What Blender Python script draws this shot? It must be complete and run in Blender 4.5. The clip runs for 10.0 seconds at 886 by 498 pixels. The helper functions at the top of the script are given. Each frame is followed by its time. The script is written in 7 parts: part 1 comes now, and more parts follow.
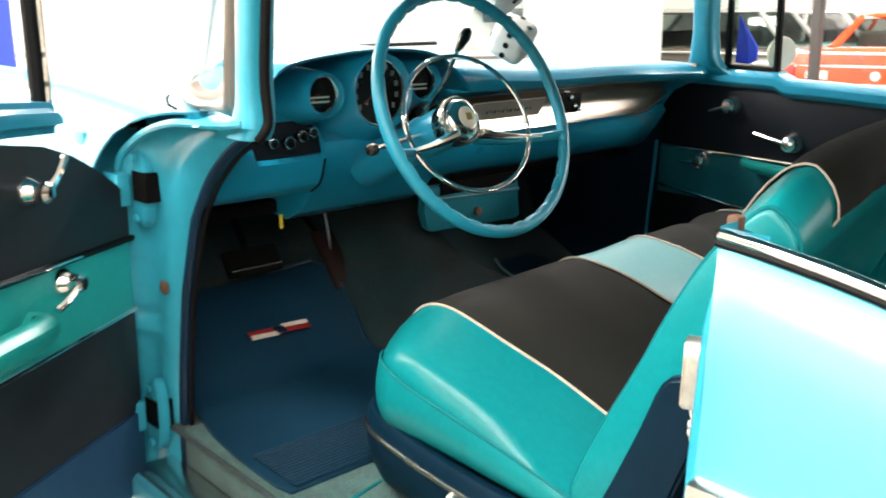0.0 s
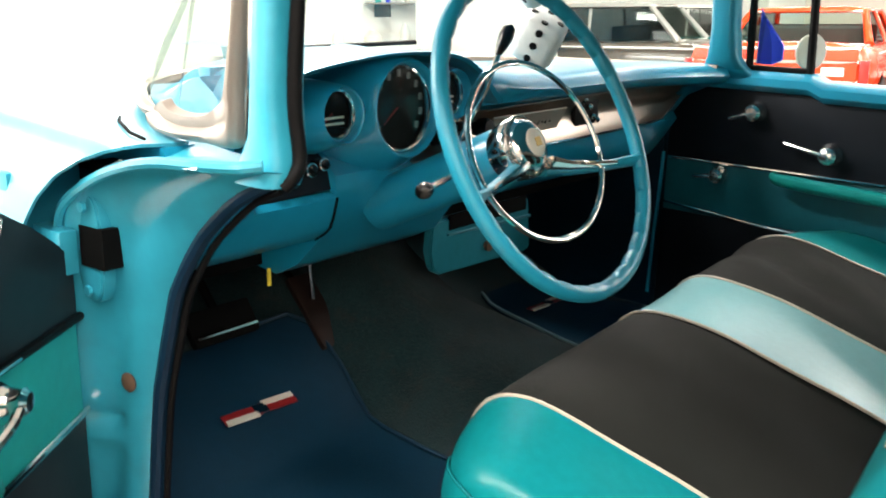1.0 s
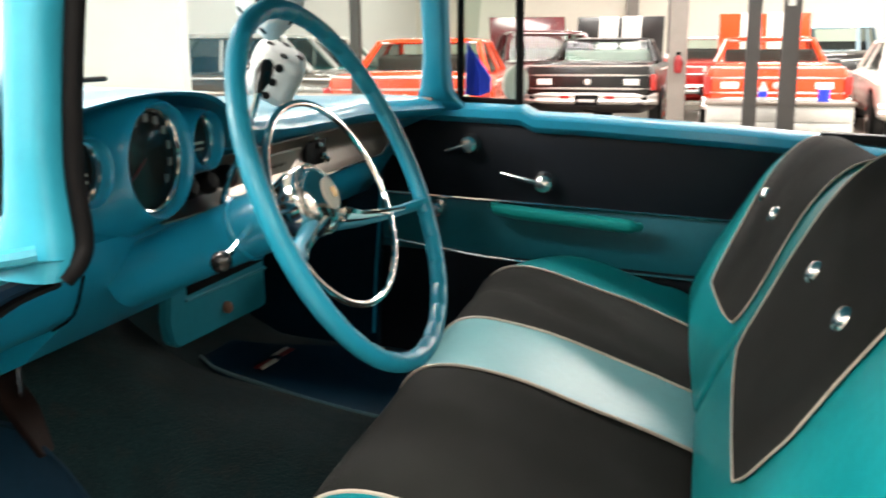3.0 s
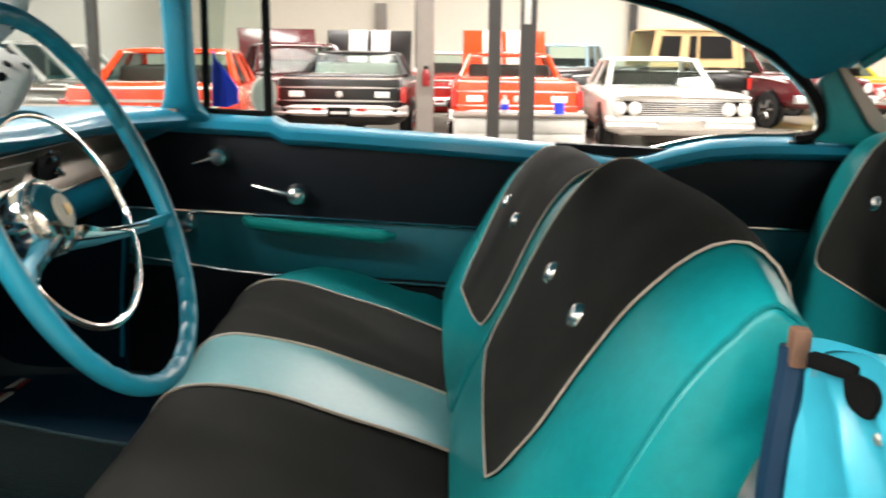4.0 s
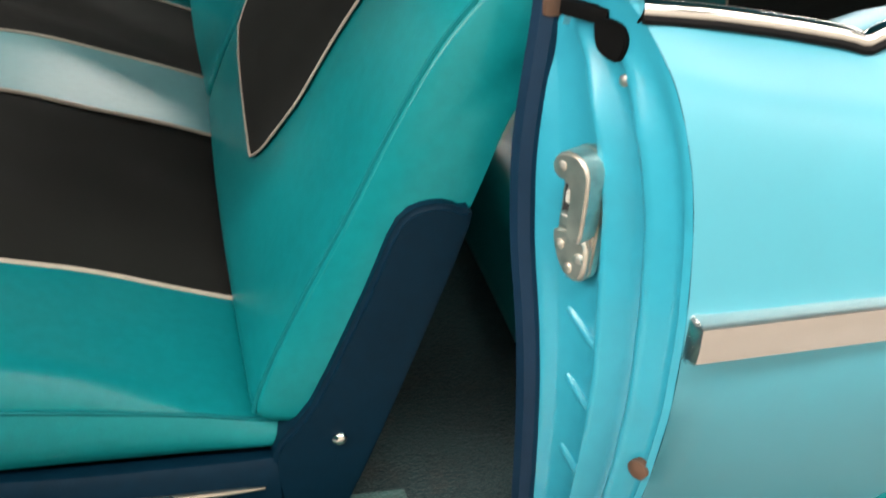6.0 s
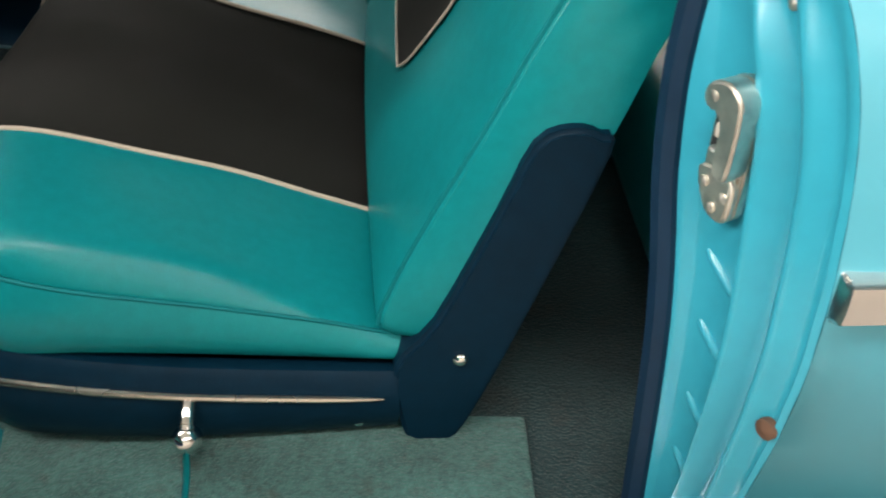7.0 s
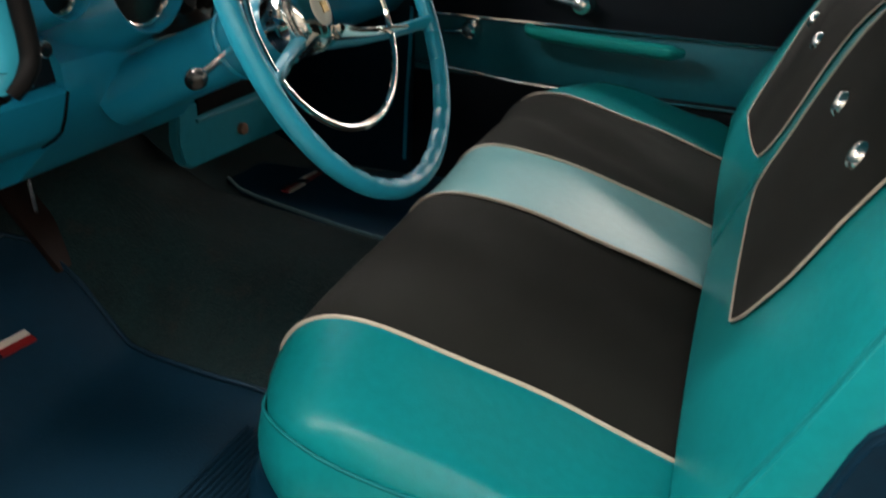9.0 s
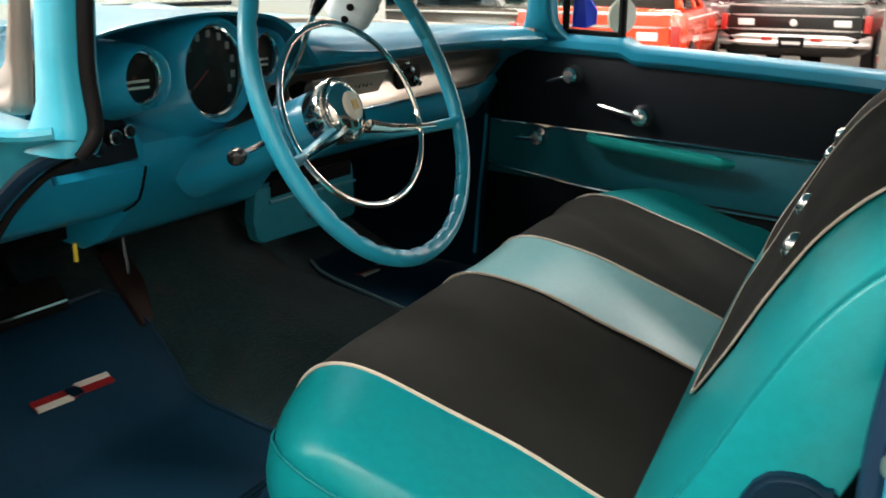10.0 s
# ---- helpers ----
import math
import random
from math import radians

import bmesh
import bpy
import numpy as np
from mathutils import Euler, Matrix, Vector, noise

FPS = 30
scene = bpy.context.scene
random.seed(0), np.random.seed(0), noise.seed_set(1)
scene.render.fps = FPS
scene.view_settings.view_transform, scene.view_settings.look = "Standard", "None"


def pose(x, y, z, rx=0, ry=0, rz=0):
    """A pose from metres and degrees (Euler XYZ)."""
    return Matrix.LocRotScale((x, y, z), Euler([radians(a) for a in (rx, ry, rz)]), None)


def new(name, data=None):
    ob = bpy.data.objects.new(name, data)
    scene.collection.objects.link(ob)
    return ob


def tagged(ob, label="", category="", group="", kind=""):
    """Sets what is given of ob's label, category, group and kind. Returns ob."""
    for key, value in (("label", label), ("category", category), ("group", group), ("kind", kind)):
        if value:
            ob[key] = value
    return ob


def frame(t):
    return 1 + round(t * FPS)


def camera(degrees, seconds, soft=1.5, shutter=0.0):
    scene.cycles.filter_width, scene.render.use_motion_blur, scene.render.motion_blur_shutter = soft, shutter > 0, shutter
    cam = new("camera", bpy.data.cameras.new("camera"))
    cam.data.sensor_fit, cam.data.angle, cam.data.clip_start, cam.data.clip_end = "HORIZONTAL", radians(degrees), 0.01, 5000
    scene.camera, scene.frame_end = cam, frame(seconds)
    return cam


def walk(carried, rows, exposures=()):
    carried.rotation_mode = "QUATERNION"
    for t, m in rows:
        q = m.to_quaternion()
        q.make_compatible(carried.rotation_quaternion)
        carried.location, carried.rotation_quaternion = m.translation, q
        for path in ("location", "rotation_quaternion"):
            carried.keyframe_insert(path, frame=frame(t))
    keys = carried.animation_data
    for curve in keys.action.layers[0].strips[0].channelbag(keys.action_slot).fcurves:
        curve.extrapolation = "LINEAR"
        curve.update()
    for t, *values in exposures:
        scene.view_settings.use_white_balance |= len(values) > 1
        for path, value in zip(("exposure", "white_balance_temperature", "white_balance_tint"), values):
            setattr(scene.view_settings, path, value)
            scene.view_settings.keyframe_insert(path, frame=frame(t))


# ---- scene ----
# The car is built in its own axes (x to its tail, y to the passenger's side, z up); its slight nose-up tilt fits the
# camera's view.
CAR = Matrix.Translation((-0.2, 0, 1.1)) @ pose(0, 0, 0, 0, 2.4, 0) @ Matrix.Translation((0.2, 0, -1.1))
GROUND = -0.08

cam = camera(50.9, 10.0, soft=1.8, shutter=0.4)
# seconds, eye in the car's axes, yaw, pitch, roll
ROWS = [
    (0, 0.8782, -1.4152, 1.3269, 46.67, -15.54, 1.27),
    (0.5, 0.6460, -1.3523, 1.3116, 40.78, -15.82, 1.21),
    (1, 0.4274, -1.3090, 1.3103, 39.06, -15.68, 1.49),
    (1.5, 0.2821, -1.2879, 1.3069, 34.44, -15.21, 1.77),
    (2, 0.1989, -1.2732, 1.3052, 29.00, -14.53, 2.02),
    (2.2, 0.1811, -1.2695, 1.3059, 27.04, -14.37, 2.10),
    (3.3, 0.1848, -1.2628, 1.3028, 11.77, -12.83, 2.40),
    (3.5, 0.1846, -1.2699, 1.3055, 8.75, -12.60, 2.95),
    (4, 0.1916, -1.2626, 1.3031, 1.28, -11.82, 3.09),
    (4.5, 0.1927, -1.2634, 1.3016, -6.40, -11.92, 3.44),
    (5, 0.1974, -1.2585, 1.2965, -11.91, -15.73, 3.71),
    (5.5, 0.2010, -1.2497, 1.2881, -15.53, -22.63, 4.12),
    (6, 0.2045, -1.2382, 1.2820, -14.93, -30.24, 4.52),
    (6.2, 0.2032, -1.2447, 1.2646, -13.37, -30.95, 4.43),
    (7.3, 0.2394, -1.2078, 1.2697, 0.55, -36.55, 3.03),
    (7.5, 0.2386, -1.2039, 1.2702, 3.21, -36.19, 3.02),
    (8, 0.2380, -1.2004, 1.2755, 10.17, -33.68, 2.49),
    (8.5, 0.2394, -1.1979, 1.2802, 16.00, -29.24, 2.36),
    (9, 0.2405, -1.2030, 1.2920, 19.95, -23.9, 2.26),
    (9.5, 0.2936, -1.2255, 1.3019, 23.74, -19.79, 2.50),
    (10, 0.4341, -1.2839, 1.3064, 28.52, -17.45, 2.63),
]


def eye_pose(x, y, z, yaw, pitch, roll):
    return pose(x, y, z, 0, 0, yaw) @ pose(0, 0, 0, 90 + pitch, 0, 0) @ pose(0, 0, 0, 0, 0, roll)


walk(cam, [(t, CAR @ eye_pose(*row)) for t, *row in ROWS],
     exposures=[(0.0, 0.08), (0.5, -0.06), (1.0, -0.02), (2.2, -0.2), (3.5, -0.33), (4.5, -0.6), (6.0, -0.8), (7.5, -0.92), (9.0, -0.9), (10.0, -0.55)])

# ---- world and lamps ----
world = bpy.data.worlds.new("hall_air")
scene.world = world
world.use_nodes = True
world.node_tree.nodes["Background"].inputs[0].default_value = (1.0, 0.97, 0.92, 1)
world.node_tree.nodes["Background"].inputs[1].default_value = 0.15


def ceiling_fill_lamp(x, y, z, sx, sy, watts, colour=(1.0, 0.95, 0.88)):
    data = bpy.data.lights.new("ceiling_fill_lamp", "AREA")
    data.shape, data.size, data.size_y, data.energy, data.color = "RECTANGLE", sx, sy, watts, colour
    ob = new("ceiling_fill_lamp", data)
    ob.matrix_basis = pose(x, y, z)
    return ob


# Ceiling lamps, none in view; each wattage is tuned to what it brightens.
for lx in (-7.0, -3.5, 0.0, 3.5, 7.0):
    front = lx < -3.0
    ceiling_fill_lamp(lx, -2.8, 4.6, 2.6, 0.8, (1050 if lx < -5 else 460) if front else (150 if lx > 3 else 300))
    ceiling_fill_lamp(lx, 3.0, 4.6, 2.6, 0.8, (200 if lx < -5 else 700) if front else 150 if lx < 3 else 320)
# Added fill row, no known source: brightens dash and doors from the driver's side.
for lx, power in ((-1.0, 190), (2.5, 210), (6.0, 260), (9.5, 300)):
    ceiling_fill_lamp(lx, -6.6, 4.6, 2.6, 0.8, power)
for lx in (-6.5, -2.5, 1.5, 5.5, 9.5, 13.5):
    strength = 0.42 if lx < -5 else 0.62 if lx < 0 else 1.0 if lx < 5 else 1.22
    ceiling_fill_lamp(lx, 8.8, 4.8, 2.6, 0.8, 560 * strength)
    ceiling_fill_lamp(lx, 15.0, 4.8, 2.6, 0.8, 380 * strength)
    ceiling_fill_lamp(lx, 21.5, 4.8, 2.6, 0.8, 380 * strength)
# Added large fill, no known source: washes out the fender and front-left wall.
ceiling_fill_lamp(-5.5, -3.8, 4.2, 3.0, 2.2, 570, (1.0, 0.98, 0.95))

# ---- materials ----


def material(name, colour, rough=0.5, metal=0.0, spread=0.12, scale=6.0, fine=60.0, bump=0.0, bump_scale=200.0, bump_deep=0.002, coat=0.0, coat_rough=0.1, spec=0.5, alpha=1.0,
             transmission=0.0, emit=None, wrinkle=0.0, sheen=0.0, dirt=0.0, stretch=(1, 1, 1), rough_spread=0.12):
    """A surface with a slow and a fine variation of its colour and gloss, some relief, and dirt in blotches."""
    m = bpy.data.materials.new(name)
    m.use_nodes = True
    nodes, links = m.node_tree.nodes, m.node_tree.links
    b = nodes["Principled BSDF"]
    b.inputs["Base Color"].default_value = (*colour, 1)
    b.inputs["Roughness"].default_value = rough
    b.inputs["Metallic"].default_value = metal
    b.inputs["Coat Weight"].default_value = coat
    b.inputs["Coat Roughness"].default_value = coat_rough
    b.inputs["Specular IOR Level"].default_value = spec
    b.inputs["Alpha"].default_value = alpha
    b.inputs["Transmission Weight"].default_value = transmission
    b.inputs["Sheen Weight"].default_value = sheen
    if emit:
        b.inputs["Emission Color"].default_value = (*emit[:3], 1)
        b.inputs["Emission Strength"].default_value = emit[3]
    coord = nodes.new("ShaderNodeTexCoord")
    mapping = nodes.new("ShaderNodeMapping")
    mapping.inputs["Scale"].default_value = stretch
    links.new(coord.outputs["Object"], mapping.inputs["Vector"])

    def noise_at(size, detail):
        n = nodes.new("ShaderNodeTexNoise")
        n.inputs["Scale"].default_value, n.inputs["Detail"].default_value = size, detail
        links.new(mapping.outputs["Vector"], n.inputs["Vector"])
        return n.outputs["Fac"]

    slow, quick = noise_at(scale, 4), noise_at(fine, 6)
    add = nodes.new("ShaderNodeMath")
    add.operation = "ADD"
    links.new(slow, add.inputs[0])
    links.new(quick, add.inputs[1])
    ramp = nodes.new("ShaderNodeMapRange")
    ramp.inputs["From Min"].default_value, ramp.inputs["From Max"].default_value = 0.6, 1.4
    ramp.inputs["To Min"].default_value, ramp.inputs["To Max"].default_value = 1 - spread, 1 + spread
    links.new(add.outputs[0], ramp.inputs["Value"])
    tone = nodes.new("ShaderNodeVectorMath")
    tone.operation = "SCALE"
    tone.inputs[0].default_value = colour
    links.new(ramp.outputs["Result"], tone.inputs["Scale"])
    last = tone.outputs[0]
    if dirt:
        grime = nodes.new("ShaderNodeMapRange")
        grime.inputs["From Min"].default_value, grime.inputs["From Max"].default_value = 0.56, 0.72
        grime.inputs["To Max"].default_value = dirt
        links.new(noise_at(scale * 2.3, 8), grime.inputs["Value"])
        mix = nodes.new("ShaderNodeMix")
        mix.data_type = "RGBA"
        mix.inputs["B"].default_value = (0.05, 0.04, 0.03, 1)
        links.new(grime.outputs["Result"], mix.inputs["Factor"])
        links.new(last, mix.inputs["A"])
        last = mix.outputs["Result"]
    links.new(last, b.inputs["Base Color"])
    gloss = nodes.new("ShaderNodeMapRange")
    gloss.inputs["From Min"].default_value, gloss.inputs["From Max"].default_value = 0.3, 0.7
    gloss.inputs["To Min"].default_value, gloss.inputs["To Max"].default_value = rough * (1 - rough_spread), min(1.0, rough * (1 + rough_spread))
    links.new(slow, gloss.inputs["Value"])
    links.new(gloss.outputs["Result"], b.inputs["Roughness"])
    if bump:
        relief = nodes.new("ShaderNodeBump")
        relief.inputs["Strength"].default_value, relief.inputs["Distance"].default_value = bump, bump_deep
        links.new(noise_at(bump_scale, 5), relief.inputs["Height"])
        links.new(relief.outputs["Normal"], b.inputs["Normal"])
        if wrinkle:
            folds = nodes.new("ShaderNodeBump")
            folds.inputs["Strength"].default_value, folds.inputs["Distance"].default_value = wrinkle, 0.012
            wave = nodes.new("ShaderNodeTexNoise")
            wave.inputs["Scale"].default_value, wave.inputs["Detail"].default_value, wave.inputs["Distortion"].default_value = 7.0, 1.0, 0.6
            squeeze = nodes.new("ShaderNodeMapping")
            squeeze.inputs["Scale"].default_value = (1.2, 0.8, 1.0)
            links.new(coord.outputs["Object"], squeeze.inputs["Vector"])
            links.new(squeeze.outputs["Vector"], wave.inputs["Vector"])
            links.new(wave.outputs["Fac"], folds.inputs["Height"])
            links.new(folds.outputs["Normal"], relief.inputs["Normal"])
    return m


M = {
    "paint": material("turquoise_car_paint", (0.055, 0.33, 0.43), 0.45, coat=1.0, coat_rough=0.32, spread=0.05, scale=3, fine=20),
    "dash": material("turquoise_dash_paint", (0.008, 0.23, 0.37), 0.3, coat=0.5, spread=0.06, scale=5),
    "wheel": material("turquoise_wheel_plastic", (0.010, 0.225, 0.33), 0.42, coat=0.12, spread=0.06, scale=8),
    "jamb": material("turquoise_jamb_paint", (0.028, 0.30, 0.41), 0.33, coat=0.3, spread=0.07, scale=6, dirt=0.12),
    "vinyl": material("teal_vinyl", (0.002, 0.168, 0.182), 0.34, spread=0.12, scale=5, fine=90, bump=0.12, bump_scale=420, spec=0.28, wrinkle=0.07),
    "cloth": material("black_woven_cloth", (0.0078, 0.0079, 0.0066), 0.8, wrinkle=0.14, spread=0.3, scale=9, fine=500, bump=0.4, bump_scale=900, spec=0.1, sheen=0.03, stretch=(1, 1, 1)),
    "stripe": material("pale_turquoise_vinyl", (0.18, 0.42, 0.45), 0.32, spread=0.08, scale=5, fine=90, bump=0.2, bump_scale=420),
    "piping": material("cream_piping", (0.46, 0.40, 0.33), 0.45, spread=0.1, scale=20),
    "teal_piping": material("teal_piping", (0.0025, 0.125, 0.138), 0.55, spread=0.1, scale=20, spec=0.1),
    "navy": material("navy_vinyl", (0.001, 0.013, 0.027), 0.45, spread=0.25, scale=7, bump=0.15, bump_scale=420, spec=0.12),
    "door_navy": material("navy_door_vinyl", (0.012, 0.055, 0.13), 0.5, spread=0.15, scale=7, bump=0.2, bump_scale=420),
    "tray": material("teal_tray_paint", (0.012, 0.15, 0.20), 0.35, spread=0.12, scale=7),
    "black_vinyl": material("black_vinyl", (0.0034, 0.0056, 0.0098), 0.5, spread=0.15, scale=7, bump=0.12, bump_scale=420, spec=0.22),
    # Lighter copy of black_vinyl: light on the driver's door put into its colour.
    "door_black": material("black_lit_door_vinyl", (0.016, 0.019, 0.025), 0.5, spread=0.15, scale=7, bump=0.12, bump_scale=420, spec=0.35),
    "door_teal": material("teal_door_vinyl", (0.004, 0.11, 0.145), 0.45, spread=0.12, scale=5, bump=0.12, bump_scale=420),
    # Lighter copy of door_teal, brightened for the light on the driver's door.
    "door_bright": material("lit_teal_door_vinyl", (0.02, 0.46, 0.44), 0.42, spread=0.1, scale=6, bump=0.15, bump_scale=420),
    "arm": material("bright_teal_plastic", (0.008, 0.30, 0.28), 0.4, spread=0.1, scale=9),
    "mat": material("blue_rubber_mat", (0.0016, 0.027, 0.056), 0.5, spread=0.15, scale=5, bump=0.3, bump_scale=300),
    # Carpet in its shaded tone; carpet_lit is the same carpet with light put in.
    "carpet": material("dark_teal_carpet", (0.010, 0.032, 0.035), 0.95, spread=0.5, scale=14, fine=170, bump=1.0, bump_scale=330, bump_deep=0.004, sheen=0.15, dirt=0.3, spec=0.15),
    "chrome": material("chrome", (0.78, 0.77, 0.75), 0.09, 1.0, spread=0.04, scale=9, dirt=0.06),
    "badge_metal": material("pale_badge_metal", (0.62, 0.55, 0.48), 0.4, 0.7, spread=0.06, scale=8),
    "handle_chrome": material("lightly_brushed_chrome", (0.86, 0.86, 0.85), 0.24, 1.0, spread=0.06, scale=20),
    "dull_chrome": material("dulled_chrome", (0.50, 0.45, 0.40), 0.26, 1.0, spread=0.1, scale=9),
    "steel": material("brushed_steel", (0.44, 0.37, 0.32), 0.3, 1.0, spread=0.04, scale=4, fine=30, rough_spread=0.06),
    "satin": material("satin_bright_metal", (0.24, 0.20, 0.172), 0.45, 0.6, spread=0.05, scale=4),
    "bright": material("bright_side_moulding", (0.78, 0.75, 0.73), 0.25, 1.0, spread=0.05, scale=4),
    # Lighter copy of carpet: light on the sill is put into the colour.
    "carpet_lit": material("lit_teal_carpet", (0.045, 0.118, 0.110), 0.95, spread=0.55, scale=14, fine=170, bump=1.0, bump_scale=330, bump_deep=0.004, sheen=0.15, dirt=0.4, spec=0.15),
    "cast": material("zinc_casting", (0.74, 0.70, 0.63), 0.42, 1.0, spread=0.2, scale=30, dirt=0.25),
    "rubber": material("black_rubber", (0.005, 0.0045, 0.0048), 0.55, spread=0.2, scale=12, spec=0.12),
    "knob_black": material("black_plastic_knob", (0.003, 0.003, 0.003), 0.22, spread=0.1, scale=12, spec=0.35),
    "navy_rubber": material("navy_seal", (0.004, 0.02, 0.045), 0.5, spread=0.15, scale=12, spec=0.25),
    # Matte black; some parts use it in place of shade in gaps and openings.
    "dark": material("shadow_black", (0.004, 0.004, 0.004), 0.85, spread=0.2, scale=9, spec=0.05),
    "headliner": material("teal_headliner", (0.009, 0.20, 0.28), 0.8, spread=0.12, scale=8, bump=0.3, bump_scale=300),
    "white": material("white_plush", (0.75, 0.74, 0.72), 0.9, spread=0.08, scale=14, bump=0.9, bump_scale=260, sheen=0.4),
    "ivory": material("ivory_plastic", (0.62, 0.58, 0.5), 0.35, spread=0.06),
    "rust": material("rusty_plug", (0.12, 0.06, 0.035), 0.7, spread=0.4, scale=40),
    "brown_rubber": material("brown_pedal_rubber", (0.022, 0.012, 0.010), 0.6, spread=0.25, scale=20, spec=0.2),
    "mat_edge": material("pale_mat_edge", (0.16, 0.26, 0.27), 0.5, spread=0.1, scale=15),
    "red": material("red_enamel", (0.22, 0.01, 0.012), 0.4, spread=0.1, scale=20),
    "yellow": material("yellow_plastic", (0.7, 0.55, 0.05), 0.4),
    "wall": material("cream_painted_wall", (0.70, 0.66, 0.58), 0.85, spread=0.04, scale=0.6, fine=9, bump=0.15, bump_scale=30),
    "white_wall": material("white_painted_wall", (0.76, 0.76, 0.74), 0.8, spread=0.03, scale=0.6, fine=9),
    "floor": material("sealed_concrete", (0.24, 0.21, 0.18), 0.3, spread=0.2, scale=0.8, fine=12, dirt=0.15),
    "ceiling": material("painted_ceiling", (0.6, 0.6, 0.58), 0.9, spread=0.05, scale=1),
    "post": material("dark_steel_post", (0.035, 0.033, 0.032), 0.5, spread=0.25, scale=6, dirt=0.2),
    "grey_post": material("grey_steel_post", (0.22, 0.20, 0.18), 0.5, spread=0.15, scale=5),
    "plate": material("pale_plate", (0.6, 0.6, 0.58), 0.5, spread=0.1),
    "gold": material("gold_badge_enamel", (0.30, 0.20, 0.05), 0.35, 0.6, spread=0.1),
    "dial_ink": material("grey_dial_marks", (0.16, 0.17, 0.17), 0.5, spread=0.15),
    "blue": material("blue_cover", (0.02, 0.05, 0.75), 0.6, spread=0.1),
}


def clear_glass(name, tint=(0.9, 1.0, 0.97), clear=0.95, ior=1.3):
    m = bpy.data.materials.new(name)
    m.use_nodes = True
    nodes, links = m.node_tree.nodes, m.node_tree.links
    nodes.remove(nodes["Principled BSDF"])
    through_it, gloss, mix, fresnel = (nodes.new(k) for k in ("ShaderNodeBsdfTransparent", "ShaderNodeBsdfGlossy", "ShaderNodeMixShader", "ShaderNodeFresnel"))
    through_it.inputs[0].default_value = (*(c * clear for c in tint), 1)
    gloss.inputs["Roughness"].default_value = 0.02
    fresnel.inputs["IOR"].default_value = ior
    least = nodes.new("ShaderNodeMath")
    least.operation = "MINIMUM"
    least.inputs[1].default_value = 0.07
    links.new(fresnel.outputs[0], least.inputs[0])
    links.new(least.outputs[0], mix.inputs[0])
    links.new(through_it.outputs[0], mix.inputs[1])
    links.new(gloss.outputs[0], mix.inputs[2])
    links.new(mix.outputs[0], nodes["Material Output"].inputs[0])
    return m


M["glass"] = clear_glass("car_glass", (0.86, 0.97, 0.93))
M["clear_glass"] = clear_glass("rear_glass", (0.95, 0.97, 0.95), 0.97, 1.15)
M["screen_glass"] = clear_glass("green_tinted_glass", (0.74, 0.80, 0.76))
M["dark_glass"] = clear_glass("dark_car_glass", (0.3, 0.33, 0.33))

# ---- building ----
BASE = {}


def thing(name, label, category, base=(0, 0, 0), group="", kind="", at=CAR):
    """An Empty for a thing, at its base; its parts are given in the axes of `at`."""
    ob = tagged(new(name), label, category, group, kind)
    BASE[ob.name] = Vector(base)
    ob.matrix_basis = at @ Matrix.Translation(base)
    ob.empty_display_size = 0.05
    return ob


def part(name, bm, mat, parent, label="", angle=40, kind=""):
    """One mesh under a thing or a part, from a bmesh in the same axes as the thing's."""
    base = BASE[parent.name]
    bm.transform(Matrix.Translation(-base))
    bmesh.ops.recalc_face_normals(bm, faces=bm.faces)
    me = bpy.data.meshes.new(name)
    bm.to_mesh(me)
    bm.free()
    for p in me.polygons:
        p.use_smooth = True
    me.set_sharp_from_angle(angle=radians(angle))
    me.materials.append(M[mat] if isinstance(mat, str) else mat)
    ob = new(name, me)
    ob.parent = parent
    BASE[ob.name] = base
    return tagged(ob, label, "", "", kind)


def solid(name, bm, mat, label, category, group="", kind="", at=CAR, base=None, angle=40):
    """A thing that is one mesh."""
    if base is None:
        vs = [v.co for v in bm.verts]
        base = Vector(((min(v.x for v in vs) + max(v.x for v in vs)) / 2, (min(v.y for v in vs) + max(v.y for v in vs)) / 2, min(v.z for v in vs)))
    base = Vector(base)
    bm.transform(Matrix.Translation(-base))
    bmesh.ops.recalc_face_normals(bm, faces=bm.faces)
    me = bpy.data.meshes.new(name)
    bm.to_mesh(me)
    bm.free()
    for p in me.polygons:
        p.use_smooth = True
    me.set_sharp_from_angle(angle=radians(angle))
    me.materials.append(M[mat] if isinstance(mat, str) else mat)
    ob = tagged(new(name, me), label, category, group, kind)
    ob.matrix_basis = at @ Matrix.Translation(base)
    BASE[ob.name] = base
    return ob


def join(*bms):
    out = bms[0]
    for b in bms[1:]:
        me = bpy.data.meshes.new("joined")
        b.to_mesh(me)
        out.from_mesh(me)
        b.free()
        bpy.data.meshes.remove(me)
    return out


def box(x0, x1, y0, y1, z0, z1, bevel=0.004, segments=2, turn=None):
    bm = bmesh.new()
    bmesh.ops.create_cube(bm, size=1)
    c = Vector(((x0 + x1) / 2, (y0 + y1) / 2, (z0 + z1) / 2))
    bm.transform(Matrix.Diagonal((abs(x1 - x0), abs(y1 - y0), abs(z1 - z0), 1)))
    if bevel:
        bmesh.ops.bevel(bm, geom=bm.edges[:], offset=bevel, segments=segments, profile=0.6, affect="EDGES")
    bm.transform(Matrix.Translation(c) @ (turn if turn else Matrix()))
    return bm


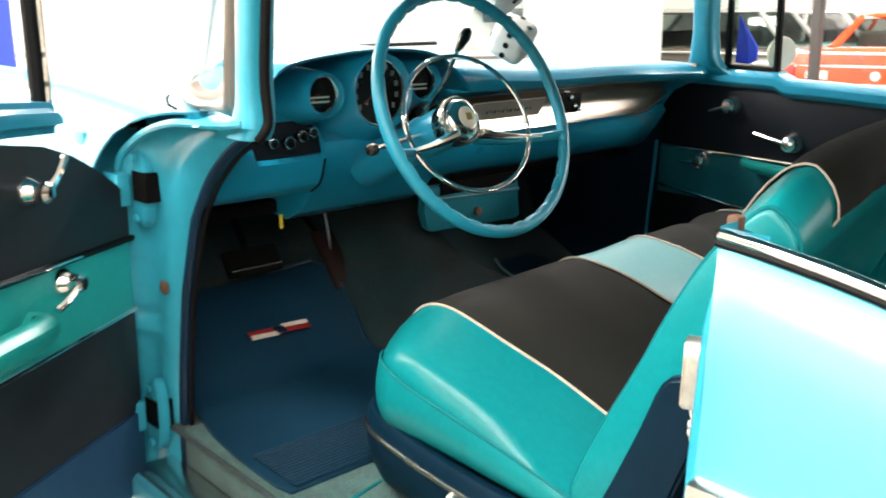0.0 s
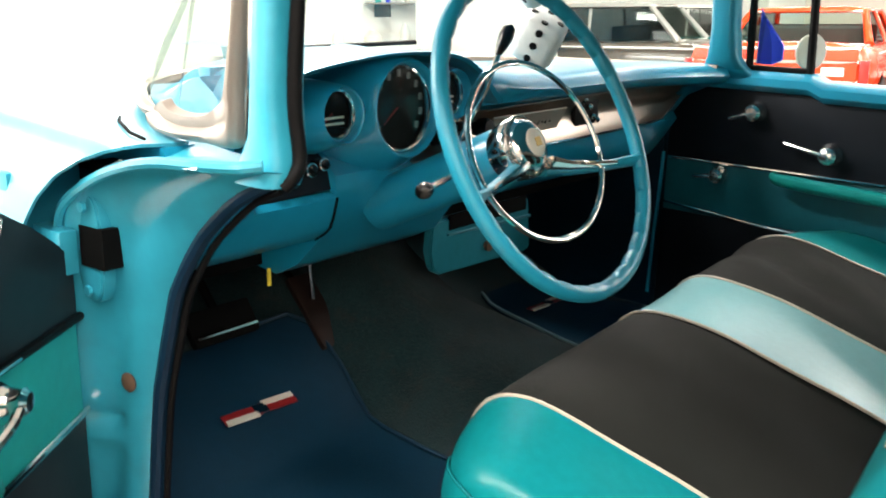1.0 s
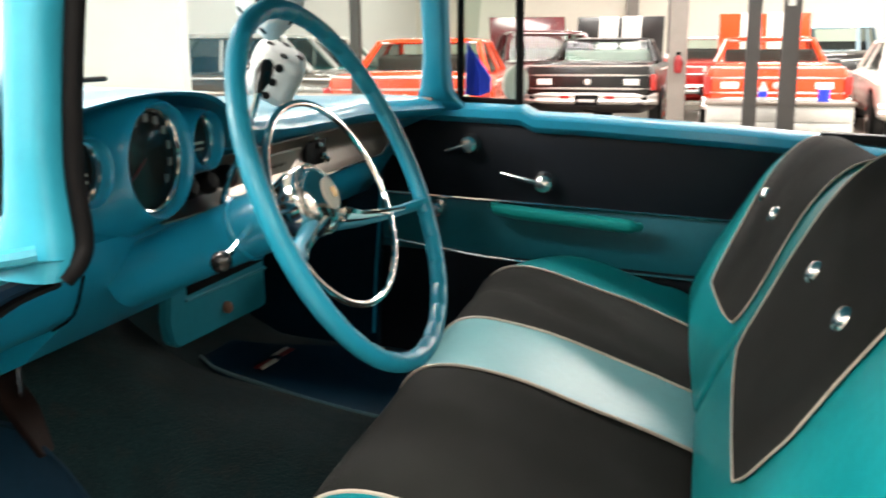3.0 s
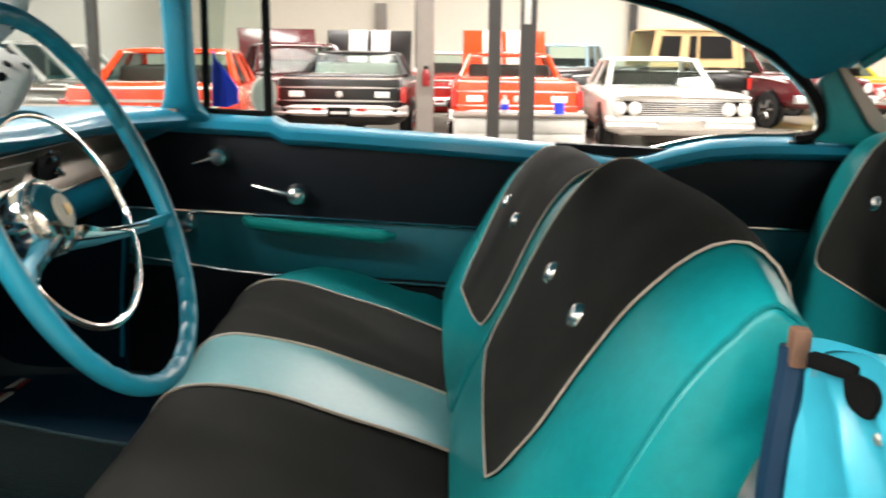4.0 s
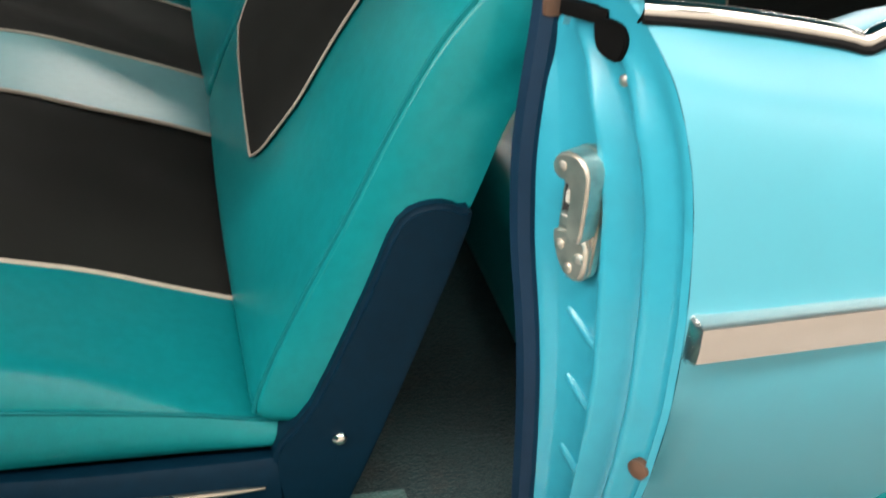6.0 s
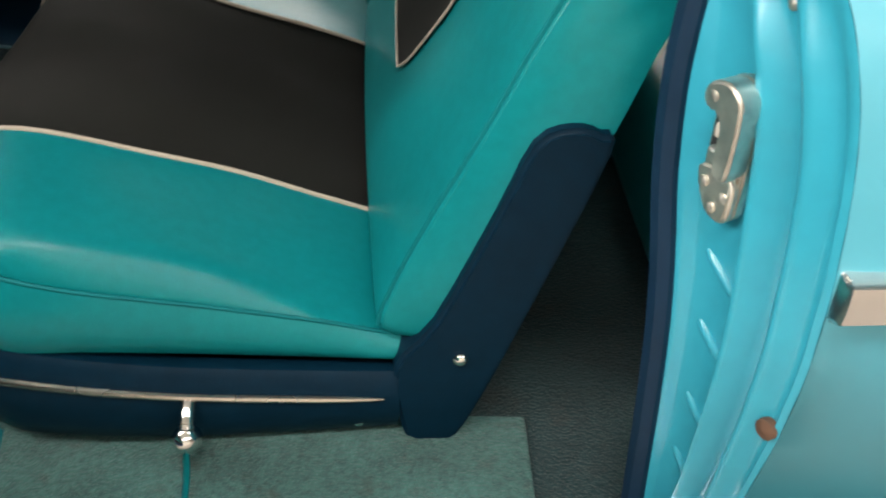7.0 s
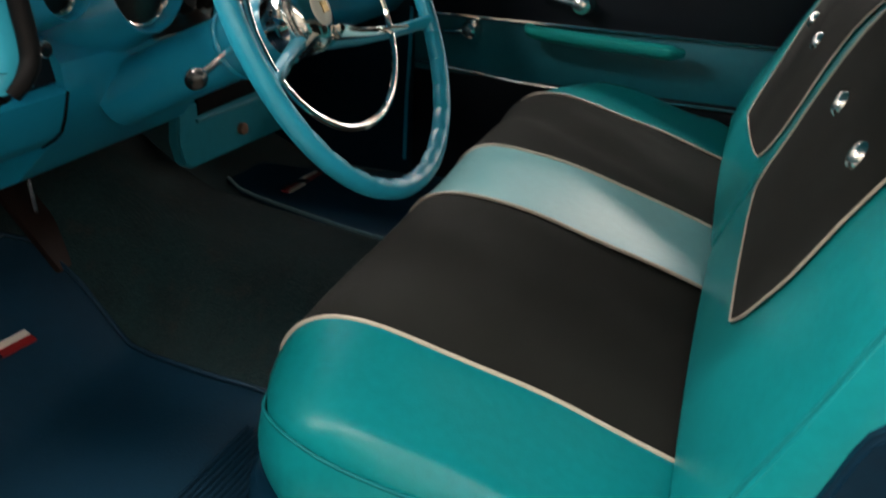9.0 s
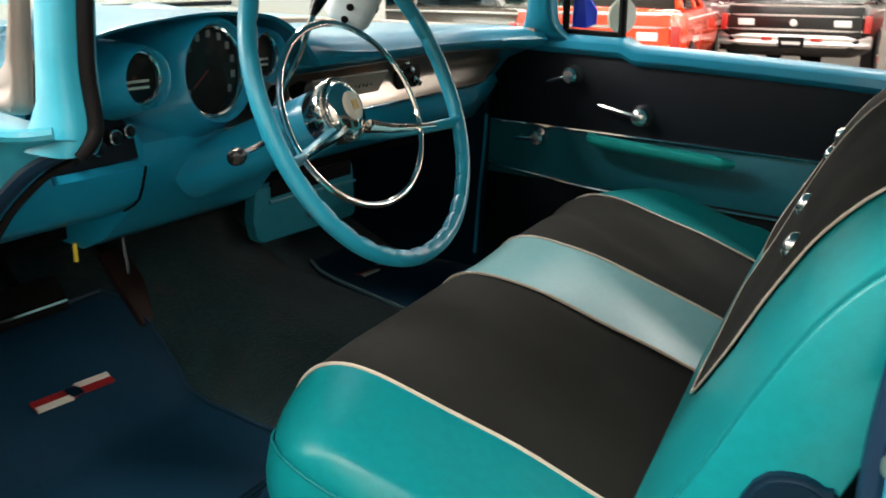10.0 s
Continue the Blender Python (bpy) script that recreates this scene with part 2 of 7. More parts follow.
def loft(loops, closed=True, caps=True, wrap=False):
    """A skin over loops of equally many points."""
    bm = bmesh.new()
    rings = [[bm.verts.new(p) for p in loop] for loop in loops]
    n = len(rings[0])
    pairs = list(zip(rings, rings[1:])) + ([(rings[-1], rings[0])] if wrap else [])
    for a, b in pairs:
        for i in range(n if closed else n - 1):
            j = (i + 1) % n
            bm.faces.new((a[i], a[j], b[j], b[i]))
    if caps and closed and not wrap:
        bm.faces.new(rings[0])
        bm.faces.new(rings[-1])
    return bm


def grid(rows):
    return loft(rows, closed=False, caps=False)


def thick(bm, depth):
    """Give an open sheet a thickness."""
    bmesh.ops.recalc_face_normals(bm, faces=bm.faces)
    bmesh.ops.solidify(bm, geom=bm.faces[:], thickness=depth)
    return bm


def smooth(points, n=6, closed=False):
    """A Catmull-Rom line through the points, n steps to a stretch."""
    p = [Vector(q) for q in points]
    k = len(p)
    out = []
    for i in range(k if closed else k - 1):
        if closed:
            a, b, c, d = p[i - 1], p[i], p[(i + 1) % k], p[(i + 2) % k]
        else:
            a, b, c, d = p[max(i - 1, 0)], p[i], p[i + 1], p[min(i + 2, k - 1)]
        for s in range(n):
            t = s / n
            out.append(0.5 * ((2 * b) + (c - a) * t + (2 * a - 5 * b + 4 * c - d) * t * t + (3 * b - a - 3 * c + d) * t ** 3))
    if not closed:
        out.append(p[-1])
    return out


def tube(points, r, n=8, closed=False, flat=1.0):
    """A round bar along a line; r may be a list. flat squeezes it along the second axis."""
    pts = [Vector(p) for p in points]
    k = len(pts)
    rs = r if isinstance(r, (list, tuple)) else [r] * k
    loops, up = [], None
    for i, p in enumerate(pts):
        a, b = (pts[i - 1], pts[(i + 1) % k]) if closed else (pts[max(i - 1, 0)], pts[min(i + 1, k - 1)])
        t = (b - a).normalized()
        if up is None:
            up = t.orthogonal().normalized()
        up = (up - t * up.dot(t)).normalized()
        side = t.cross(up)
        loops.append([p + rs[i] * (math.cos(2 * math.pi * j / n) * up + flat * math.sin(2 * math.pi * j / n) * side) for j in range(n)])
    return loft(loops, wrap=closed)


def lathe(profile, centre, axis, n=24, close=True):
    """Radius and height along the axis, turned about it."""
    axis = Vector(axis).normalized()
    u = axis.orthogonal().normalized()
    v = axis.cross(u)
    c = Vector(centre)
    loops = [[c + h * axis + max(r, 1e-4) * (math.cos(2 * math.pi * j / n) * u + math.sin(2 * math.pi * j / n) * v) for j in range(n)] for r, h in profile]
    return loft(loops, caps=close)


def ring(centre, axis, big, small, n=48, m=10, flat=1.0):
    axis = Vector(axis).normalized()
    u = axis.orthogonal().normalized()
    v = axis.cross(u)
    c = Vector(centre)
    loops = []
    for i in range(n):
        a = 2 * math.pi * i / n
        out = math.cos(a) * u + math.sin(a) * v
        loops.append([c + big * out + small * (math.cos(2 * math.pi * j / m) * out + flat * math.sin(2 * math.pi * j / m) * axis) for j in range(m)])
    return loft(loops, wrap=True)


def prism(outline, a, b, bevel=0.0, segments=2):
    """A plate: an outline of points on plane a pushed along the vector b."""
    pts = [Vector(p) for p in outline]
    bm = bmesh.new()
    lo = [bm.verts.new(p + Vector(a)) for p in pts]
    hi = [bm.verts.new(p + Vector(a) + Vector(b)) for p in pts]
    n = len(pts)
    bm.faces.new(lo)
    bm.faces.new(hi)
    for i in range(n):
        bm.faces.new((lo[i], lo[(i + 1) % n], hi[(i + 1) % n], hi[i]))
    if bevel:
        bmesh.ops.recalc_face_normals(bm, faces=bm.faces)
        bmesh.ops.bevel(bm, geom=[e for e in bm.edges if len(e.link_faces) == 2 and e.calc_face_angle(0) > 0.6], offset=bevel, segments=segments, affect="EDGES", clamp_overlap=True)
    return bm


def lerp(a, b, t):
    return a + (b - a) * t


def table(x, xs, ys):
    return float(np.interp(x, xs, ys))

# ---- front bench seat ----
CUSHION = smooth([(-0.180, 0.757), (-0.187, 0.775), (-0.190, 0.81), (-0.163, 0.843), (-0.115, 0.855), (-0.04, 0.845), (0.06, 0.82), (0.15, 0.793), (0.25, 0.76)], 4)
CUSHION = [(p.x, p.y) for p in CUSHION]


def side_edge(x):
    """The height of the seam along the cushion's ends."""
    return table(x, [-0.2, -0.12, -0.08, 0.0, 0.09, 0.175, 0.25], [0.795, 0.812, 0.815, 0.808, 0.80, 0.795, 0.79])


def cushion_column(y, drop=0.0, lift=0.0, wall=0.0):
    """The cushion's outline at y; drop lowers it to the end seam, and wall from there down to the base."""
    a = abs(y)
    corner = min(1.0, max(0.0, a - 0.44) / 0.23)
    inset = 0.115 * corner ** 1.9
    crown = 0.006 * (1 - ((a - 0.3) / 0.34) ** 2) if a < 0.64 else 0.0
    out = []
    first = None
    for x, z in CUSHION:
        w = max(0.0, (0.25 - x) / 0.455)
        zz = z + crown * min(1, w * 1.5)
        zz += 0.0016 * math.sin(31 * x + 9 * y) * math.sin(17 * y + 6 * x) * min(1.0, w * 3)
        if y > 0.13:
            valley = lerp(0.35, 0.19, min(1.0, max(0.0, (x + 0.15) / 0.35)))
            zz += (0.006 * math.exp(-((y - valley - 0.075) / 0.05) ** 2) - 0.011 * math.exp(-((y - valley) / 0.035) ** 2)) * min(1.0, w * 2) * min(1.0, max(0.0, (z - 0.80) / 0.03) + max(0.0, x + 0.1) * 8)
        zz = lerp(zz, min(zz, side_edge(x)), drop)
        zz = lerp(zz, min(zz, 0.773), wall)
        skew = 0.009 * max(0.0, (x + 0.12) / 0.37) * max(0.0, 1 - abs(y + 0.094) / 0.3)
        at = x + inset * w ** 0.7 * (table(z, [0.757, 0.80, 0.842], [0.66, 0.84, 1.0]) if x < -0.1 else 1.0)
        first = at if first is None else first
        at = lerp(at, max(at, first), wall)
        bulge = max(0.0, a - 0.669) * (1 - min(1.0, max(0.0, (at + 0.1) / 0.14)))
        out.append(Vector((at, y + skew - math.copysign(bulge, y), zz + lift)))
    return out


def cushion_band(y0, y1, steps, lift=0.0):
    return grid([cushion_column(lerp(y0, y1, i / steps), 0, lift) for i in range(steps + 1)])


def cushion_end(side):
    cols = [cushion_column(side * y) for y in (0.476, 0.50, 0.53, 0.56, 0.59, 0.615, 0.635)]
    cols += [cushion_column(side * y, d) for y, d in ((0.645, 0.14), (0.655, 0.45), (0.663, 0.75), (0.669, 1.0))]
    cols += [cushion_column(side * y, 1.0, 0.0, w) for y, w in ((0.676, 0.2), (0.681, 0.5), (0.681, 0.8), (0.672, 1.0))]
    return grid(cols)


def column_line(y, lift, lo=0, hi=None):
    return cushion_column(y, 0, lift)[lo:hi]


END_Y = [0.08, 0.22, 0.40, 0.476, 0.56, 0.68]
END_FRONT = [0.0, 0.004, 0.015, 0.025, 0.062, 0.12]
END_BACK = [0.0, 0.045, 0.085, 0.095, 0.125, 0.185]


def push_from_eye(bm):
    """Scales the driver's half away from where the camera stands, to fit its view."""
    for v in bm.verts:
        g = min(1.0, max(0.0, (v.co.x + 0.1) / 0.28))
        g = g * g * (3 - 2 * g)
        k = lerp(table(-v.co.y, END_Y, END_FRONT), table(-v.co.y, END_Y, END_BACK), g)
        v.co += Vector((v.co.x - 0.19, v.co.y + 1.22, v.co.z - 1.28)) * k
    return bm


SEAT_AT = Vector((0.05, -0.5, 0.6))
BOX_TOP = [(-0.199, -0.44, 0.765), (-0.198, -0.48, 0.768), (-0.190, -0.515, 0.773), (-0.177, -0.543, 0.778), (-0.158, -0.563, 0.782), (-0.129, -0.584, 0.786), (-0.1, -0.595, 0.784), (-0.076, -0.598, 0.779), (-0.029, -0.595, 0.767), (0.063, -0.577, 0.741), (0.163, -0.562, 0.714), (0.215, -0.553, 0.696), (0.245, -0.547, 0.687)]
BOX_FOOT = [(-0.197, -0.44, 0.715), (-0.196, -0.48, 0.71), (-0.191, -0.52, 0.703), (-0.178, -0.547, 0.70), (-0.160, -0.567, 0.70), (-0.135, -0.588, 0.70), (-0.109, -0.600, 0.70), (-0.08, -0.602, 0.70), (-0.032, -0.596, 0.697), (0.063, -0.579, 0.682), (0.164, -0.567, 0.670), (0.215, -0.563, 0.665), (0.245, -0.560, 0.662)]
BASE_SIDE = [(-0.214, -0.36, 0.680), (-0.213, -0.47, 0.678), (-0.207, -0.515, 0.678), (-0.197, -0.548, 0.677), (-0.182, -0.571, 0.676), (-0.1645, -0.587, 0.675), (-0.147, -0.596, 0.675), (-0.117, -0.605, 0.675), (-0.09, -0.607, 0.672), (-0.039, -0.606, 0.664), (0.011, -0.602, 0.656), (0.063, -0.597, 0.649), (0.14, -0.588, 0.640), (0.211, -0.579, 0.632), (0.24, -0.575, 0.629)]


def in_seat(points):
    """Places given square to the car, turned with the seat."""
    m = Matrix.Translation(SEAT_AT) @ Matrix.Rotation(math.radians(-2.8), 4, "Z") @ Matrix.Translation(-SEAT_AT)
    return [m @ Vector(p) for p in points]


def tuck(bm):
    """Keeps the driver's end of the cushion behind its boxing."""
    line = in_seat(BOX_TOP)
    xs, ys = [p.x for p in line], [p.y for p in line]
    for v in bm.verts:
        v.co.y = max(v.co.y, table(v.co.x, xs, ys) + 0.0012)
    return bm


def outward(line):
    """The level normals of a plan line, away from the seat."""
    out = []
    for i, p in enumerate(line):
        d = line[min(i + 1, len(line) - 1)] - line[max(i - 1, 0)]
        out.append(Vector((d.y, -d.x, 0)).normalized())
    return out


front_seat = thing("front_bench_seat", "turquoise front bench seat with black cloth panels and pale stripe", "car seat", (0.05, -0.5, 0.6))
front_seat.matrix_basis = front_seat.matrix_basis @ pose(0, 0, 0, 0, 0, 2.8)
cushion = part("cushion", push_from_eye(cushion_band(-0.094, 0.13, 8)), "stripe", front_seat, "pale turquoise vinyl centre stripe")
for side in (-1, 1):
    part("cushion_end", tuck(push_from_eye(cushion_end(side))) if side < 0 else push_from_eye(cushion_end(side)), "vinyl", cushion, "teal vinyl end")
    inner = 0.13 if side > 0 else 0.094
    part("cloth_panel", push_from_eye(cushion_band(side * inner, side * 0.476, 14, -0.001)), "cloth", cushion, "black woven cloth")
    for y in (inner, 0.476):
        part("piping", push_from_eye(tube(column_line(side * y, 0.0012), 0.0023, 6)), "piping", cushion, "cream piping")
box_top, box_foot = smooth(in_seat(BOX_TOP), 4), smooth(in_seat(BOX_FOOT), 4)
box_out = outward(box_top)
wall_rows = []
for k in range(8):
    f = k / 7
    wall_rows.append([a.lerp(b, f) + n * (0.0065 * math.sin(math.pi * min(1.0, f * 0.93 + 0.07)) - 0.004 * max(0.0, f - 0.8) * 5) for a, b, n in zip(box_top, box_foot, box_out)])
part("boxing", grid(wall_rows), "vinyl", cushion, "teal vinyl side band")
part("side_seam", tube([p + n * 0.0012 for p, n in zip(box_top, box_out)], 0.0021, 6), "teal_piping", cushion)

# the base under the cushion
BASE_PLAN = [(0.235, 0.672), (0.165, 0.674), (0.1, 0.675), (0.03, 0.674), (-0.03, 0.672), (-0.06, 0.664), (-0.085, 0.652), (-0.115, 0.628), (-0.145, 0.59), (-0.172, 0.54), (-0.190, 0.48), (-0.198, 0.4)]
BASE_PLAN = [(0.235, -0.38), (-0.192, -0.38), (-0.2, 0.0)] + BASE_PLAN[::-1]
base_line = [Vector((x, y, 0)) for x, y in BASE_PLAN]
base_loops = []
for z, grow in ((0.644, 0.93), (0.650, 0.965), (0.69, 0.99), (0.735, 0.998), (0.748, 0.992), (0.755, 0.975), (0.757, 0.94)):
    base_loops.append([Vector((lerp(0.1, p.x, grow) if p.x < 0.2 else p.x, p.y * grow, z - 0.012 * max(0, p.x + 0.1) + (0.014 * min(1.0, max(0.0, (abs(p.y) - 0.45) / 0.15)) * min(1.0, max(0.0, (p.x + 0.15) / 0.12)) if z > 0.73 else 0.0))) for p in base_line])
part("base", push_from_eye(loft(base_loops)), "navy", front_seat, "navy vinyl base")
side_line = smooth(in_seat(BASE_SIDE), 3)
side_out = outward(side_line)
side_rows = []
for up, inset in ((0.022, 0.030), (0.028, 0.016), (0.0275, 0.008), (0.020, 0.003), (0.0, 0.0), (-0.03, 0.0), (-0.055, 0.004), (-0.078, 0.012), (-0.088, 0.022), (-0.09, 0.04)):
    side_rows.append([Vector((p.x - n.x * inset, p.y - n.y * inset, max(0.576, p.z + up * (1.0 if up > 0 else table(p.x, [-0.2, -0.12, 0.24], [0.75, 1.0, 0.62]))))) for p, n in zip(side_line, side_out)])
part("base_end", grid(side_rows), "navy", front_seat, "navy vinyl base end")
strip_line = [p + n * 0.0015 for p, n in zip(side_line, side_out) if -0.188 < p.x < 0.222]
part("trim_strip", tube(strip_line, [0.001, 0.002, 0.003] + [0.0037] * (len(strip_line) - 6) + [0.003, 0.002, 0.001], 8), "dull_chrome", front_seat, "thin chrome strip")
strip = [(-0.17, 0.58), (-0.152, 0.61), (-0.122, 0.645), (-0.085, 0.665), (-0.03, 0.676), (0.1, 0.679), (0.215, 0.677)]
line = smooth([(x, y, table(x, [-0.15, -0.11, -0.05, 0.055, 0.218], [0.722, 0.728, 0.732, 0.727, 0.727])) for x, y in strip], 5)
part("trim_strip", tube(line, [0.0015, 0.0025] + [0.0036] * (len(line) - 5) + [0.003, 0.002, 0.001], 8), "dull_chrome", front_seat, "thin chrome strip")
for side in (-1, 1):
    arm_line = [(0.228, 0.768), (0.236, 0.70), (0.246, 0.685), (0.27, 0.68), (0.29, 0.705), (0.33, 0.82), (0.374, 0.962), (0.366, 0.977), (0.345, 0.982), (0.32, 0.969), (0.298, 0.91), (0.258, 0.812)]
    arm_line = [(p.x - 0.004, p.y - 0.006) for p in smooth([(x, z, 0) for x, z in arm_line], 3, True)]
    part("hinge_cover", push_from_eye(prism([(x, 0, z) for x, z in arm_line], (0, side * 0.615, 0), (0, side * 0.068, 0), 0.008, 3)), "navy", front_seat, "navy vinyl hinge cover")
    for sx, sy, sz in ((0.195, 0.676, 0.70), (0.276, 0.683, 0.772)):
        part("screw", push_from_eye(lathe([(0.006, 0), (0.0062, 0.002), (0.004, 0.0045), (0.001, 0.005)], (sx, side * sy, sz), (0, side, 0), 12)), "chrome", front_seat)
lever = part("seat_lever", push_from_eye(tube([(0.062, -0.676, 0.735), (0.062, -0.69, 0.73), (0.061, -0.698, 0.722)], 0.006, 10)), "chrome", front_seat, "chrome seat adjuster")
part("knob", push_from_eye(lathe([(0.005, 0), (0.007, 0.003), (0.006, 0.006), (0.0105, 0.011), (0.0125, 0.017), (0.0105, 0.024), (0.006, 0.028), (0.001, 0.029)], (0.061, -0.698, 0.724), (-0.05, -0.15, -1), 16)), "chrome", lever)
for y in (-0.525, 0.525):
    part("seat_runner", box(-0.12, 0.2, y - 0.025, y + 0.025, 0.56, 0.67), "dark", front_seat)

# backrests
BACK = smooth([(0.26, 0.775), (0.212, 0.785), (0.221, 0.83), (0.251, 0.9), (0.283, 0.975), (0.313, 1.052), (0.345, 1.12), (0.382, 1.168), (0.418, 1.184), (0.446, 1.162), (0.446, 1.12), (0.412, 1.06), (0.38, 0.975), (0.34, 0.88), (0.285, 0.785)], 5, True)
BACK = [(p.x, p.y) for p in BACK]
FRONT_LO, FRONT_HI = 5, 45
BACK_AT = (0.345, 1.02)


def back_top(y):
    """How much the crown of the backrest falls towards its ends."""
    a = abs(y)
    low = -0.033 * min(1.0, max(0.0, (y + 0.02) / 0.06))
    return low - 0.036 * max(0.0, (a - 0.34) / 0.33) ** 2 - 0.022 * max(0.0, (0.12 - a) / 0.12) ** 2


def back_column(y, shrink=0.0, lift=0.0):
    out = []
    for i, (x, z) in enumerate(BACK):
        w = max(0.0, (z - 0.9) / 0.28)
        thin = 0.022 * min(1.0, max(0.0, (abs(y) - 0.5) / 0.16)) * min(1.0, max(0.0, (i - 34) / 8)) * w
        puff = 0.006 * math.sin(math.pi * min(1, max(0, (abs(y) - 0.02) / 0.64))) * (1 if x < 0.4 else 0.3)
        px, pz = x - puff * 0.8 - thin, z + back_top(y) * w
        dx, dz = px - BACK_AT[0], pz - BACK_AT[1]
        s = 1 - shrink
        out.append(Vector((BACK_AT[0] + dx * s - lift, y, BACK_AT[1] + dz * s + lift * (0.35 if z < 1.15 else 1.2))))
    return out


def back_point(y, v, lift=0.003):
    """A place on the front of the backrest; v counts steps up its outline."""
    col = back_column(y, 0, 0)
    i = min(int(v), len(col) - 2)
    f = v - i
    p = col[i].lerp(col[i + 1], f)
    d = (col[i + 1] - col[i])
    n = Vector((-d.z, 0, d.x)).normalized()
    if n.x > 0 and n.z < 0:
        n = -n
    return p + n * lift


def v_of_z(z):
    """The step at which the front of the outline reaches a height."""
    for i in range(6, 44):
        if BACK[i][1] <= z <= BACK[i + 1][1]:
            return i + (z - BACK[i][1]) / (BACK[i + 1][1] - BACK[i][1])
    return 42.0


def backrest(side):
    ys = [0.012, 0.016, 0.03, 0.07, 0.13, 0.2, 0.27, 0.34, 0.41, 0.445, 0.48, 0.515, 0.55, 0.575, 0.6, 0.62, 0.64, 0.66, 0.669, 0.672]
    sh = [0.10, 0.03, 0.0, 0, 0, 0, 0, 0, 0, 0, 0, 0, 0, 0, 0, 0, 0.0, 0.008, 0.03, 0.06]
    return loft([back_column(side * y, s) for y, s in zip(ys, sh)])


# the cloth panel: its inner and outer edge by height
PANEL_Z = [0.889, 0.896, 0.905, 0.915, 0.94, 0.97, 1.02, 1.07, 1.12]
PANEL_IN = [0.382, 0.27, 0.14, 0.062, 0.045, 0.045, 0.05, 0.06, 0.07]
PANEL_OUT = [0.392, 0.402, 0.414, 0.423, 0.440, 0.460, 0.482, 0.504, 0.524]


def panel_edges():
    rows = []
    for k in range(23):
        z = lerp(0.889, 1.12, (k / 22) ** 1.6)
        rows.append((v_of_z(z - 0.005), table(z, PANEL_Z, PANEL_IN), table(z, PANEL_Z, PANEL_OUT)))
    top = rows[-1][0]
    for k in range(1, 12):
        v = top + k * (49 - top) / 11
        rows.append((v, lerp(0.07, 0.10, k / 11), lerp(0.524, 0.59, (k / 11) ** 0.8)))
    return rows


for side in (-1, 1):
    back = part("backrest", push_from_eye(backrest(side)), "vinyl", front_seat, "teal vinyl backrest", 60)
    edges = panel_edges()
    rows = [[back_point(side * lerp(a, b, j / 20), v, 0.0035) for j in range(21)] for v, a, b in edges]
    part("cloth_panel", push_from_eye(grid(rows)), "cloth", back, "black woven cloth")
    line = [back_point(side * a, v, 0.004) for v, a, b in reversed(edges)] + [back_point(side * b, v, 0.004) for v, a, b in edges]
    part("piping", push_from_eye(tube(line, 0.0013, 6)), "piping", back, "cream piping")
    for y, z in ((0.227, 1.068), (0.413, 1.071)):
        p = back_point(side * y, v_of_z(z - 0.007), 0.002)
        n = Vector((-0.91, 0, 0.4))
        part("button", push_from_eye(lathe([(0.0135, -0.002), (0.0135, 0.003), (0.011, 0.007), (0.006, 0.009), (0.001, 0.0095)], p, n, 16)), "handle_chrome", back, "chrome button")
    rim = [p + Vector((0, side * 0.0015, 0)) for p in back_column(side * 0.664, 0.012)[6:52]]
    part("side_seam", push_from_eye(tube(rim, 0.0022, 6)), "teal_piping", back)

# ---- rear seat ----
REAR = smooth([(0.86, 0.62), (0.79, 0.64), (0.80, 0.70), (0.85, 0.78), (0.885, 0.88), (0.905, 0.98), (0.925, 1.07), (0.955, 1.15), (0.995, 1.2), (1.06, 1.218), (1.12, 1.2), (1.14, 1.1), (1.1, 0.8)], 4)
REAR = [(p.x, p.y) for p in REAR]


def rear_column(y, shrink=0.0, lift=0.0):
    a = abs(y)
    fall = -0.02 * max(0, (a - 0.45) / 0.23) ** 2
    out = []
    for i, (x, z) in enumerate(REAR):
        w = max(0, (z - 0.85) / 0.35)
        d = Vector((REAR[min(i + 1, len(REAR) - 1)][0] - REAR[max(i - 1, 0)][0], 0, REAR[min(i + 1, len(REAR) - 1)][1] - REAR[max(i - 1, 0)][1])).normalized()
        n = Vector((-d.z, 0, d.x))
        out.append(Vector((lerp(x, 1.03, shrink), y, lerp(z, 0.95, shrink) + fall * w)) + n * lift)
    return out


def rear_point(y, z, lift=0.003):
    col = rear_column(y, 0, lift)
    for i in range(6, len(col) - 8):
        if REAR[i][1] <= z <= REAR[i + 1][1]:
            return col[i].lerp(col[i + 1], (z - REAR[i][1]) / (REAR[i + 1][1] - REAR[i][1]))
    return col[36]


rear_seat = thing("rear_bench_seat", "turquoise vinyl rear seat with black cloth panels and chrome buttons", "car seat", (1.0, 0, 0.6))
ys = [-0.715, -0.71, -0.695, -0.65, -0.5, -0.35, -0.2, -0.05, 0.05, 0.2, 0.35, 0.5, 0.62, 0.65, 0.664, 0.67]
rear_back = part("backrest", loft([rear_column(y, s) for y, s in zip(ys, [0.06, 0.02, 0.0] + [0] * 10 + [0.0, 0.02, 0.06])], closed=False, caps=False), "vinyl", rear_seat, "teal vinyl backrest", 60)
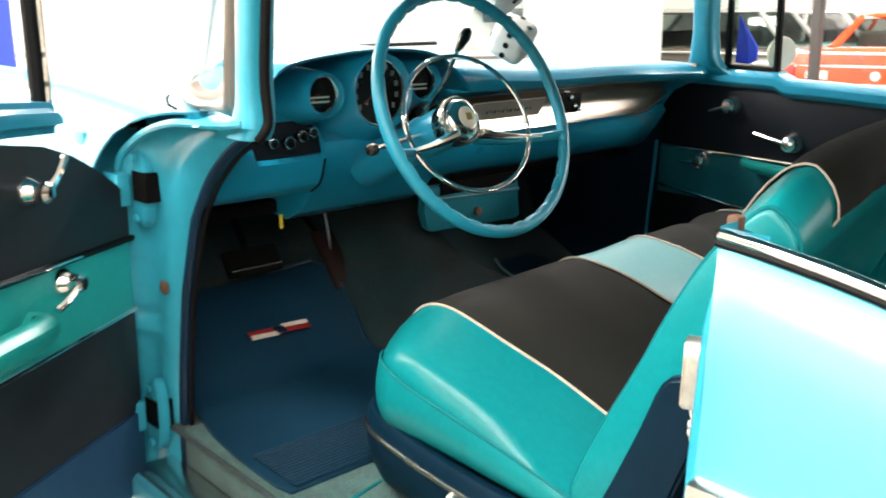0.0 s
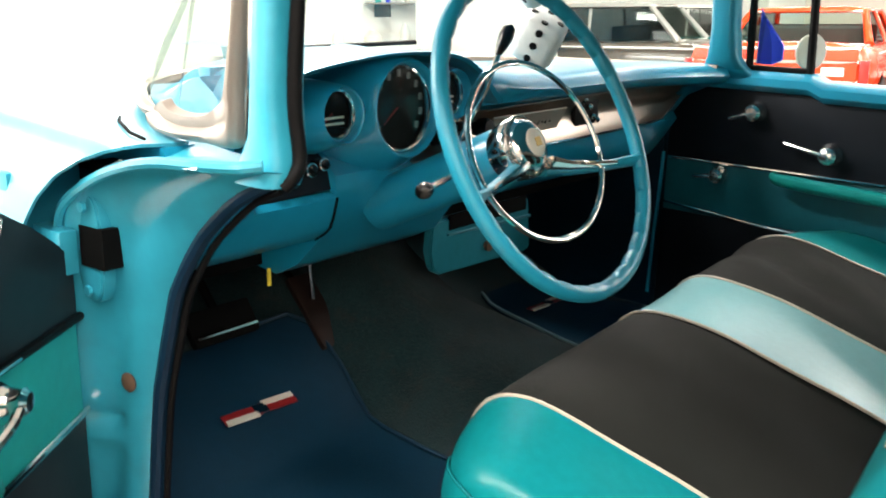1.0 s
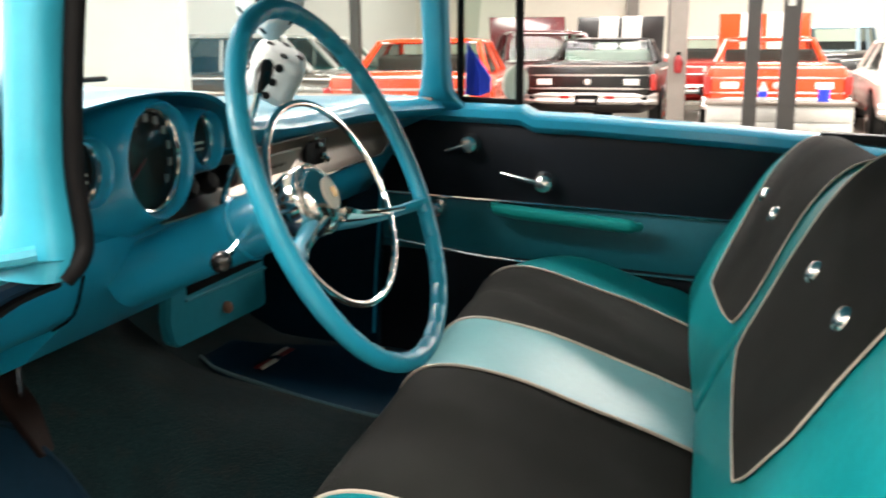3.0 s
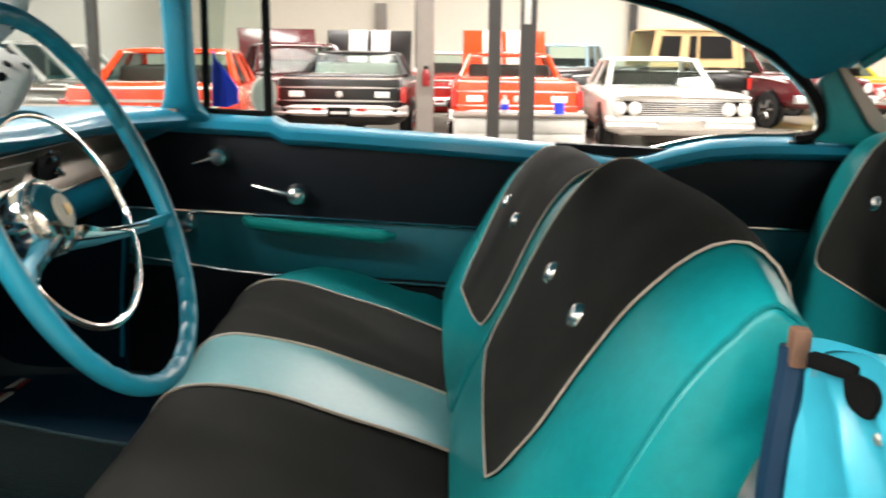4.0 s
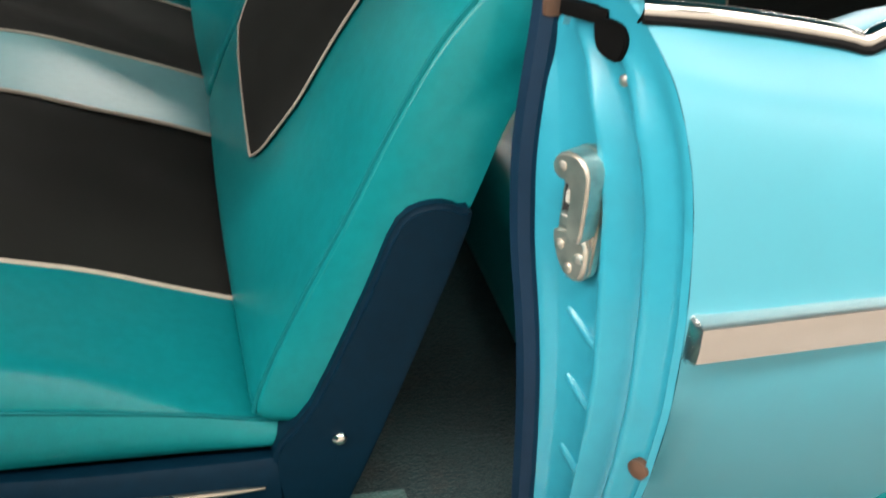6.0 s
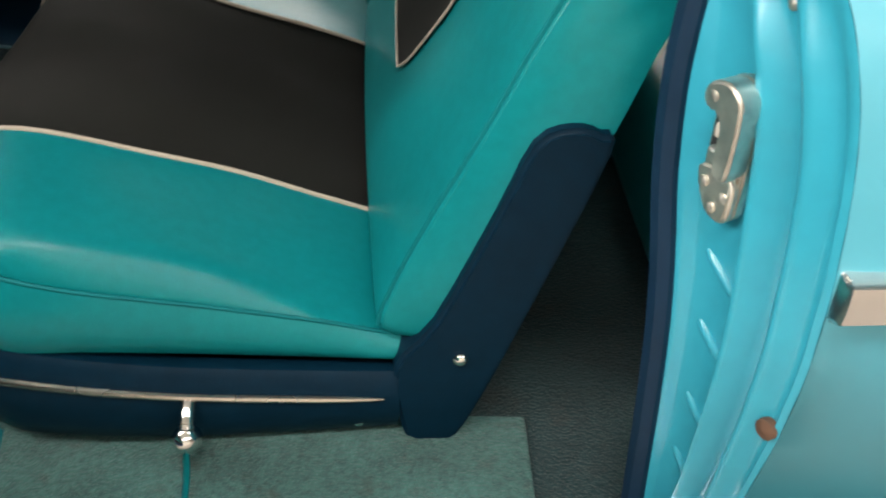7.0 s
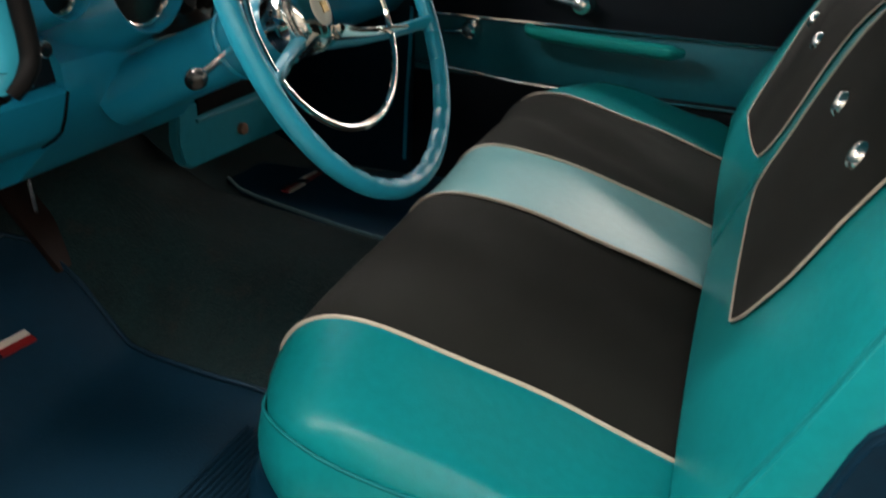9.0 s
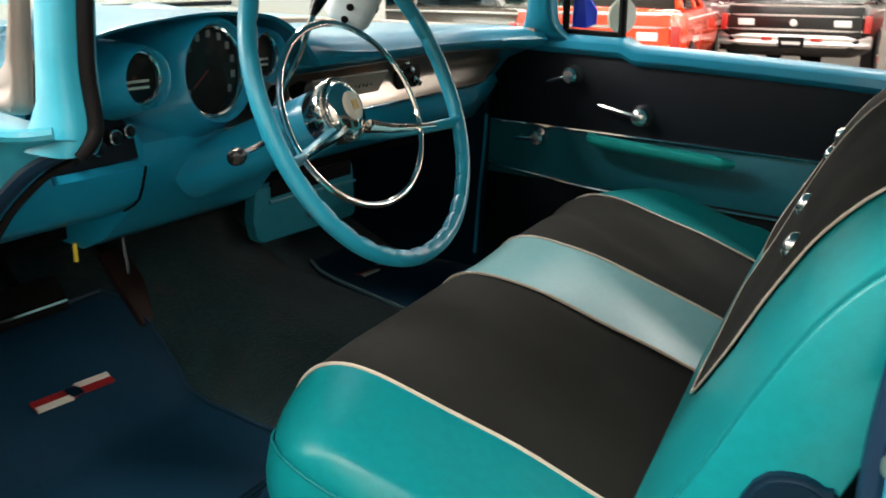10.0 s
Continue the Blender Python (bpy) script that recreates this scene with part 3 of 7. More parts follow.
for side in (-1, 1):
    zs = [0.928, 0.931, 0.938, 0.95, 0.966, 0.99, 1.03, 1.08, 1.13, 1.17, 1.195]
    inner = [0.21, 0.185, 0.168, 0.157, 0.147, 0.139, 0.137, 0.13, 0.122, 0.122, 0.125]
    if side < 0:
        inner = [0.12, 0.10, 0.085, 0.07, 0.057, 0.05, 0.047, 0.05, 0.053, 0.052, 0.052]
    outer = [0.53, 0.553, 0.570, 0.580, 0.583, 0.578, 0.566, 0.552, 0.545, 0.545, 0.545]
    rows = [[rear_point(side * lerp(a, b, j / 8), z, 0.003) for j in range(9)] for z, a, b in zip(zs, inner, outer)]
    for k in range(1, 7):
        i = 33 + k
        rows.append([rear_column(side * lerp(inner[-1], 0.545, j / 8), 0, 0.003)[i] for j in range(9)])
    part("cloth_panel", grid(rows), "cloth", rear_back, "black woven cloth")
    part("piping", tube([r[0] for r in reversed(rows)] + rows[0][1:-1] + [r[-1] for r in rows], 0.002, 6), "piping", rear_back, "cream piping")
    for y in (0.22 + 0.016 * side, 0.41):
        part("button", lathe([(0.0145, -0.002), (0.0145, 0.003), (0.012, 0.007), (0.006, 0.0095), (0.001, 0.010)], rear_point(side * y, 1.082 if y < 0.3 else 1.08, 0.003), (-0.96, 0, 0.25), 16), "handle_chrome", rear_back, "chrome button")
part("seam", tube([rear_point(0.138, 0.987, 0.001), rear_point(0.04, 0.99, 0.001), rear_point(-0.052, 0.993, 0.001)], 0.0015, 5), "teal_piping", rear_back)
part("cushion", box(0.52, 0.9, -0.66, 0.66, 0.62, 0.80, 0.05, 4), "vinyl", rear_seat, "teal vinyl rear cushion")

# ---- steering wheel ----
WHEEL = Vector((-0.197, -0.328, 1.137))
TILT = radians(25.4)
OUT = Vector((math.cos(TILT), 0.02, math.sin(TILT))).normalized()
ACROSS = Vector((0, 1, 0))
ACROSS = (ACROSS - OUT * ACROSS.dot(OUT)).normalized()
UP = OUT.cross(ACROSS)
if UP.z < 0:
    UP = -UP


def wheel_at(a, b, c=0.0):
    """A place in the wheel's plane: across, up, and out towards the driver."""
    return WHEEL + ACROSS * a + UP * b + OUT * c


wheel = thing("steering_wheel", "large turquoise steering wheel with chrome horn ring", "steering wheel", tuple(WHEEL - OUT * 0.1))
loops = []
for i in range(144):
    a = 2 * math.pi * i / 144
    grip = 0.0 if (i % 4) or abs(math.sin(a)) < 0.25 else 0.0035
    c = wheel_at(0.2025 * math.cos(a), 0.2025 * math.sin(a))
    o = (ACROSS * math.cos(a) + UP * math.sin(a))
    loops.append([c + o * ((0.0108 - (grip if math.cos(2 * math.pi * j / 10) < 0 else 0)) * math.cos(2 * math.pi * j / 10)) + OUT * 0.0105 * math.sin(2 * math.pi * j / 10) for j in range(10)])
part("rim", loft(loops, wrap=True), "wheel", wheel, "turquoise rim with finger grips")
for side in (-1, 1):
    spoke = [wheel_at(side * r, b, c) for r, b, c in ((0.035, -0.030, -0.052), (0.09, -0.042, -0.045), (0.15, -0.051, -0.022), (0.193, -0.055, 0))]
    part("spoke", tube(spoke, [0.017, 0.012, 0.010, 0.011], 10, flat=0.6), "wheel", wheel)
    part("spoke_cover", tube([wheel_at(side * r, b, c) for r, b, c in ((0.03, -0.028, -0.036), (0.07, -0.037, -0.034), (0.11, -0.044, -0.026), (0.15, -0.051, -0.010))], [0.012, 0.008, 0.006, 0.003], 8, flat=0.6), "chrome", wheel, "chrome spoke cover")
part("horn_ring", loft([[wheel_at((0.140 + 0.0042 * math.cos(2 * math.pi * j / 8)) * math.cos(a) - 0.005, (0.116 + 0.0042 * math.cos(2 * math.pi * j / 8)) * math.sin(a) - 0.012, -0.022 + 0.0035 * math.sin(2 * math.pi * j / 8)) for j in range(8)] for a in [2 * math.pi * i / 64 for i in range(64)]], wrap=True), "chrome", wheel, "chrome horn ring")
HUB = WHEEL - OUT * 0.06
hub = part("hub", lathe([(0.03, -0.03), (0.036, -0.02), (0.040, -0.006), (0.042, 0.006), (0.041, 0.012), (0.038, 0.016)], HUB, OUT, 32), "chrome", wheel, "chrome hub")
part("horn_cap", lathe([(0.037, 0.014), (0.035, 0.022), (0.030, 0.028), (0.020, 0.032), (0.008, 0.034), (0.001, 0.034)], HUB, OUT, 32), "chrome", hub, "domed chrome cap")
part("emblem", lathe([(0.019, 0.028), (0.0185, 0.0335), (0.012, 0.0365), (0.001, 0.037)], HUB, OUT, 24), "ivory", hub, "ivory centre emblem")
part("emblem_bar", lathe([(0.009, 0.036), (0.0085, 0.0378), (0.001, 0.038)], HUB, OUT, 4), "gold", hub, "small gold badge")
part("cap_ring", ring(HUB + OUT * 0.016, OUT, 0.0385, 0.0035, 32, 8), "dull_chrome", hub, "worn metal ring")
column = part("column", tube([WHEEL - OUT * 0.075, WHEEL - OUT * 0.085, WHEEL - OUT * 0.15, WHEEL - OUT * 0.24, WHEEL - OUT * 0.32], [0.034, 0.037, 0.036, 0.036, 0.036], 24), "dash", wheel, "turquoise column jacket")
part("collar", lathe([(0.0375, 0), (0.039, 0.002), (0.039, 0.006), (0.0375, 0.008)], WHEEL - OUT * 0.145, OUT, 24, False), "dash", column)
TIP = Vector((-0.262, -0.49, 1.083))
stem = WHEEL - OUT * 0.115 - ACROSS * 0.03
signal = part("signal_lever", tube([stem, stem.lerp(TIP, 0.5), TIP], [0.004, 0.0035, 0.004], 8), "chrome", wheel, "chrome signal lever")
part("knob", lathe([(0.003, 0), (0.009, 0.003), (0.0105, 0.01), (0.009, 0.018), (0.003, 0.022), (0.001, 0.0222)], TIP, TIP - stem, 14), "knob_black", signal, "black knob")
KNOB = Vector((-0.370, -0.208, 1.228))
foot = Vector((-0.374, -0.290, 1.108))
shifter = part("gear_lever", tube(smooth([foot + Vector((0.01, -0.02, -0.02)), foot, foot.lerp(KNOB, 0.5) + Vector((0.003, 0.003, 0)), KNOB], 5), 0.0045, 8), "chrome", wheel, "chrome gear lever")
d = (KNOB - foot).normalized()
part("knob", tube([KNOB - d * 0.012, KNOB, KNOB + d * 0.02, KNOB + d * 0.034, KNOB + d * 0.04], [0.004, 0.0075, 0.0115, 0.0095, 0.003], 14), "knob_black", shifter, "black knob")

# ---- passenger door ----
PY = 0.735


def panel_strip(x0, x1, z0, z1, y, depth=0.012, bevel=0.003):
    return box(x0, x1, y, y + depth, z0, z1, bevel)


door = thing("passenger_door", "closed passenger door with black and teal vinyl panel", "car door", (-0.1, 0.78, 0.5))
DX0, DX1 = -0.56, 0.372
part("door_shell", box(DX0, DX1, 0.752, 0.86, 0.5, 1.10, 0.02), "jamb", door)
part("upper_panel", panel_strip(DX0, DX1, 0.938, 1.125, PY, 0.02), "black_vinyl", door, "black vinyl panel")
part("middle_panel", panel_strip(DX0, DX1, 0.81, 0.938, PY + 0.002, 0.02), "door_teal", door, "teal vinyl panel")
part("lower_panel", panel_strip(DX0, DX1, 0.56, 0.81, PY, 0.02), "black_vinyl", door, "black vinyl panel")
part("upper_trim", tube([(DX0, PY - 0.002, 0.938), (DX1, PY - 0.002, 0.937)], 0.0042, 8), "chrome", door, "chrome moulding")
part("lower_trim", tube(smooth([(DX0, PY - 0.002, 0.832), (-0.41, PY - 0.002, 0.818), (-0.23, PY - 0.002, 0.805), (DX1, PY - 0.002, 0.80)], 4), 0.0042, 8), "chrome", door, "chrome moulding")
RAIL = [(0.722, 1.112), (0.712, 1.122), (0.712, 1.138), (0.724, 1.15), (0.745, 1.154), (0.78, 1.152), (0.80, 1.14), (0.83, 1.10), (0.85, 1.05), (0.80, 1.05), (0.76, 1.10)]
def rail_loops(stations):
    return [[Vector((x, y, z + dz)) for y, z in RAIL] for x, dz in stations]
part("window_sill", loft(rail_loops([(DX0 + 0.07, 0.0), (-0.3, 0.0), (-0.235, 0.0), (-0.222, -0.006), (-0.205, -0.014), (-0.1, -0.014), (0.2, -0.02), (DX1, -0.026)])), "dash", door, "turquoise painted sill")
part("armrest", tube(smooth([(-0.272, 0.705, 0.927), (-0.262, 0.695, 0.926), (-0.18, 0.69, 0.922), (-0.05, 0.69, 0.917), (0.02, 0.695, 0.913), (0.036, 0.705, 0.912)], 5), [0.005] + [0.013] * 6 + [0.0145] * 14 + [0.010] * 4 + [0.004], 12, flat=1.5), "arm", door, "bright teal armrest")
def crank(base, arm_to, knob_out, big):
    b = Vector(base)
    h = part("escutcheon", lathe([(big, 0.0), (big * 0.95, 0.006), (big * 0.7, 0.014), (big * 0.62, 0.026), (big * 0.75, 0.03), (big * 0.5, 0.036), (0.001, 0.037)], b, (0, -1, 0), 20), "handle_chrome", door, "chrome crank base")
    a = Vector(arm_to)
    mid = b.lerp(a, 0.5) + Vector((0, -0.028, 0))
    part("handle", tube(smooth([b + Vector((0, -0.028, 0)), mid, a + Vector((0, -0.022, 0))], 5), [0.006] * 5 + [0.005] * 4 + [0.0045] * 2, 8), "handle_chrome", h)
    if knob_out:
        part("knob", lathe([(0.004, -0.02), (0.010, -0.012), (0.011, 0.0), (0.008, 0.008), (0.001, 0.010)], a + Vector((0, -0.03, 0)), (0, -1, 0), 14), "handle_chrome", h)
crank((-0.345, PY, 1.062), (-0.398, PY, 1.044), False, 0.024)
crank((-0.175, PY, 0.988), (-0.27, PY, 1.004), False, 0.025)
crank((-0.415, PY, 0.911), (-0.47, PY, 0.905), False, 0.022)
vent = part("vent_frame", join(tube([(-0.378, 0.745, 1.15), (-0.378, 0.745, 1.165), (-0.383, 0.735, 1.42)], 0.009, 6), box(-0.375, -0.25, 0.735, 0.757, 1.15, 1.163, 0.003)), "rubber", door, "black window seal")
part("vent_post", tube([(-0.243, 0.745, 1.14), (-0.255, 0.735, 1.45)], 0.0095, 8), "rubber", door, "dark vent window post")
part("vent_glass", grid([[(-0.378, 0.746, 1.16), (-0.245, 0.746, 1.16)], [(-0.384, 0.736, 1.43), (-0.256, 0.736, 1.43)]]), "glass", door, "clear vent glass").visible_shadow = False

# ---- passenger rear quarter ----
quarter = thing("passenger_quarter_panel", "turquoise rear quarter with black inner panel and chrome trim", "car body", (0.8, 0.78, 0.5))
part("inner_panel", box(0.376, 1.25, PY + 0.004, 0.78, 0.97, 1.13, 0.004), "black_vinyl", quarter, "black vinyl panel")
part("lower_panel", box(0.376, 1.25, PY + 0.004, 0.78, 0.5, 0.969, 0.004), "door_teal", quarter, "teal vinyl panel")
part("trim", tube([(0.376, PY, 0.969), (1.0, PY, 0.972)], 0.004, 8), "chrome", quarter, "chrome moulding")
part("outer_panel", box(0.376, 2.4, 0.785, 0.88, 0.5, 1.09, 0.02), "paint", quarter)
part("window_sill", loft(rail_loops([(0.376, -0.03), (0.46, -0.042), (0.52, -0.046), (0.57, -0.038), (0.63, -0.018), (0.70, 0.0), (0.80, 0.012), (0.9, 0.016), (1.0, 0.02), (1.15, 0.02)])), "dash", quarter, "turquoise painted sill")
part("sill_moulding", tube(smooth([(0.50, 0.765, 1.113), (0.56, 0.765, 1.118), (0.64, 0.765, 1.142), (0.74, 0.765, 1.162), (0.86, 0.765, 1.17), (0.9, 0.765, 1.178)], 5), 0.006, 8), "chrome", quarter, "chrome moulding")

# ---- roof, pillars and glass ----
roof = thing("roof", "turquoise car roof with dark teal headliner and pillars", "car roof", (0.4, 0, 1.15))


def pillar_section(x0, x1, y0, y1, z):
    """A pillar's section: y0 is its face towards the cabin, y1 its outer face."""
    out = []
    for k in range(24):
        a = 2 * math.pi * k / 24
        c, s = math.cos(a), math.sin(a)
        out.append(Vector((lerp(x0, x1, 0.5 + 0.5 * math.copysign(abs(c) ** 0.55, c)), lerp(y0, y1, 0.5 + 0.5 * math.copysign(abs(s) ** 0.55, s)), z)))
    return out


sec = []
for z, xa, xb, y in ((1.13, -0.475, -0.35, 0.715), (1.145, -0.475, -0.36, 0.70), (1.16, -0.465, -0.375, 0.685), (1.18, -0.455, -0.386, 0.676), (1.24, -0.448, -0.393, 0.67), (1.32, -0.453, -0.397, 0.668), (1.42, -0.46, -0.40, 0.66), (1.5, -0.46, -0.38, 0.64)):
    sec.append(pillar_section(xa, xb, y, y + 0.06, z))
part("windscreen_pillar", loft(sec), "dash", roof, "turquoise painted pillar", 50)
sec = []
for z, xa, xb, y in ((1.112, -0.345, -0.275, 0.668), (1.125, -0.345, -0.27, 0.665), (1.14, -0.335, -0.272, 0.662), (1.16, -0.326, -0.276, 0.66), (1.2, -0.321, -0.28, 0.66), (1.3, -0.314, -0.276, 0.658), (1.42, -0.30, -0.26, 0.652), (1.5, -0.29, -0.24, 0.64)):
    sec.append(pillar_section(xa, xb, -y, -(y + 0.05), z))
part("windscreen_pillar", loft(sec), "jamb", roof, "turquoise painted pillar", 50)
part("pillar_seal", tube(smooth([(-0.276, -0.699, 1.112), (-0.268, -0.69, 1.126), (-0.268, -0.684, 1.145), (-0.272, -0.686, 1.2), (-0.266, -0.684, 1.3), (-0.254, -0.676, 1.42), (-0.235, -0.66, 1.5)], 4), 0.0075, 12), "rubber", roof, "black rubber seal")

SIDE = [(-0.45, 1.40), (-0.36, 1.45), (-0.1, 1.48), (0.2, 1.475), (0.42, 1.458), (0.593, 1.423), (0.705, 1.384), (0.796, 1.34), (0.864, 1.287), (0.90, 1.24)]
MID = [(-0.5, 1.48), (-0.4, 1.5), (-0.1, 1.535), (0.2, 1.54), (0.42, 1.535), (0.62, 1.52), (0.76, 1.50), (0.88, 1.48), (0.99, 1.462), (1.03, 1.452)]


def roof_row(k, lift=0.0, wide=0.715):
    (xs, zs), (xm, zm) = SIDE[k], MID[k]
    if k == len(SIDE) - 1:
        xs, zs = 0.945, 1.305
    row = []
    for i in range(25):
        u = -1 + i / 12
        a = abs(u)
        row.append(Vector((lerp(xm, xs, a ** 4), wide * math.copysign(1 - (1 - a) ** 1.15, u), lerp(zm, zs, a ** 2.6) + lift * (1 - 0.3 * a))))
    return row


part("headliner", grid([roof_row(k) for k in range(len(SIDE))]), "headliner", roof, "dark teal headliner", 60)
part("roof_skin", grid([roof_row(k, 0.04, 0.735) for k in range(len(SIDE))]), "paint", roof, "", 60)
part("rear_rim", tube([p + Vector((0.004, 0, -0.006)) for p in roof_row(len(SIDE) - 1)[1:-1]], 0.011, 8), "vinyl", roof, "bright teal edge of the headliner")
for side in (-1, 1):
    edge = smooth([(-0.37, side * 0.705, 1.44), (-0.1, side * 0.715, 1.465), (0.3, side * 0.718, 1.46), (0.593, side * 0.72, 1.41), (0.705, side * 0.72, 1.372), (0.796, side * 0.72, 1.33), (0.866, side * 0.72, 1.277), (0.905, side * 0.72, 1.222), (0.91, side * 0.72, 1.19), (0.895, side * 0.722, 1.166), (0.86, side * 0.725, 1.158)], 5)
    part("window_frame", tube([p + Vector((0.012, 0, 0.008)) for p in edge], 0.014, 8), "rubber", roof, "black window frame")
    part("window_bead", tube([p + Vector((0, -side * 0.004, 0)) for p in edge], 0.005, 8), "chrome", roof, "chrome window bead")
    panel = [(0.905, 1.165), (0.93, 1.19), (0.925, 1.235), (0.90, 1.29), (0.935, 1.318), (0.97, 1.285), (1.02, 1.23), (1.09, 1.19), (1.09, 1.16)]
    part("corner_panel", prism([(x, 0, z) for x, z in panel], (0, side * 0.70, 0), (0, side * 0.02, 0), 0.003), "vinyl", roof, "teal rear corner panel")
    strip = [(0.925, 1.325), (0.95, 1.318), (1.06, 1.2), (1.04, 1.185), (1.01, 1.205)]
    part("glass_trim", prism([(x, 0, z) for x, z in strip], (0, side * 0.69, 0), (0, side * 0.012, 0), 0.002), "satin", roof, "dull metal rear glass trim")
part("parcel_shelf", box(1.06, 1.6, -0.7, 0.7, 1.15, 1.18, 0.01), "door_teal", roof, "teal parcel shelf")
last = roof_row(len(SIDE) - 1)
part("rear_glass", grid([last, [Vector((1.07 + 0.42 * (1 - (abs(p.y) / 0.72) ** 2), p.y, 1.19)) for p in last]]), "clear_glass", roof, "curved rear glass", 60).visible_shadow = False

# ---- dashboard ----
dash = thing("dashboard", "turquoise painted dashboard with round gauges and bright metal trim", "dashboard", (-0.6, 0, 0.95))


def dash_section(y):
    """The dashboard's outline at y, from the glass over the crown and down to the lower lip."""
    end = max(0.0, (y - 0.42) / 0.26)
    dx = 0.085 * min(1.0, end) ** 1.6
    if y > -0.12:
        rise = 0.022 * max(0.0, min(1.0, (0.1 - y) / 0.22))
        pts = [(-1.02, 1.150), (-0.8, 1.158), (-0.6 + dx * 0.6, 1.162 + rise), (-0.52 + dx, 1.163 + rise), (-0.492 + dx, 1.155 + rise), (-0.482 + dx, 1.14 + rise), (-0.49 + dx, 1.126), (-0.52 + dx, 1.118), (-0.535 + dx * 0.5, 1.09), (-0.548 + dx * 0.3, 1.05), (-0.53 + dx * 0.2, 1.035), (-0.535, 1.0), (-0.575, 0.945), (-0.62, 0.925), (-0.8, 0.95), (-1.02, 1.0)]
    elif y > -0.447:
        pts = [(-1.02, 1.150), (-0.8, 1.16), (-0.62, 1.18), (-0.56, 1.195), (-0.555, 1.185), (-0.552, 1.17), (-0.55, 1.15), (-0.54, 1.12), (-0.505, 1.085), (-0.464, 1.062), (-0.462, 1.035), (-0.49, 0.99), (-0.545, 0.92), (-0.59, 0.897), (-0.8, 0.92), (-1.02, 1.0)]
    elif y > -0.59:
        pts = [(-1.02, 1.150), (-0.8, 1.16), (-0.62, 1.18), (-0.56, 1.195), (-0.555, 1.185), (-0.552, 1.17), (-0.55, 1.15), (-0.545, 1.125), (-0.515, 1.110), (-0.492, 1.10), (-0.478, 1.043), (-0.455, 1.035), (-0.47, 0.99), (-0.5, 0.968), (-0.8, 0.98), (-1.02, 1.0)]
    else:
        pts = [(-1.02, 1.150), (-0.8, 1.16), (-0.62, 1.17), (-0.53, 1.18), (-0.505, 1.16), (-0.495, 1.14), (-0.49, 1.115), (-0.49, 1.10), (-0.487, 1.085), (-0.475, 1.07), (-0.462, 1.06), (-0.455, 1.035), (-0.47, 0.99), (-0.5, 0.968), (-0.8, 0.98), (-1.02, 1.0)]
    glass = table(min(abs(y), 0.6), [0.0, 0.15, 0.34, 0.5, 0.6], [-1.0, -0.99, -0.93, -0.80, -0.645])
    return [Vector((max(x, glass), y, min(z, 1.124) if y < -0.6 else z)) for x, z in pts]


stations = [-0.69, -0.65, -0.61, -0.592, -0.588, -0.545, -0.5, -0.455, -0.449, -0.445, -0.42, -0.36, -0.28, -0.2, -0.135, -0.105, -0.05, 0.05, 0.15, 0.25, 0.35, 0.42, 0.48, 0.54, 0.6, 0.65, 0.69]
part("body", loft([dash_section(y) for y in stations]), "dash", dash, "turquoise painted metal", 50)
# hood over the gauges
hood_line = smooth([(-0.59, 1.15), (-0.572, 1.18), (-0.535, 1.204), (-0.44, 1.218), (-0.34, 1.224), (-0.24, 1.218), (-0.185, 1.2), (-0.14, 1.165), (-0.115, 1.14)], 4)
rows = []
for x, k in ((-0.435, 1.0), (-0.428, 1.004), (-0.432, 1.008), (-0.46, 1.008), (-0.53, 1.0), (-0.6, 0.97)):
    rows.append([Vector((x - (0.03 if x < -0.5 else 0.0), lerp(-0.34, p.x, 0.985 if k == 1.0 else 1.0), 1.1 + (p.y - 1.1) * (k if k < 1.001 else k) - (0.004 if k == 1.0 and x > -0.5 else 0))) for p in hood_line])
part("gauge_hood", thick(grid(rows), 0.006), "dash", dash, "turquoise gauge hood", 60)
part("gauge_back", box(-0.60, -0.575, -0.56, -0.13, 1.12, 1.205, 0.004), "dash", dash)


def gauge(y, z, r, depth, marks):
    face_x = -0.425
    shell_of = lathe([(r * 1.40, -0.13), (r * 1.36, -0.10), (r * 1.29, -0.06), (r * 1.21, -0.03), (r * 1.15, -0.012), (r * 1.105, -0.003), (r * 1.06, 0.001), (r * 1.01, -0.001), (r * 0.98, -0.008), (r * 0.96, -0.022)], (face_x, y, z), (1, 0, 0.05), 48, False)
    for v in shell_of.verts:
        deep = max(0.0, min(1.0, (face_x - 0.006 - v.co.x) / 0.12))
        low = max(0.0, (z + r * 0.6 - v.co.z) / r)
        v.co.z -= 0.75 * r * deep * low * 0.5
        v.co.y += (v.co.y - y) * 0.30 * deep * min(1.0, low)
    pod = part("gauge_pod", shell_of, "dash", dash, "turquoise gauge pod", 60)
    part("bezel", ring((face_x - 0.016, y, z - 0.001), (1, 0, 0.05), r * 0.95, 0.0035, 40, 8), "chrome", pod, "chrome bezel")
    part("dial", lathe([(r * 0.97, -0.026), (r * 0.97, -0.023), (r * 0.5, -0.0225), (0.001, -0.0222)], (face_x, y, z), (1, 0, 0.05), 40), "rubber", pod, "black dial")
    for k in range(marks):
        a = radians(215 - 250 * k / max(1, marks - 1))
        cy, cz = y - r * 0.76 * math.cos(a), z + r * 0.76 * math.sin(a)
        part("dial_mark", box(face_x - 0.022, face_x - 0.0195, cy - r * 0.045, cy + r * 0.045, cz - r * 0.075, cz + r * 0.075, 0), "dial_ink", pod)
    return pod


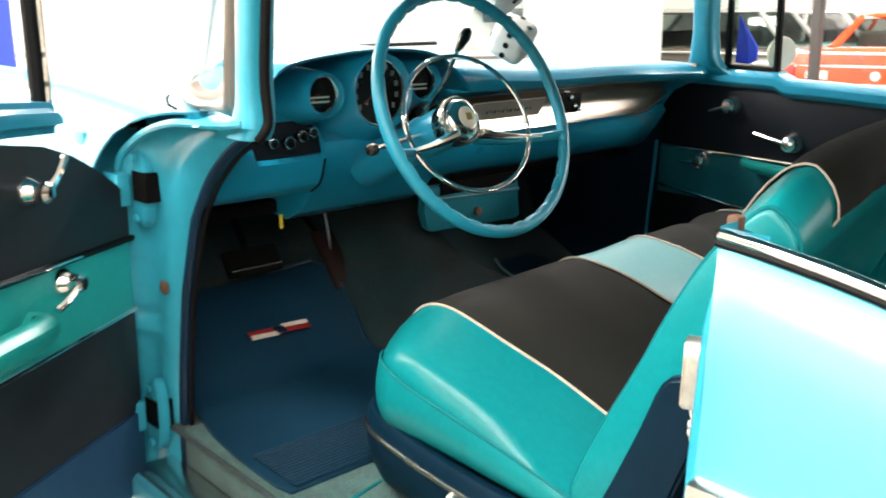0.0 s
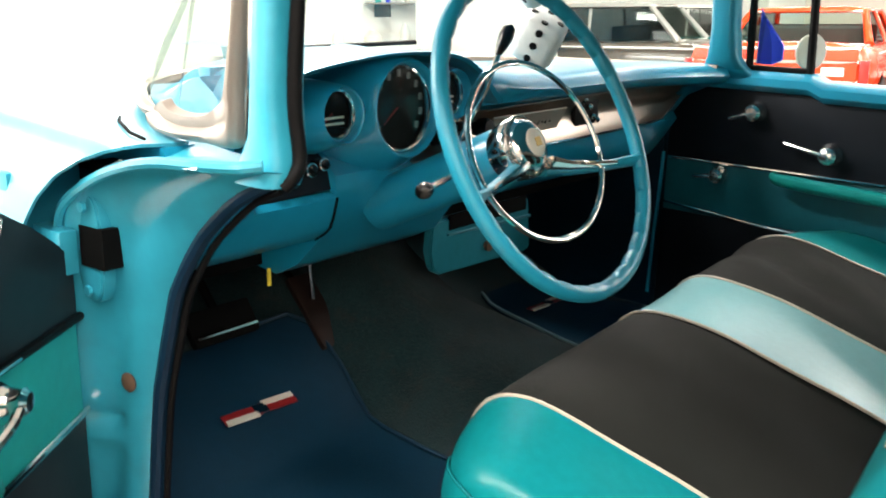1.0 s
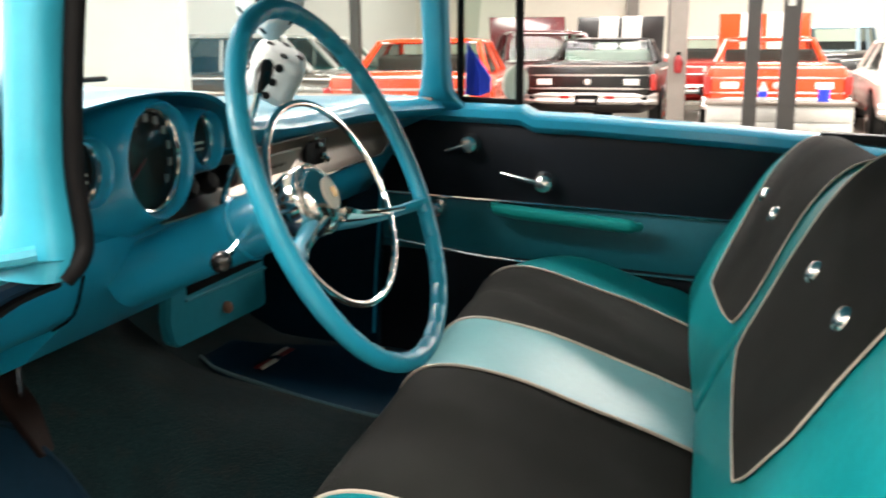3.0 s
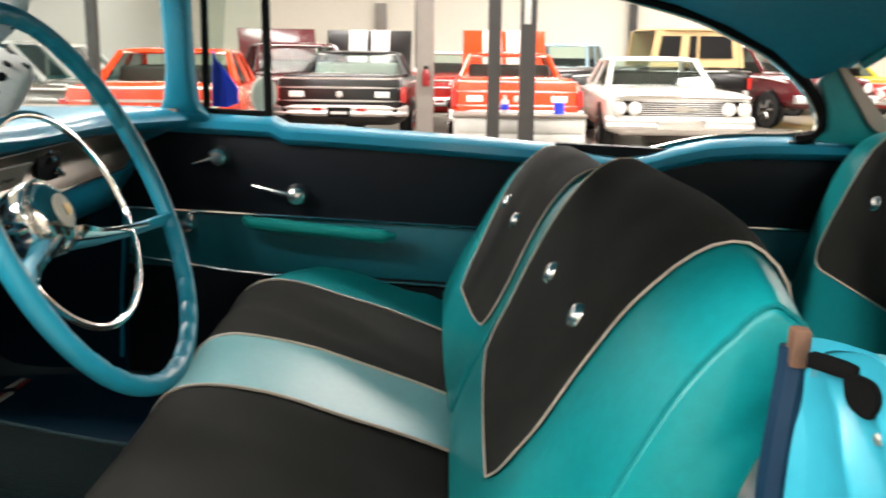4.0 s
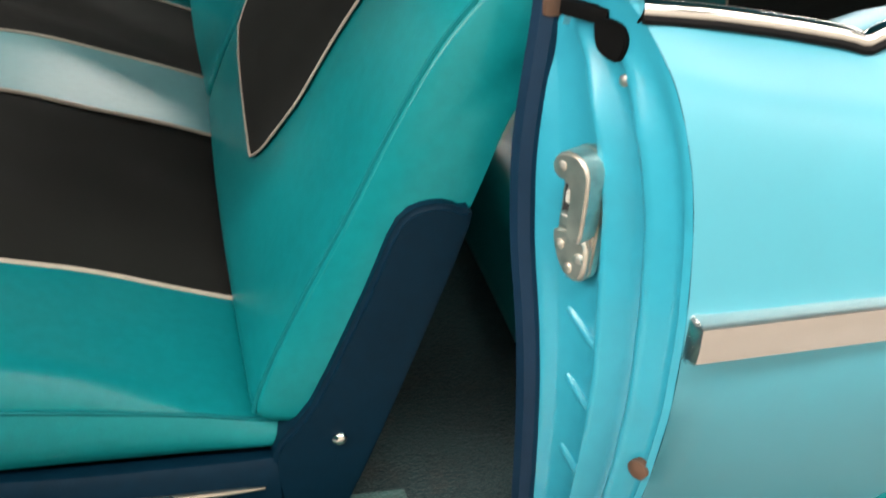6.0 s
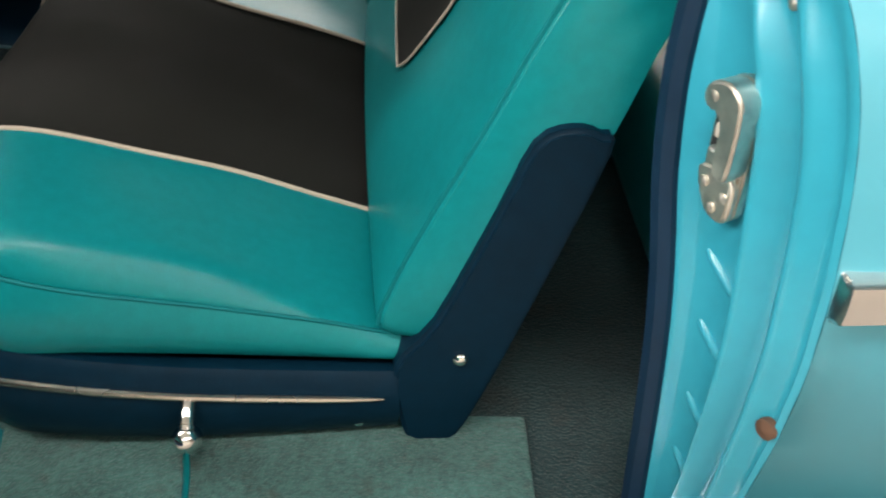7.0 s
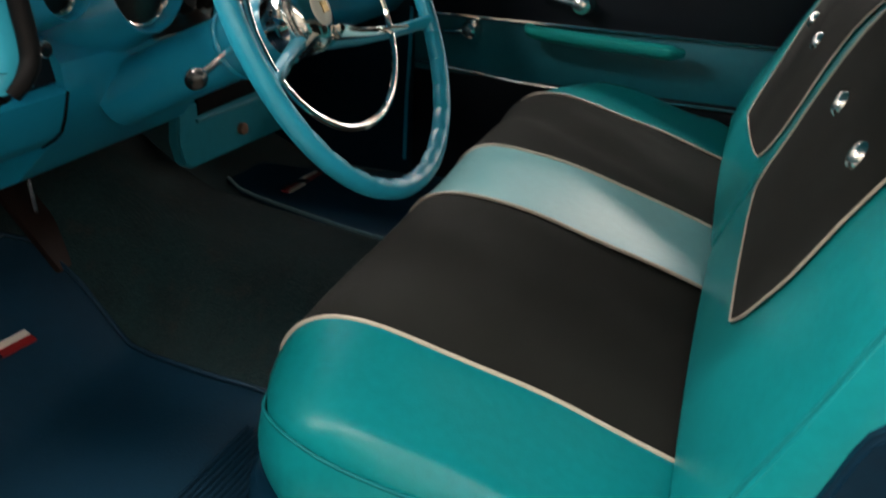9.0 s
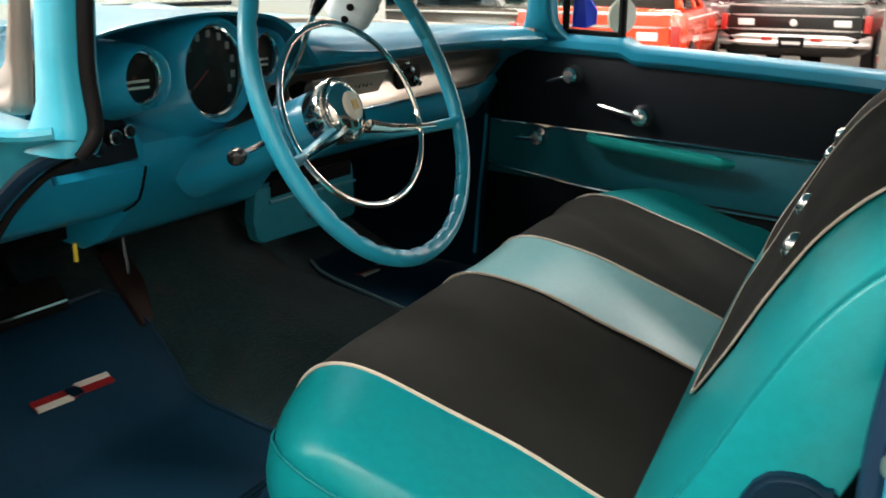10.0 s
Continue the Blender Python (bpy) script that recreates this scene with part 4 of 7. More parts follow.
for y, z, r, depth, marks in ((-0.34, 1.148, 0.0625, 0.07, 11), (-0.466, 1.15, 0.034, 0.06, 0), (-0.238, 1.161, 0.034, 0.06, 0)):
    pod = gauge(y, z, r, depth, marks)
    needle = Vector((-0.447, y, z))
    part("needle", tube([needle, needle + Vector((0, -r * 0.45, -r * 0.35))], 0.001, 5), "red", pod)
    if marks == 0:
        for dz in (-0.006, -0.014):
            part("scale_bar", box(-0.4465, -0.4455, y - 0.02, y + 0.02, z + dz - 0.0015, z + dz + 0.0015, 0), "ivory", pod)
    part("lens", lathe([(r * 0.94, -0.018), (0.001, -0.017)], (-0.425, y, z), (1, 0, 0.05), 32, False), "glass", pod, "clear lens").visible_shadow = False

# switch panel left of the gauges
rows = []
for k in range(7):
    f = k / 6
    z = lerp(1.0425, 1.101, f)
    rows.append([Vector((lerp(-0.4755, -0.4895, f) + 0.002, lerp(-0.592 + 0.03 * f * f, -0.425 - 0.03 * f - 0.012 * f * f, j / 8), z)) for j in range(9)])
panel = part("switch_panel", thick(grid(rows), 0.003), "black_vinyl", dash, "black switch panel")
part("panel_lip", tube([(-0.4735, -0.59, 1.042), (-0.4735, -0.51, 1.0405), (-0.4735, -0.43, 1.039)], 0.0022, 6), "rubber", panel)
for y, z, r in ((-0.555, 1.068, 0.009), (-0.522, 1.066, 0.011), (-0.494, 1.075, 0.010), (-0.472, 1.080, 0.009)):
    knob = part("switch_knob", lathe([(r * 0.55, 0.0), (r * 0.55, 0.012), (r * 0.95, 0.014), (r, 0.022), (r * 0.8, 0.028), (0.001, 0.029)], (-0.481, y, z), (1, 0, 0.1), 16), "knob_black", panel, "black switch knob")
    part("knob_ring", ring((-0.4555, y, z + 0.003), (1, 0, 0.1), r * 0.82, 0.0016, 20, 6), "chrome", knob)

# bright metal band
def band(y0, y1, z0, z1, proud, name, mat, label=""):
    rows = []
    for y in np.linspace(y0, y1, 9):
        end = max(0.0, (y - 0.42) / 0.26)
        dx = 0.085 * min(1.0, end) ** 1.6
        rows.append([Vector((-0.522 + dx * 0.8 + proud, y, z1)), Vector((-0.532 + dx * 0.6 + proud, y, lerp(z1, z0, 0.4))), Vector((-0.546 + dx * 0.3 + proud, y, z0))])
    return part(name, thick(grid(rows), 0.004), mat, dash, label)


rows = [[Vector((lerp(-0.452, -0.528, k), y, lerp(1.063, 1.118, k) - 0.012 * math.sin(math.pi * k))) for k in np.linspace(lerp(0.05, 0.0, f), lerp(0.12, 1.0, f), 6)] for y, f in ((-0.295, 0.0), (-0.25, 0.35), (-0.2, 0.75), (-0.15, 1.0), (-0.11, 1.0))]
part("metal_band_end", thick(grid(rows), 0.003), "steel", dash, "brushed metal trim below the gauges")
for y in (-0.215, -0.165):
    part("dash_knob", lathe([(0.011, 0.0), (0.011, 0.012), (0.015, 0.014), (0.0155, 0.024), (0.011, 0.03), (0.001, 0.031)], (-0.488, y, 1.085), (1, -0.1, 0.5), 16), "rubber", dash, "black dash knob")
part("warning_lamp", lathe([(0.009, 0.0), (0.009, 0.006), (0.005, 0.009), (0.001, 0.0095)], (-0.548, -0.26, 1.196), (1, -0.1, 0), 12), "chrome", dash, "small chrome warning lamp")
rows = []
for y, z0, z1 in ((-0.115, 1.037, 1.114), (0.0, 1.035, 1.114), (0.1, 1.034, 1.115), (0.2, 1.033, 1.116), (0.3, 1.033, 1.117), (0.42, 1.034, 1.118), (0.48, 1.036, 1.119), (0.54, 1.038, 1.120), (0.60, 1.042, 1.121), (0.64, 1.068, 1.121), (0.675, 1.096, 1.120), (0.69, 1.112, 1.119)):
    dx = 0.085 * min(1.0, max(0.0, (y - 0.42) / 0.26)) ** 1.6
    rows.append([Vector((lerp(-0.514, -0.522, f) + 0.9 * dx * (1 - f) + 0.25 * dx * f - 0.02 * math.sin(math.pi * min(1.0, f * 1.15)), y, lerp(z1, z0, f))) for f in (0.0, 0.2, 0.4, 0.6, 0.8, 1.0)])
part("metal_band", thick(grid(rows), 0.003), "steel", dash, "polished metal trim band tapering to the door", 60)
part("band_edge", tube([r[-1] + Vector((0.002, 0, 0)) for r in rows], 0.0028, 6), "chrome", dash, "chrome edge of the trim band")
part("band_joint", tube([p + Vector((0.0015, 0, 0)) for p in rows[6]], 0.0011, 5), "dark", dash)
band(-0.03, 0.20, 1.058, 1.100, 0.014, "name_panel", "badge_metal", "pale metal badge panel")
part("speaker_grille", box(-0.545, -0.524, 0.262, 0.352, 1.052, 1.108, 0.006), "rubber", dash, "dark clock and speaker")
for y, z in ((0.285, 1.105), (0.305, 1.09), (0.32, 1.07), (0.335, 1.062)):
    part("chrome_button", lathe([(0.006, 0), (0.0065, 0.006), (0.003, 0.010), (0.001, 0.0102)], (-0.522, y, z), (1, 0, 0.2), 10), "chrome", dash)
for y in (-0.125, -0.06):
    part("radio_knob", lathe([(0.012, 0.0), (0.012, 0.01), (0.017, 0.012), (0.018, 0.026), (0.014, 0.034), (0.001, 0.035)], (-0.525, y, 1.083), (1, 0, 0.1), 18), "rubber", dash, "black radio knob")
# dark script lettering as plain strokes
for k in range(6):
    y = 0.02 + 0.025 * k
    part("script_stroke", tube([(-0.518, y, 1.073), (-0.515, y + 0.008, 1.09 + 0.004 * (k % 2)), (-0.518, y + 0.016, 1.075)], 0.0022, 5), "rubber", dash)
TRAY = [(-0.095, 0.915), (-0.101, 0.86), (-0.09, 0.824), (-0.07, 0.813), (0.06, 0.809), (0.205, 0.804), (0.214, 0.812), (0.204, 0.89), (0.2, 0.915)]
tray = part("heater_tray", prism([(0, y, z) for y, z in TRAY], (-0.602, 0, 0), (0.02, 0, 0), 0.004, 2), "tray", dash, "teal painted tray below the dashboard")
part("tray_lip", tube([(-0.580, -0.055, 0.885), (-0.580, 0.205, 0.877)], 0.003, 6), "tray", tray)
# Black box over the tray's face for the shade in its pocket.
part("tray_pocket_shade", box(-0.586, -0.579, -0.05, 0.19, 0.892, 0.92, 0.002), "dark", tray, "dark box in place of the shaded pocket opening")
part("tray_knob", lathe([(0.010, 0), (0.010, 0.008), (0.006, 0.011), (0.001, 0.0115)], (-0.581, 0.065, 0.842), (1, 0, 0), 14), "rust", tray, "small brown knob")
seam_line = [p + Vector((0.001, -0.0015, 0)) for p in dash_section(-0.449)[11:14]]
part("panel_seam", tube(smooth(seam_line, 3), 0.0018, 6), "dark", dash, "dark joint between the dash panels")
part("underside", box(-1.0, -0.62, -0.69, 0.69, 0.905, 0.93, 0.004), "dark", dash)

# ---- floor, mats and pedals ----
def floor_z(x, y):
    z = 0.555
    hump = table(x, [-1.1, -0.7, -0.3, 0.2, 0.5], [0.24, 0.17, 0.11, 0.06, 0.05])
    z += hump * math.exp(-(abs(y) / 0.2) ** 3)
    foot = lerp(-0.58, -0.80, min(1.0, max(0.0, (y + 0.05) / 0.3)))
    z += 0.46 * max(0.0, foot - max(x, -0.95)) + 2.0 * max(0.0, -0.95 - x)
    return min(z, 1.04)


xs = [1.0, 0.8, 0.6, 0.4, 0.2, 0.0, -0.2, -0.207, -0.24, -0.28, -0.30, -0.36, -0.45, -0.54, -0.58, -0.6, -0.68, -0.76, -0.81, -0.845, -0.88, -0.95, -1.0, -1.05, -1.12]
yy = [i * 0.04 for i in range(-18, 19)]
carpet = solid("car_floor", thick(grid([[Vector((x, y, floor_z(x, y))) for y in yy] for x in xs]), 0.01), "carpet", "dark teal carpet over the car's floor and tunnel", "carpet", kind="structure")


def mat_sheet(outline_x, y_in, y_out, lift):
    rows = []
    for x, a, b in zip(outline_x, y_in, y_out):
        rows.append([Vector((x, lerp(a, b, j / 12), floor_z(x, lerp(a, b, j / 12)) + lift)) for j in range(13)])
    return thick(grid(rows), 0.005)


for side in (-1, 1):
    mx = [-0.207, -0.24, -0.36, -0.45, -0.54, -0.58, -0.6, -0.68, -0.76, -0.81, -0.845]
    ma = [side * v for v in (0.30, 0.28, 0.27, 0.268, 0.262, 0.255, 0.25, 0.228, 0.218, 0.235, 0.33)]
    if side > 0:
        ma = [0.205, 0.216, 0.256, 0.287, 0.316, 0.33, 0.336, 0.362, 0.387, 0.402, 0.413]
    mb = [side * v for v in (0.70, 0.708, 0.705, 0.695, 0.675, 0.665, 0.66, 0.64, 0.61, 0.59, 0.55)]
    rug = thing("floor_mat", "blue rubber floor mat with red and cream emblem" if side < 0 else "blue rubber floor mat under the dashboard", "floor mat", (-0.55, side * 0.43, 0.56), group="floor mats")
    sheet = part("mat", mat_sheet(mx, ma, mb, 0.022), "mat", rug, "blue rubber")
    part("edge_lip", tube([Vector((x, a, floor_z(x, a) + 0.028)) for x, a in zip(mx, ma)], 0.004, 6), "mat" if side < 0 else "mat_edge", sheet)
    ribs = []
    for k in range(15):
        rx = -0.214 - 0.0085 * k
        ribs.append(tube([Vector((rx, side * y, floor_z(rx, side * y) + 0.0275)) for y in (0.34, 0.45, 0.57, 0.69)], 0.0024, 5))
    part("ribs", join(*ribs), "mat", sheet, "raised parallel ribs")
    if side < 0:
        slope = Matrix.Translation((-0.685, -0.405, floor_z(-0.685, -0.4) + 0.031)) @ pose(0, 0, 0, 0, 24.7, 0) @ pose(0, 0, 0, 0, 0, -4) @ Matrix.Scale(0.8, 4)
    else:
        slope = Matrix.Translation((-0.715, 0.505, floor_z(-0.715, 0.5) + 0.029)) @ pose(0, 0, 0, 0, 0, -4) @ Matrix.Scale(0.8, 4)
    for name, m, x0, x1, y0, y1 in (("emblem_bar", "red", -0.012, 0.014, -0.09, 0.0), ("emblem_bar", "red", -0.014, 0.012, 0.0, 0.09), ("emblem_stripe", "ivory", 0.004, 0.018, -0.088, -0.01), ("emblem_stripe", "ivory", -0.018, -0.004, 0.01, 0.088), ("emblem_centre", "navy", -0.012, 0.012, -0.016, 0.016)):
        b = box(x0, x1, y0, y1, -0.001, 0.003 if m == "red" else 0.0045, 0.001, 1)
        b.transform(slope)
        part(name, b, m, sheet, {"red": "dark red bar", "ivory": "cream stripe", "navy": "navy centre"}[m])
pedal = thing("brake_pedal", "dark brake pedal with a worn chrome edge", "pedal", (-0.74, -0.4, 0.75))
pad = box(-0.03, 0.03, -0.065, 0.065, -0.008, 0.008, 0.006)
pad.transform(Matrix.Translation((-0.76, -0.42, 0.77)) @ pose(0, 0, 0, 0, 55, 0))
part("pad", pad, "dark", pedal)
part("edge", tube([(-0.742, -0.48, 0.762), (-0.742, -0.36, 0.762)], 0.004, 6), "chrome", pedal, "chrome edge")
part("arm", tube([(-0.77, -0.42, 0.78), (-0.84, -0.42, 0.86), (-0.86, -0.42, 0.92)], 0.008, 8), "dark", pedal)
part("stem", tube([(-0.72, -0.26, 0.86), (-0.755, -0.22, 0.765)], 0.004, 6), "chrome", pedal, "bright steel rod")
gas = thing("accelerator_pedal", "worn brown rubber accelerator pedal on the floor", "pedal", (-0.74, -0.2, 0.66))
pad = box(-0.075, 0.075, -0.028, 0.028, -0.007, 0.007, 0.006)
pad.transform(Matrix.Translation((-0.765, -0.205, 0.735)) @ pose(0, 0, 0, 0, 48, 0))
part("pad", pad, "brown_rubber", gas)
part("rod", tube([(-0.80, -0.205, 0.77), (-0.9, -0.205, 0.82)], 0.006, 8), "dark", gas)
tag = solid("hood_release", tube([(-0.60, -0.45, 0.905), (-0.60, -0.45, 0.878)], 0.0032, 8), "yellow", "small yellow plastic tag under the dashboard", "tag")

# ---- front sides of the footwell and the bulkhead ----
cowl = thing("footwell_shell", "dark blue footwell sides and bulkhead", "car body", (-0.9, 0, 0.5), kind="structure")
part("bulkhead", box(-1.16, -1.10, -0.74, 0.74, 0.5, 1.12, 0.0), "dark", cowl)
part("kick_panel", box(-1.12, -0.55, 0.712, 0.745, 0.5, 1.11, 0.006), "navy", cowl, "dark blue kick panel")
part("kick_panel", box(-1.12, -0.62, -0.70, -0.67, 0.5, 1.08, 0.006), "navy", cowl, "dark blue kick panel")
part("kick_moulding", tube([(-0.553, 0.718, 0.95), (-0.56, 0.715, 0.60)], 0.006, 6), "dash", cowl)

# ---- driver's hinge pillar ----
JZ = [0.46, 0.52, 0.58, 0.66, 0.74, 0.82, 0.9, 0.96, 1.01, 1.04, 1.065, 1.085, 1.1, 1.112, 1.122, 1.13]
IN_X = [-0.552, -0.555, -0.553, -0.545, -0.533, -0.519, -0.493, -0.472, -0.438, -0.412, -0.383, -0.357, -0.332, -0.306, -0.282, -0.266]
OUT_X = [-0.655, -0.66, -0.652, -0.64, -0.628, -0.622, -0.622, -0.624, -0.624, -0.618, -0.602, -0.575, -0.54, -0.50, -0.45, -0.38]
pillar = thing("hinge_pillar", "turquoise painted door hinge pillar with rubber door seal", "car body", (-0.55, -0.72, 0.45))
CROSS = ((0, 0.05), (0.0, 0.012), (0.03, 0.002), (0.08, -0.003), (0.16, 0.006), (0.28, 0.010), (0.42, 0.012), (0.55, 0.010), (0.68, 0.0), (0.82, -0.002), (0.93, 0.0), (0.985, 0.003))


def pillar_point(z, t, dy):
    a, b = table(z, JZ, OUT_X), table(z, JZ, IN_X)
    return Vector((lerp(a, b, t), lerp(-0.757, -0.708, t) + dy, z))


fine_z = sorted(set(JZ + [0.49, 0.55, 0.62, 0.7, 0.715, 0.725, 0.733, 0.741, 0.749, 0.756, 0.762, 0.768, 0.774, 0.78, 0.79, 0.86, 0.93, 0.985, 1.025, 1.05]))
rows = []
for z in fine_z:
    press = 0.011 * math.exp(-((z - 0.768) / 0.008) ** 2) - 0.012 * math.exp(-((z - 0.741) / 0.014) ** 2)
    rows.append([pillar_point(z, t, dy + press * math.sin(math.pi * min(1.0, max(0.0, (t - 0.05) / 0.6)))) for t, dy in CROSS])
part("pillar_face", grid(rows), "jamb", pillar, "turquoise painted metal", 60)
part("top_lip", tube(smooth([(-0.628, -0.757, 0.95), (-0.625, -0.757, 1.0), (-0.606, -0.758, 1.047), (-0.55, -0.758, 1.083), (-0.49, -0.757, 1.108), (-0.42, -0.755, 1.125), (-0.35, -0.75, 1.131), (-0.30, -0.738, 1.134), (-0.28, -0.722, 1.137)], 6), 0.0065, 8), "jamb", pillar)
seal_line = smooth([Vector((x + 0.006, -0.70, z)) for x, z in zip(IN_X, JZ)][:-1], 2)
part("door_seal", tube(seal_line, [0.0085] * (len(seal_line) - 5) + [0.0082, 0.008, 0.0075, 0.007, 0.006], 8), "navy_rubber", pillar, "navy rubber seal")
part("seal_lip", tube([p + Vector((0.012, 0.008, -0.005)) for p in seal_line[:-2]], 0.0045, 6), "rubber", pillar)
for z in (1.0, 0.588):
    px0, px1 = (-0.592, -0.541) if z > 0.8 else (-0.600, -0.555)
    corners = [(xx, -0.7472, zz) for zz, xx in ((z - 0.024, px0), (z - 0.022, px1), (z + 0.028, px1), (z + 0.026, px0))]
    # No hole is cut: a black block draws the opening's shade.
    part("hinge_pocket_shade", prism(corners, (0, 0, 0), (0, 0.03, 0)), "dark", pillar, "dark block in place of a shaded hinge opening")
    part("hinge_leaf", box(-0.65, -0.588, -0.775, -0.752, z - 0.033, z + 0.022, 0.003), "jamb", pillar, "turquoise hinge leaf")
    plate_line = smooth([(-0.549, z, 0), (-0.553, z + 0.045, 0), (-0.567, z + 0.066, 0), (-0.583, z + 0.06, 0), (-0.604, z + 0.03, 0), (-0.606, z - 0.03, 0), (-0.594, z - 0.06, 0), (-0.575, z - 0.07, 0), (-0.556, z - 0.055, 0)], 3, True)
    part("hinge_plate", prism([(p.x, 0, p.y) for p in plate_line], (0, -0.745, 0), (0, 0.02, 0), 0.003), "jamb", pillar, "turquoise hinge plate")
    for dz in (-0.045, 0.045):
        part("bolt", lathe([(0.007, 0.006), (0.007, 0.011), (0.001, 0.0115)], (-0.572, -0.744, z + dz * 1.15), (0, -1, 0), 6), "jamb", pillar)
part("plug", lathe([(0.012, 0), (0.013, 0.003), (0.009, 0.006), (0.001, 0.0065)], (-0.545, -0.722, 0.828), (0.1, -1, 0), 16), "rust", pillar, "rusty brown plug")
part("fender_wall", box(-0.72, -0.662, -0.795, -0.70, 0.45, 1.085, 0.004), "jamb", pillar)

# ---- sill ----
sill = thing("door_sill", "carpeted door sill with worn scuff plate", "car body", (-0.05, -0.72, 0.45))
# The lit tone stops at x 0.37, where shade takes over the carpet.
part("sill_carpet", box(-0.52, 0.37, -0.715, -0.54, 0.5, 0.5715, 0.004), "carpet_lit", sill, "teal carpet in a lit tone")
part("scuff_plate", box(-0.57, 0.46, -0.775, -0.716, 0.45, 0.503, 0.006), "bright", sill, "dull metal scuff plate")
part("rocker", box(-0.64, 0.48, -0.80, -0.776, 0.32, 0.485, 0.010), "paint", sill)
for x in (-0.15, 0.03):
    part("carpet_seam", tube([(x, -0.57, 0.5715), (x + 0.012, -0.63, 0.5715), (x + 0.02, -0.7, 0.5715)], 0.0035, 6), "teal_piping", sill, "teal carpet seam")

# ---- driver's lock pillar and rear quarter ----
lock_pillar = thing("driver_quarter_panel", "glossy turquoise rear quarter with door lock pillar and chrome mouldings", "car body", (0.9, -0.75, 0.45))
QZ = [1.138, 1.13, 1.118, 1.096, 1.07, 1.04, 1.0, 0.94, 0.87, 0.8, 0.7, 0.6, 0.5]
QX = [0.446, 0.452, 0.459, 0.469, 0.476, 0.482, 0.487, 0.491, 0.494, 0.495, 0.494, 0.49, 0.48]
QY = [-0.713, -0.724, -0.736, -0.754, -0.767, -0.777, -0.785, -0.793, -0.794, -0.786, -0.768, -0.746, -0.72]
INX = [0.427, 0.427, 0.427, 0.426, 0.424, 0.422, 0.421, 0.424, 0.432, 0.438, 0.444, 0.45, 0.455]
INY = [-0.645, -0.645, -0.646, -0.648, -0.65, -0.652, -0.656, -0.666, -0.68, -0.688, -0.692, -0.69, -0.685]
PRESS = ((0.0, 0.0), (0.001, 0.0), (0.10, 0.0), (0.14, 0.004), (0.17, 0.005), (0.46, 0.006), (0.50, 0.002), (0.53, -0.006), (0.56, -0.009), (0.59, -0.007), (0.63, 0.004), (0.66, 0.007), (0.73, 0.007), (0.76, 0.001), (0.79, -0.007), (0.82, -0.009), (0.85, -0.006), (0.89, 0.002), (0.94, 0.002), (0.97, -0.002), (1.0, 0.0))
rows = []
for k in range(41):
    z = lerp(1.138, 0.5, (k / 40) ** 1.5)
    q = QZ[::-1]
    x, y, ix, iy = (table(z, q, line[::-1]) for line in (QX, QY, INX, INY))
    bow = min(1.0, max(0.0, (1.112 - z) / 0.05))
    bend = table(z, [0.5, 0.75, 1.0, 1.05, 1.09, 1.12, 1.138], [1.3, 1.1, 1.0, 1.25, 1.7, 2.4, 3.0])
    rows.append([Vector((lerp(ix, x, t ** bend) + d * bow + (0.03 if t == 0.0 else 0), lerp(iy, y, t ** bend), z - 0.018 * (1 - t) * max(0.0, (z - 1.06) / 0.078))) for t, d in PRESS])
part("pillar_face", grid(rows), "jamb", lock_pillar, "turquoise painted pillar", 70)
SKIN = ((-0.662, 1.104), (-0.668, 1.122), (-0.69, 1.132), (-0.713, 1.135), (-0.724, 1.129), (-0.736, 1.118), (-0.754, 1.096), (-0.767, 1.07), (-0.777, 1.04), (-0.785, 1.0), (-0.793, 0.94), (-0.794, 0.87), (-0.786, 0.8), (-0.768, 0.7), (-0.746, 0.6), (-0.72, 0.5))
FRONT_X = (0.428, 0.430, 0.438, 0.446, 0.452, 0.459, 0.469, 0.476, 0.482, 0.487, 0.491, 0.494, 0.495, 0.494, 0.49, 0.48)
skin_line = smooth([(fx, y, z) for (y, z), fx in zip(SKIN, FRONT_X)], 4)
rows = []
for f, dz, dy in ((0.0, 0.0, 0.0), (0.01, 0.0, -0.002), (0.03, -0.004, -0.003), (0.06, -0.009, -0.004), (0.1, -0.018, -0.006), (0.108, -0.018, -0.007), (0.13, -0.006, -0.008), (0.17, 0.006, -0.01), (0.25, 0.018, -0.014), (0.4, 0.026, -0.02), (0.7, 0.01, -0.02), (1.0, -0.02, 0.0)):
    under = 0.17 * min(1.0, f / 0.01)
    rows.append([Vector((lerp(p.x, 2.0, f), p.y + dy + under * max(0.0, 0.925 - p.z), p.z + dz * max(0.0, min(1.0, (p.z - 1.0) / 0.1)))) for p in skin_line])
part("outer_panel", grid(rows), "paint", lock_pillar, "glossy turquoise panel", 60)
part("inner_panel", box(0.47, 1.2, -0.68, -0.655, 0.5, 1.10, 0.006), "black_vinyl", lock_pillar, "black vinyl panel")
BELT = smooth([(0.453, -0.722, 1.131), (0.48, -0.723, 1.1295), (0.507, -0.724, 1.1275), (0.55, -0.725, 1.1225), (0.592, -0.727, 1.1165), (0.609, -0.728, 1.113), (0.62, -0.728, 1.117), (0.655, -0.729, 1.134), (0.74, -0.73, 1.152), (0.9, -0.732, 1.16)], 5)
part("belt_moulding", tube(BELT, 0.0075, 12, flat=1.1), "chrome", lock_pillar, "chrome belt moulding")
part("belt_dark_line", tube([p + Vector((0, -0.0075, -0.0035)) for p in BELT], 0.003, 6), "rubber", lock_pillar, "thin dark line along the moulding")
side_loops = []
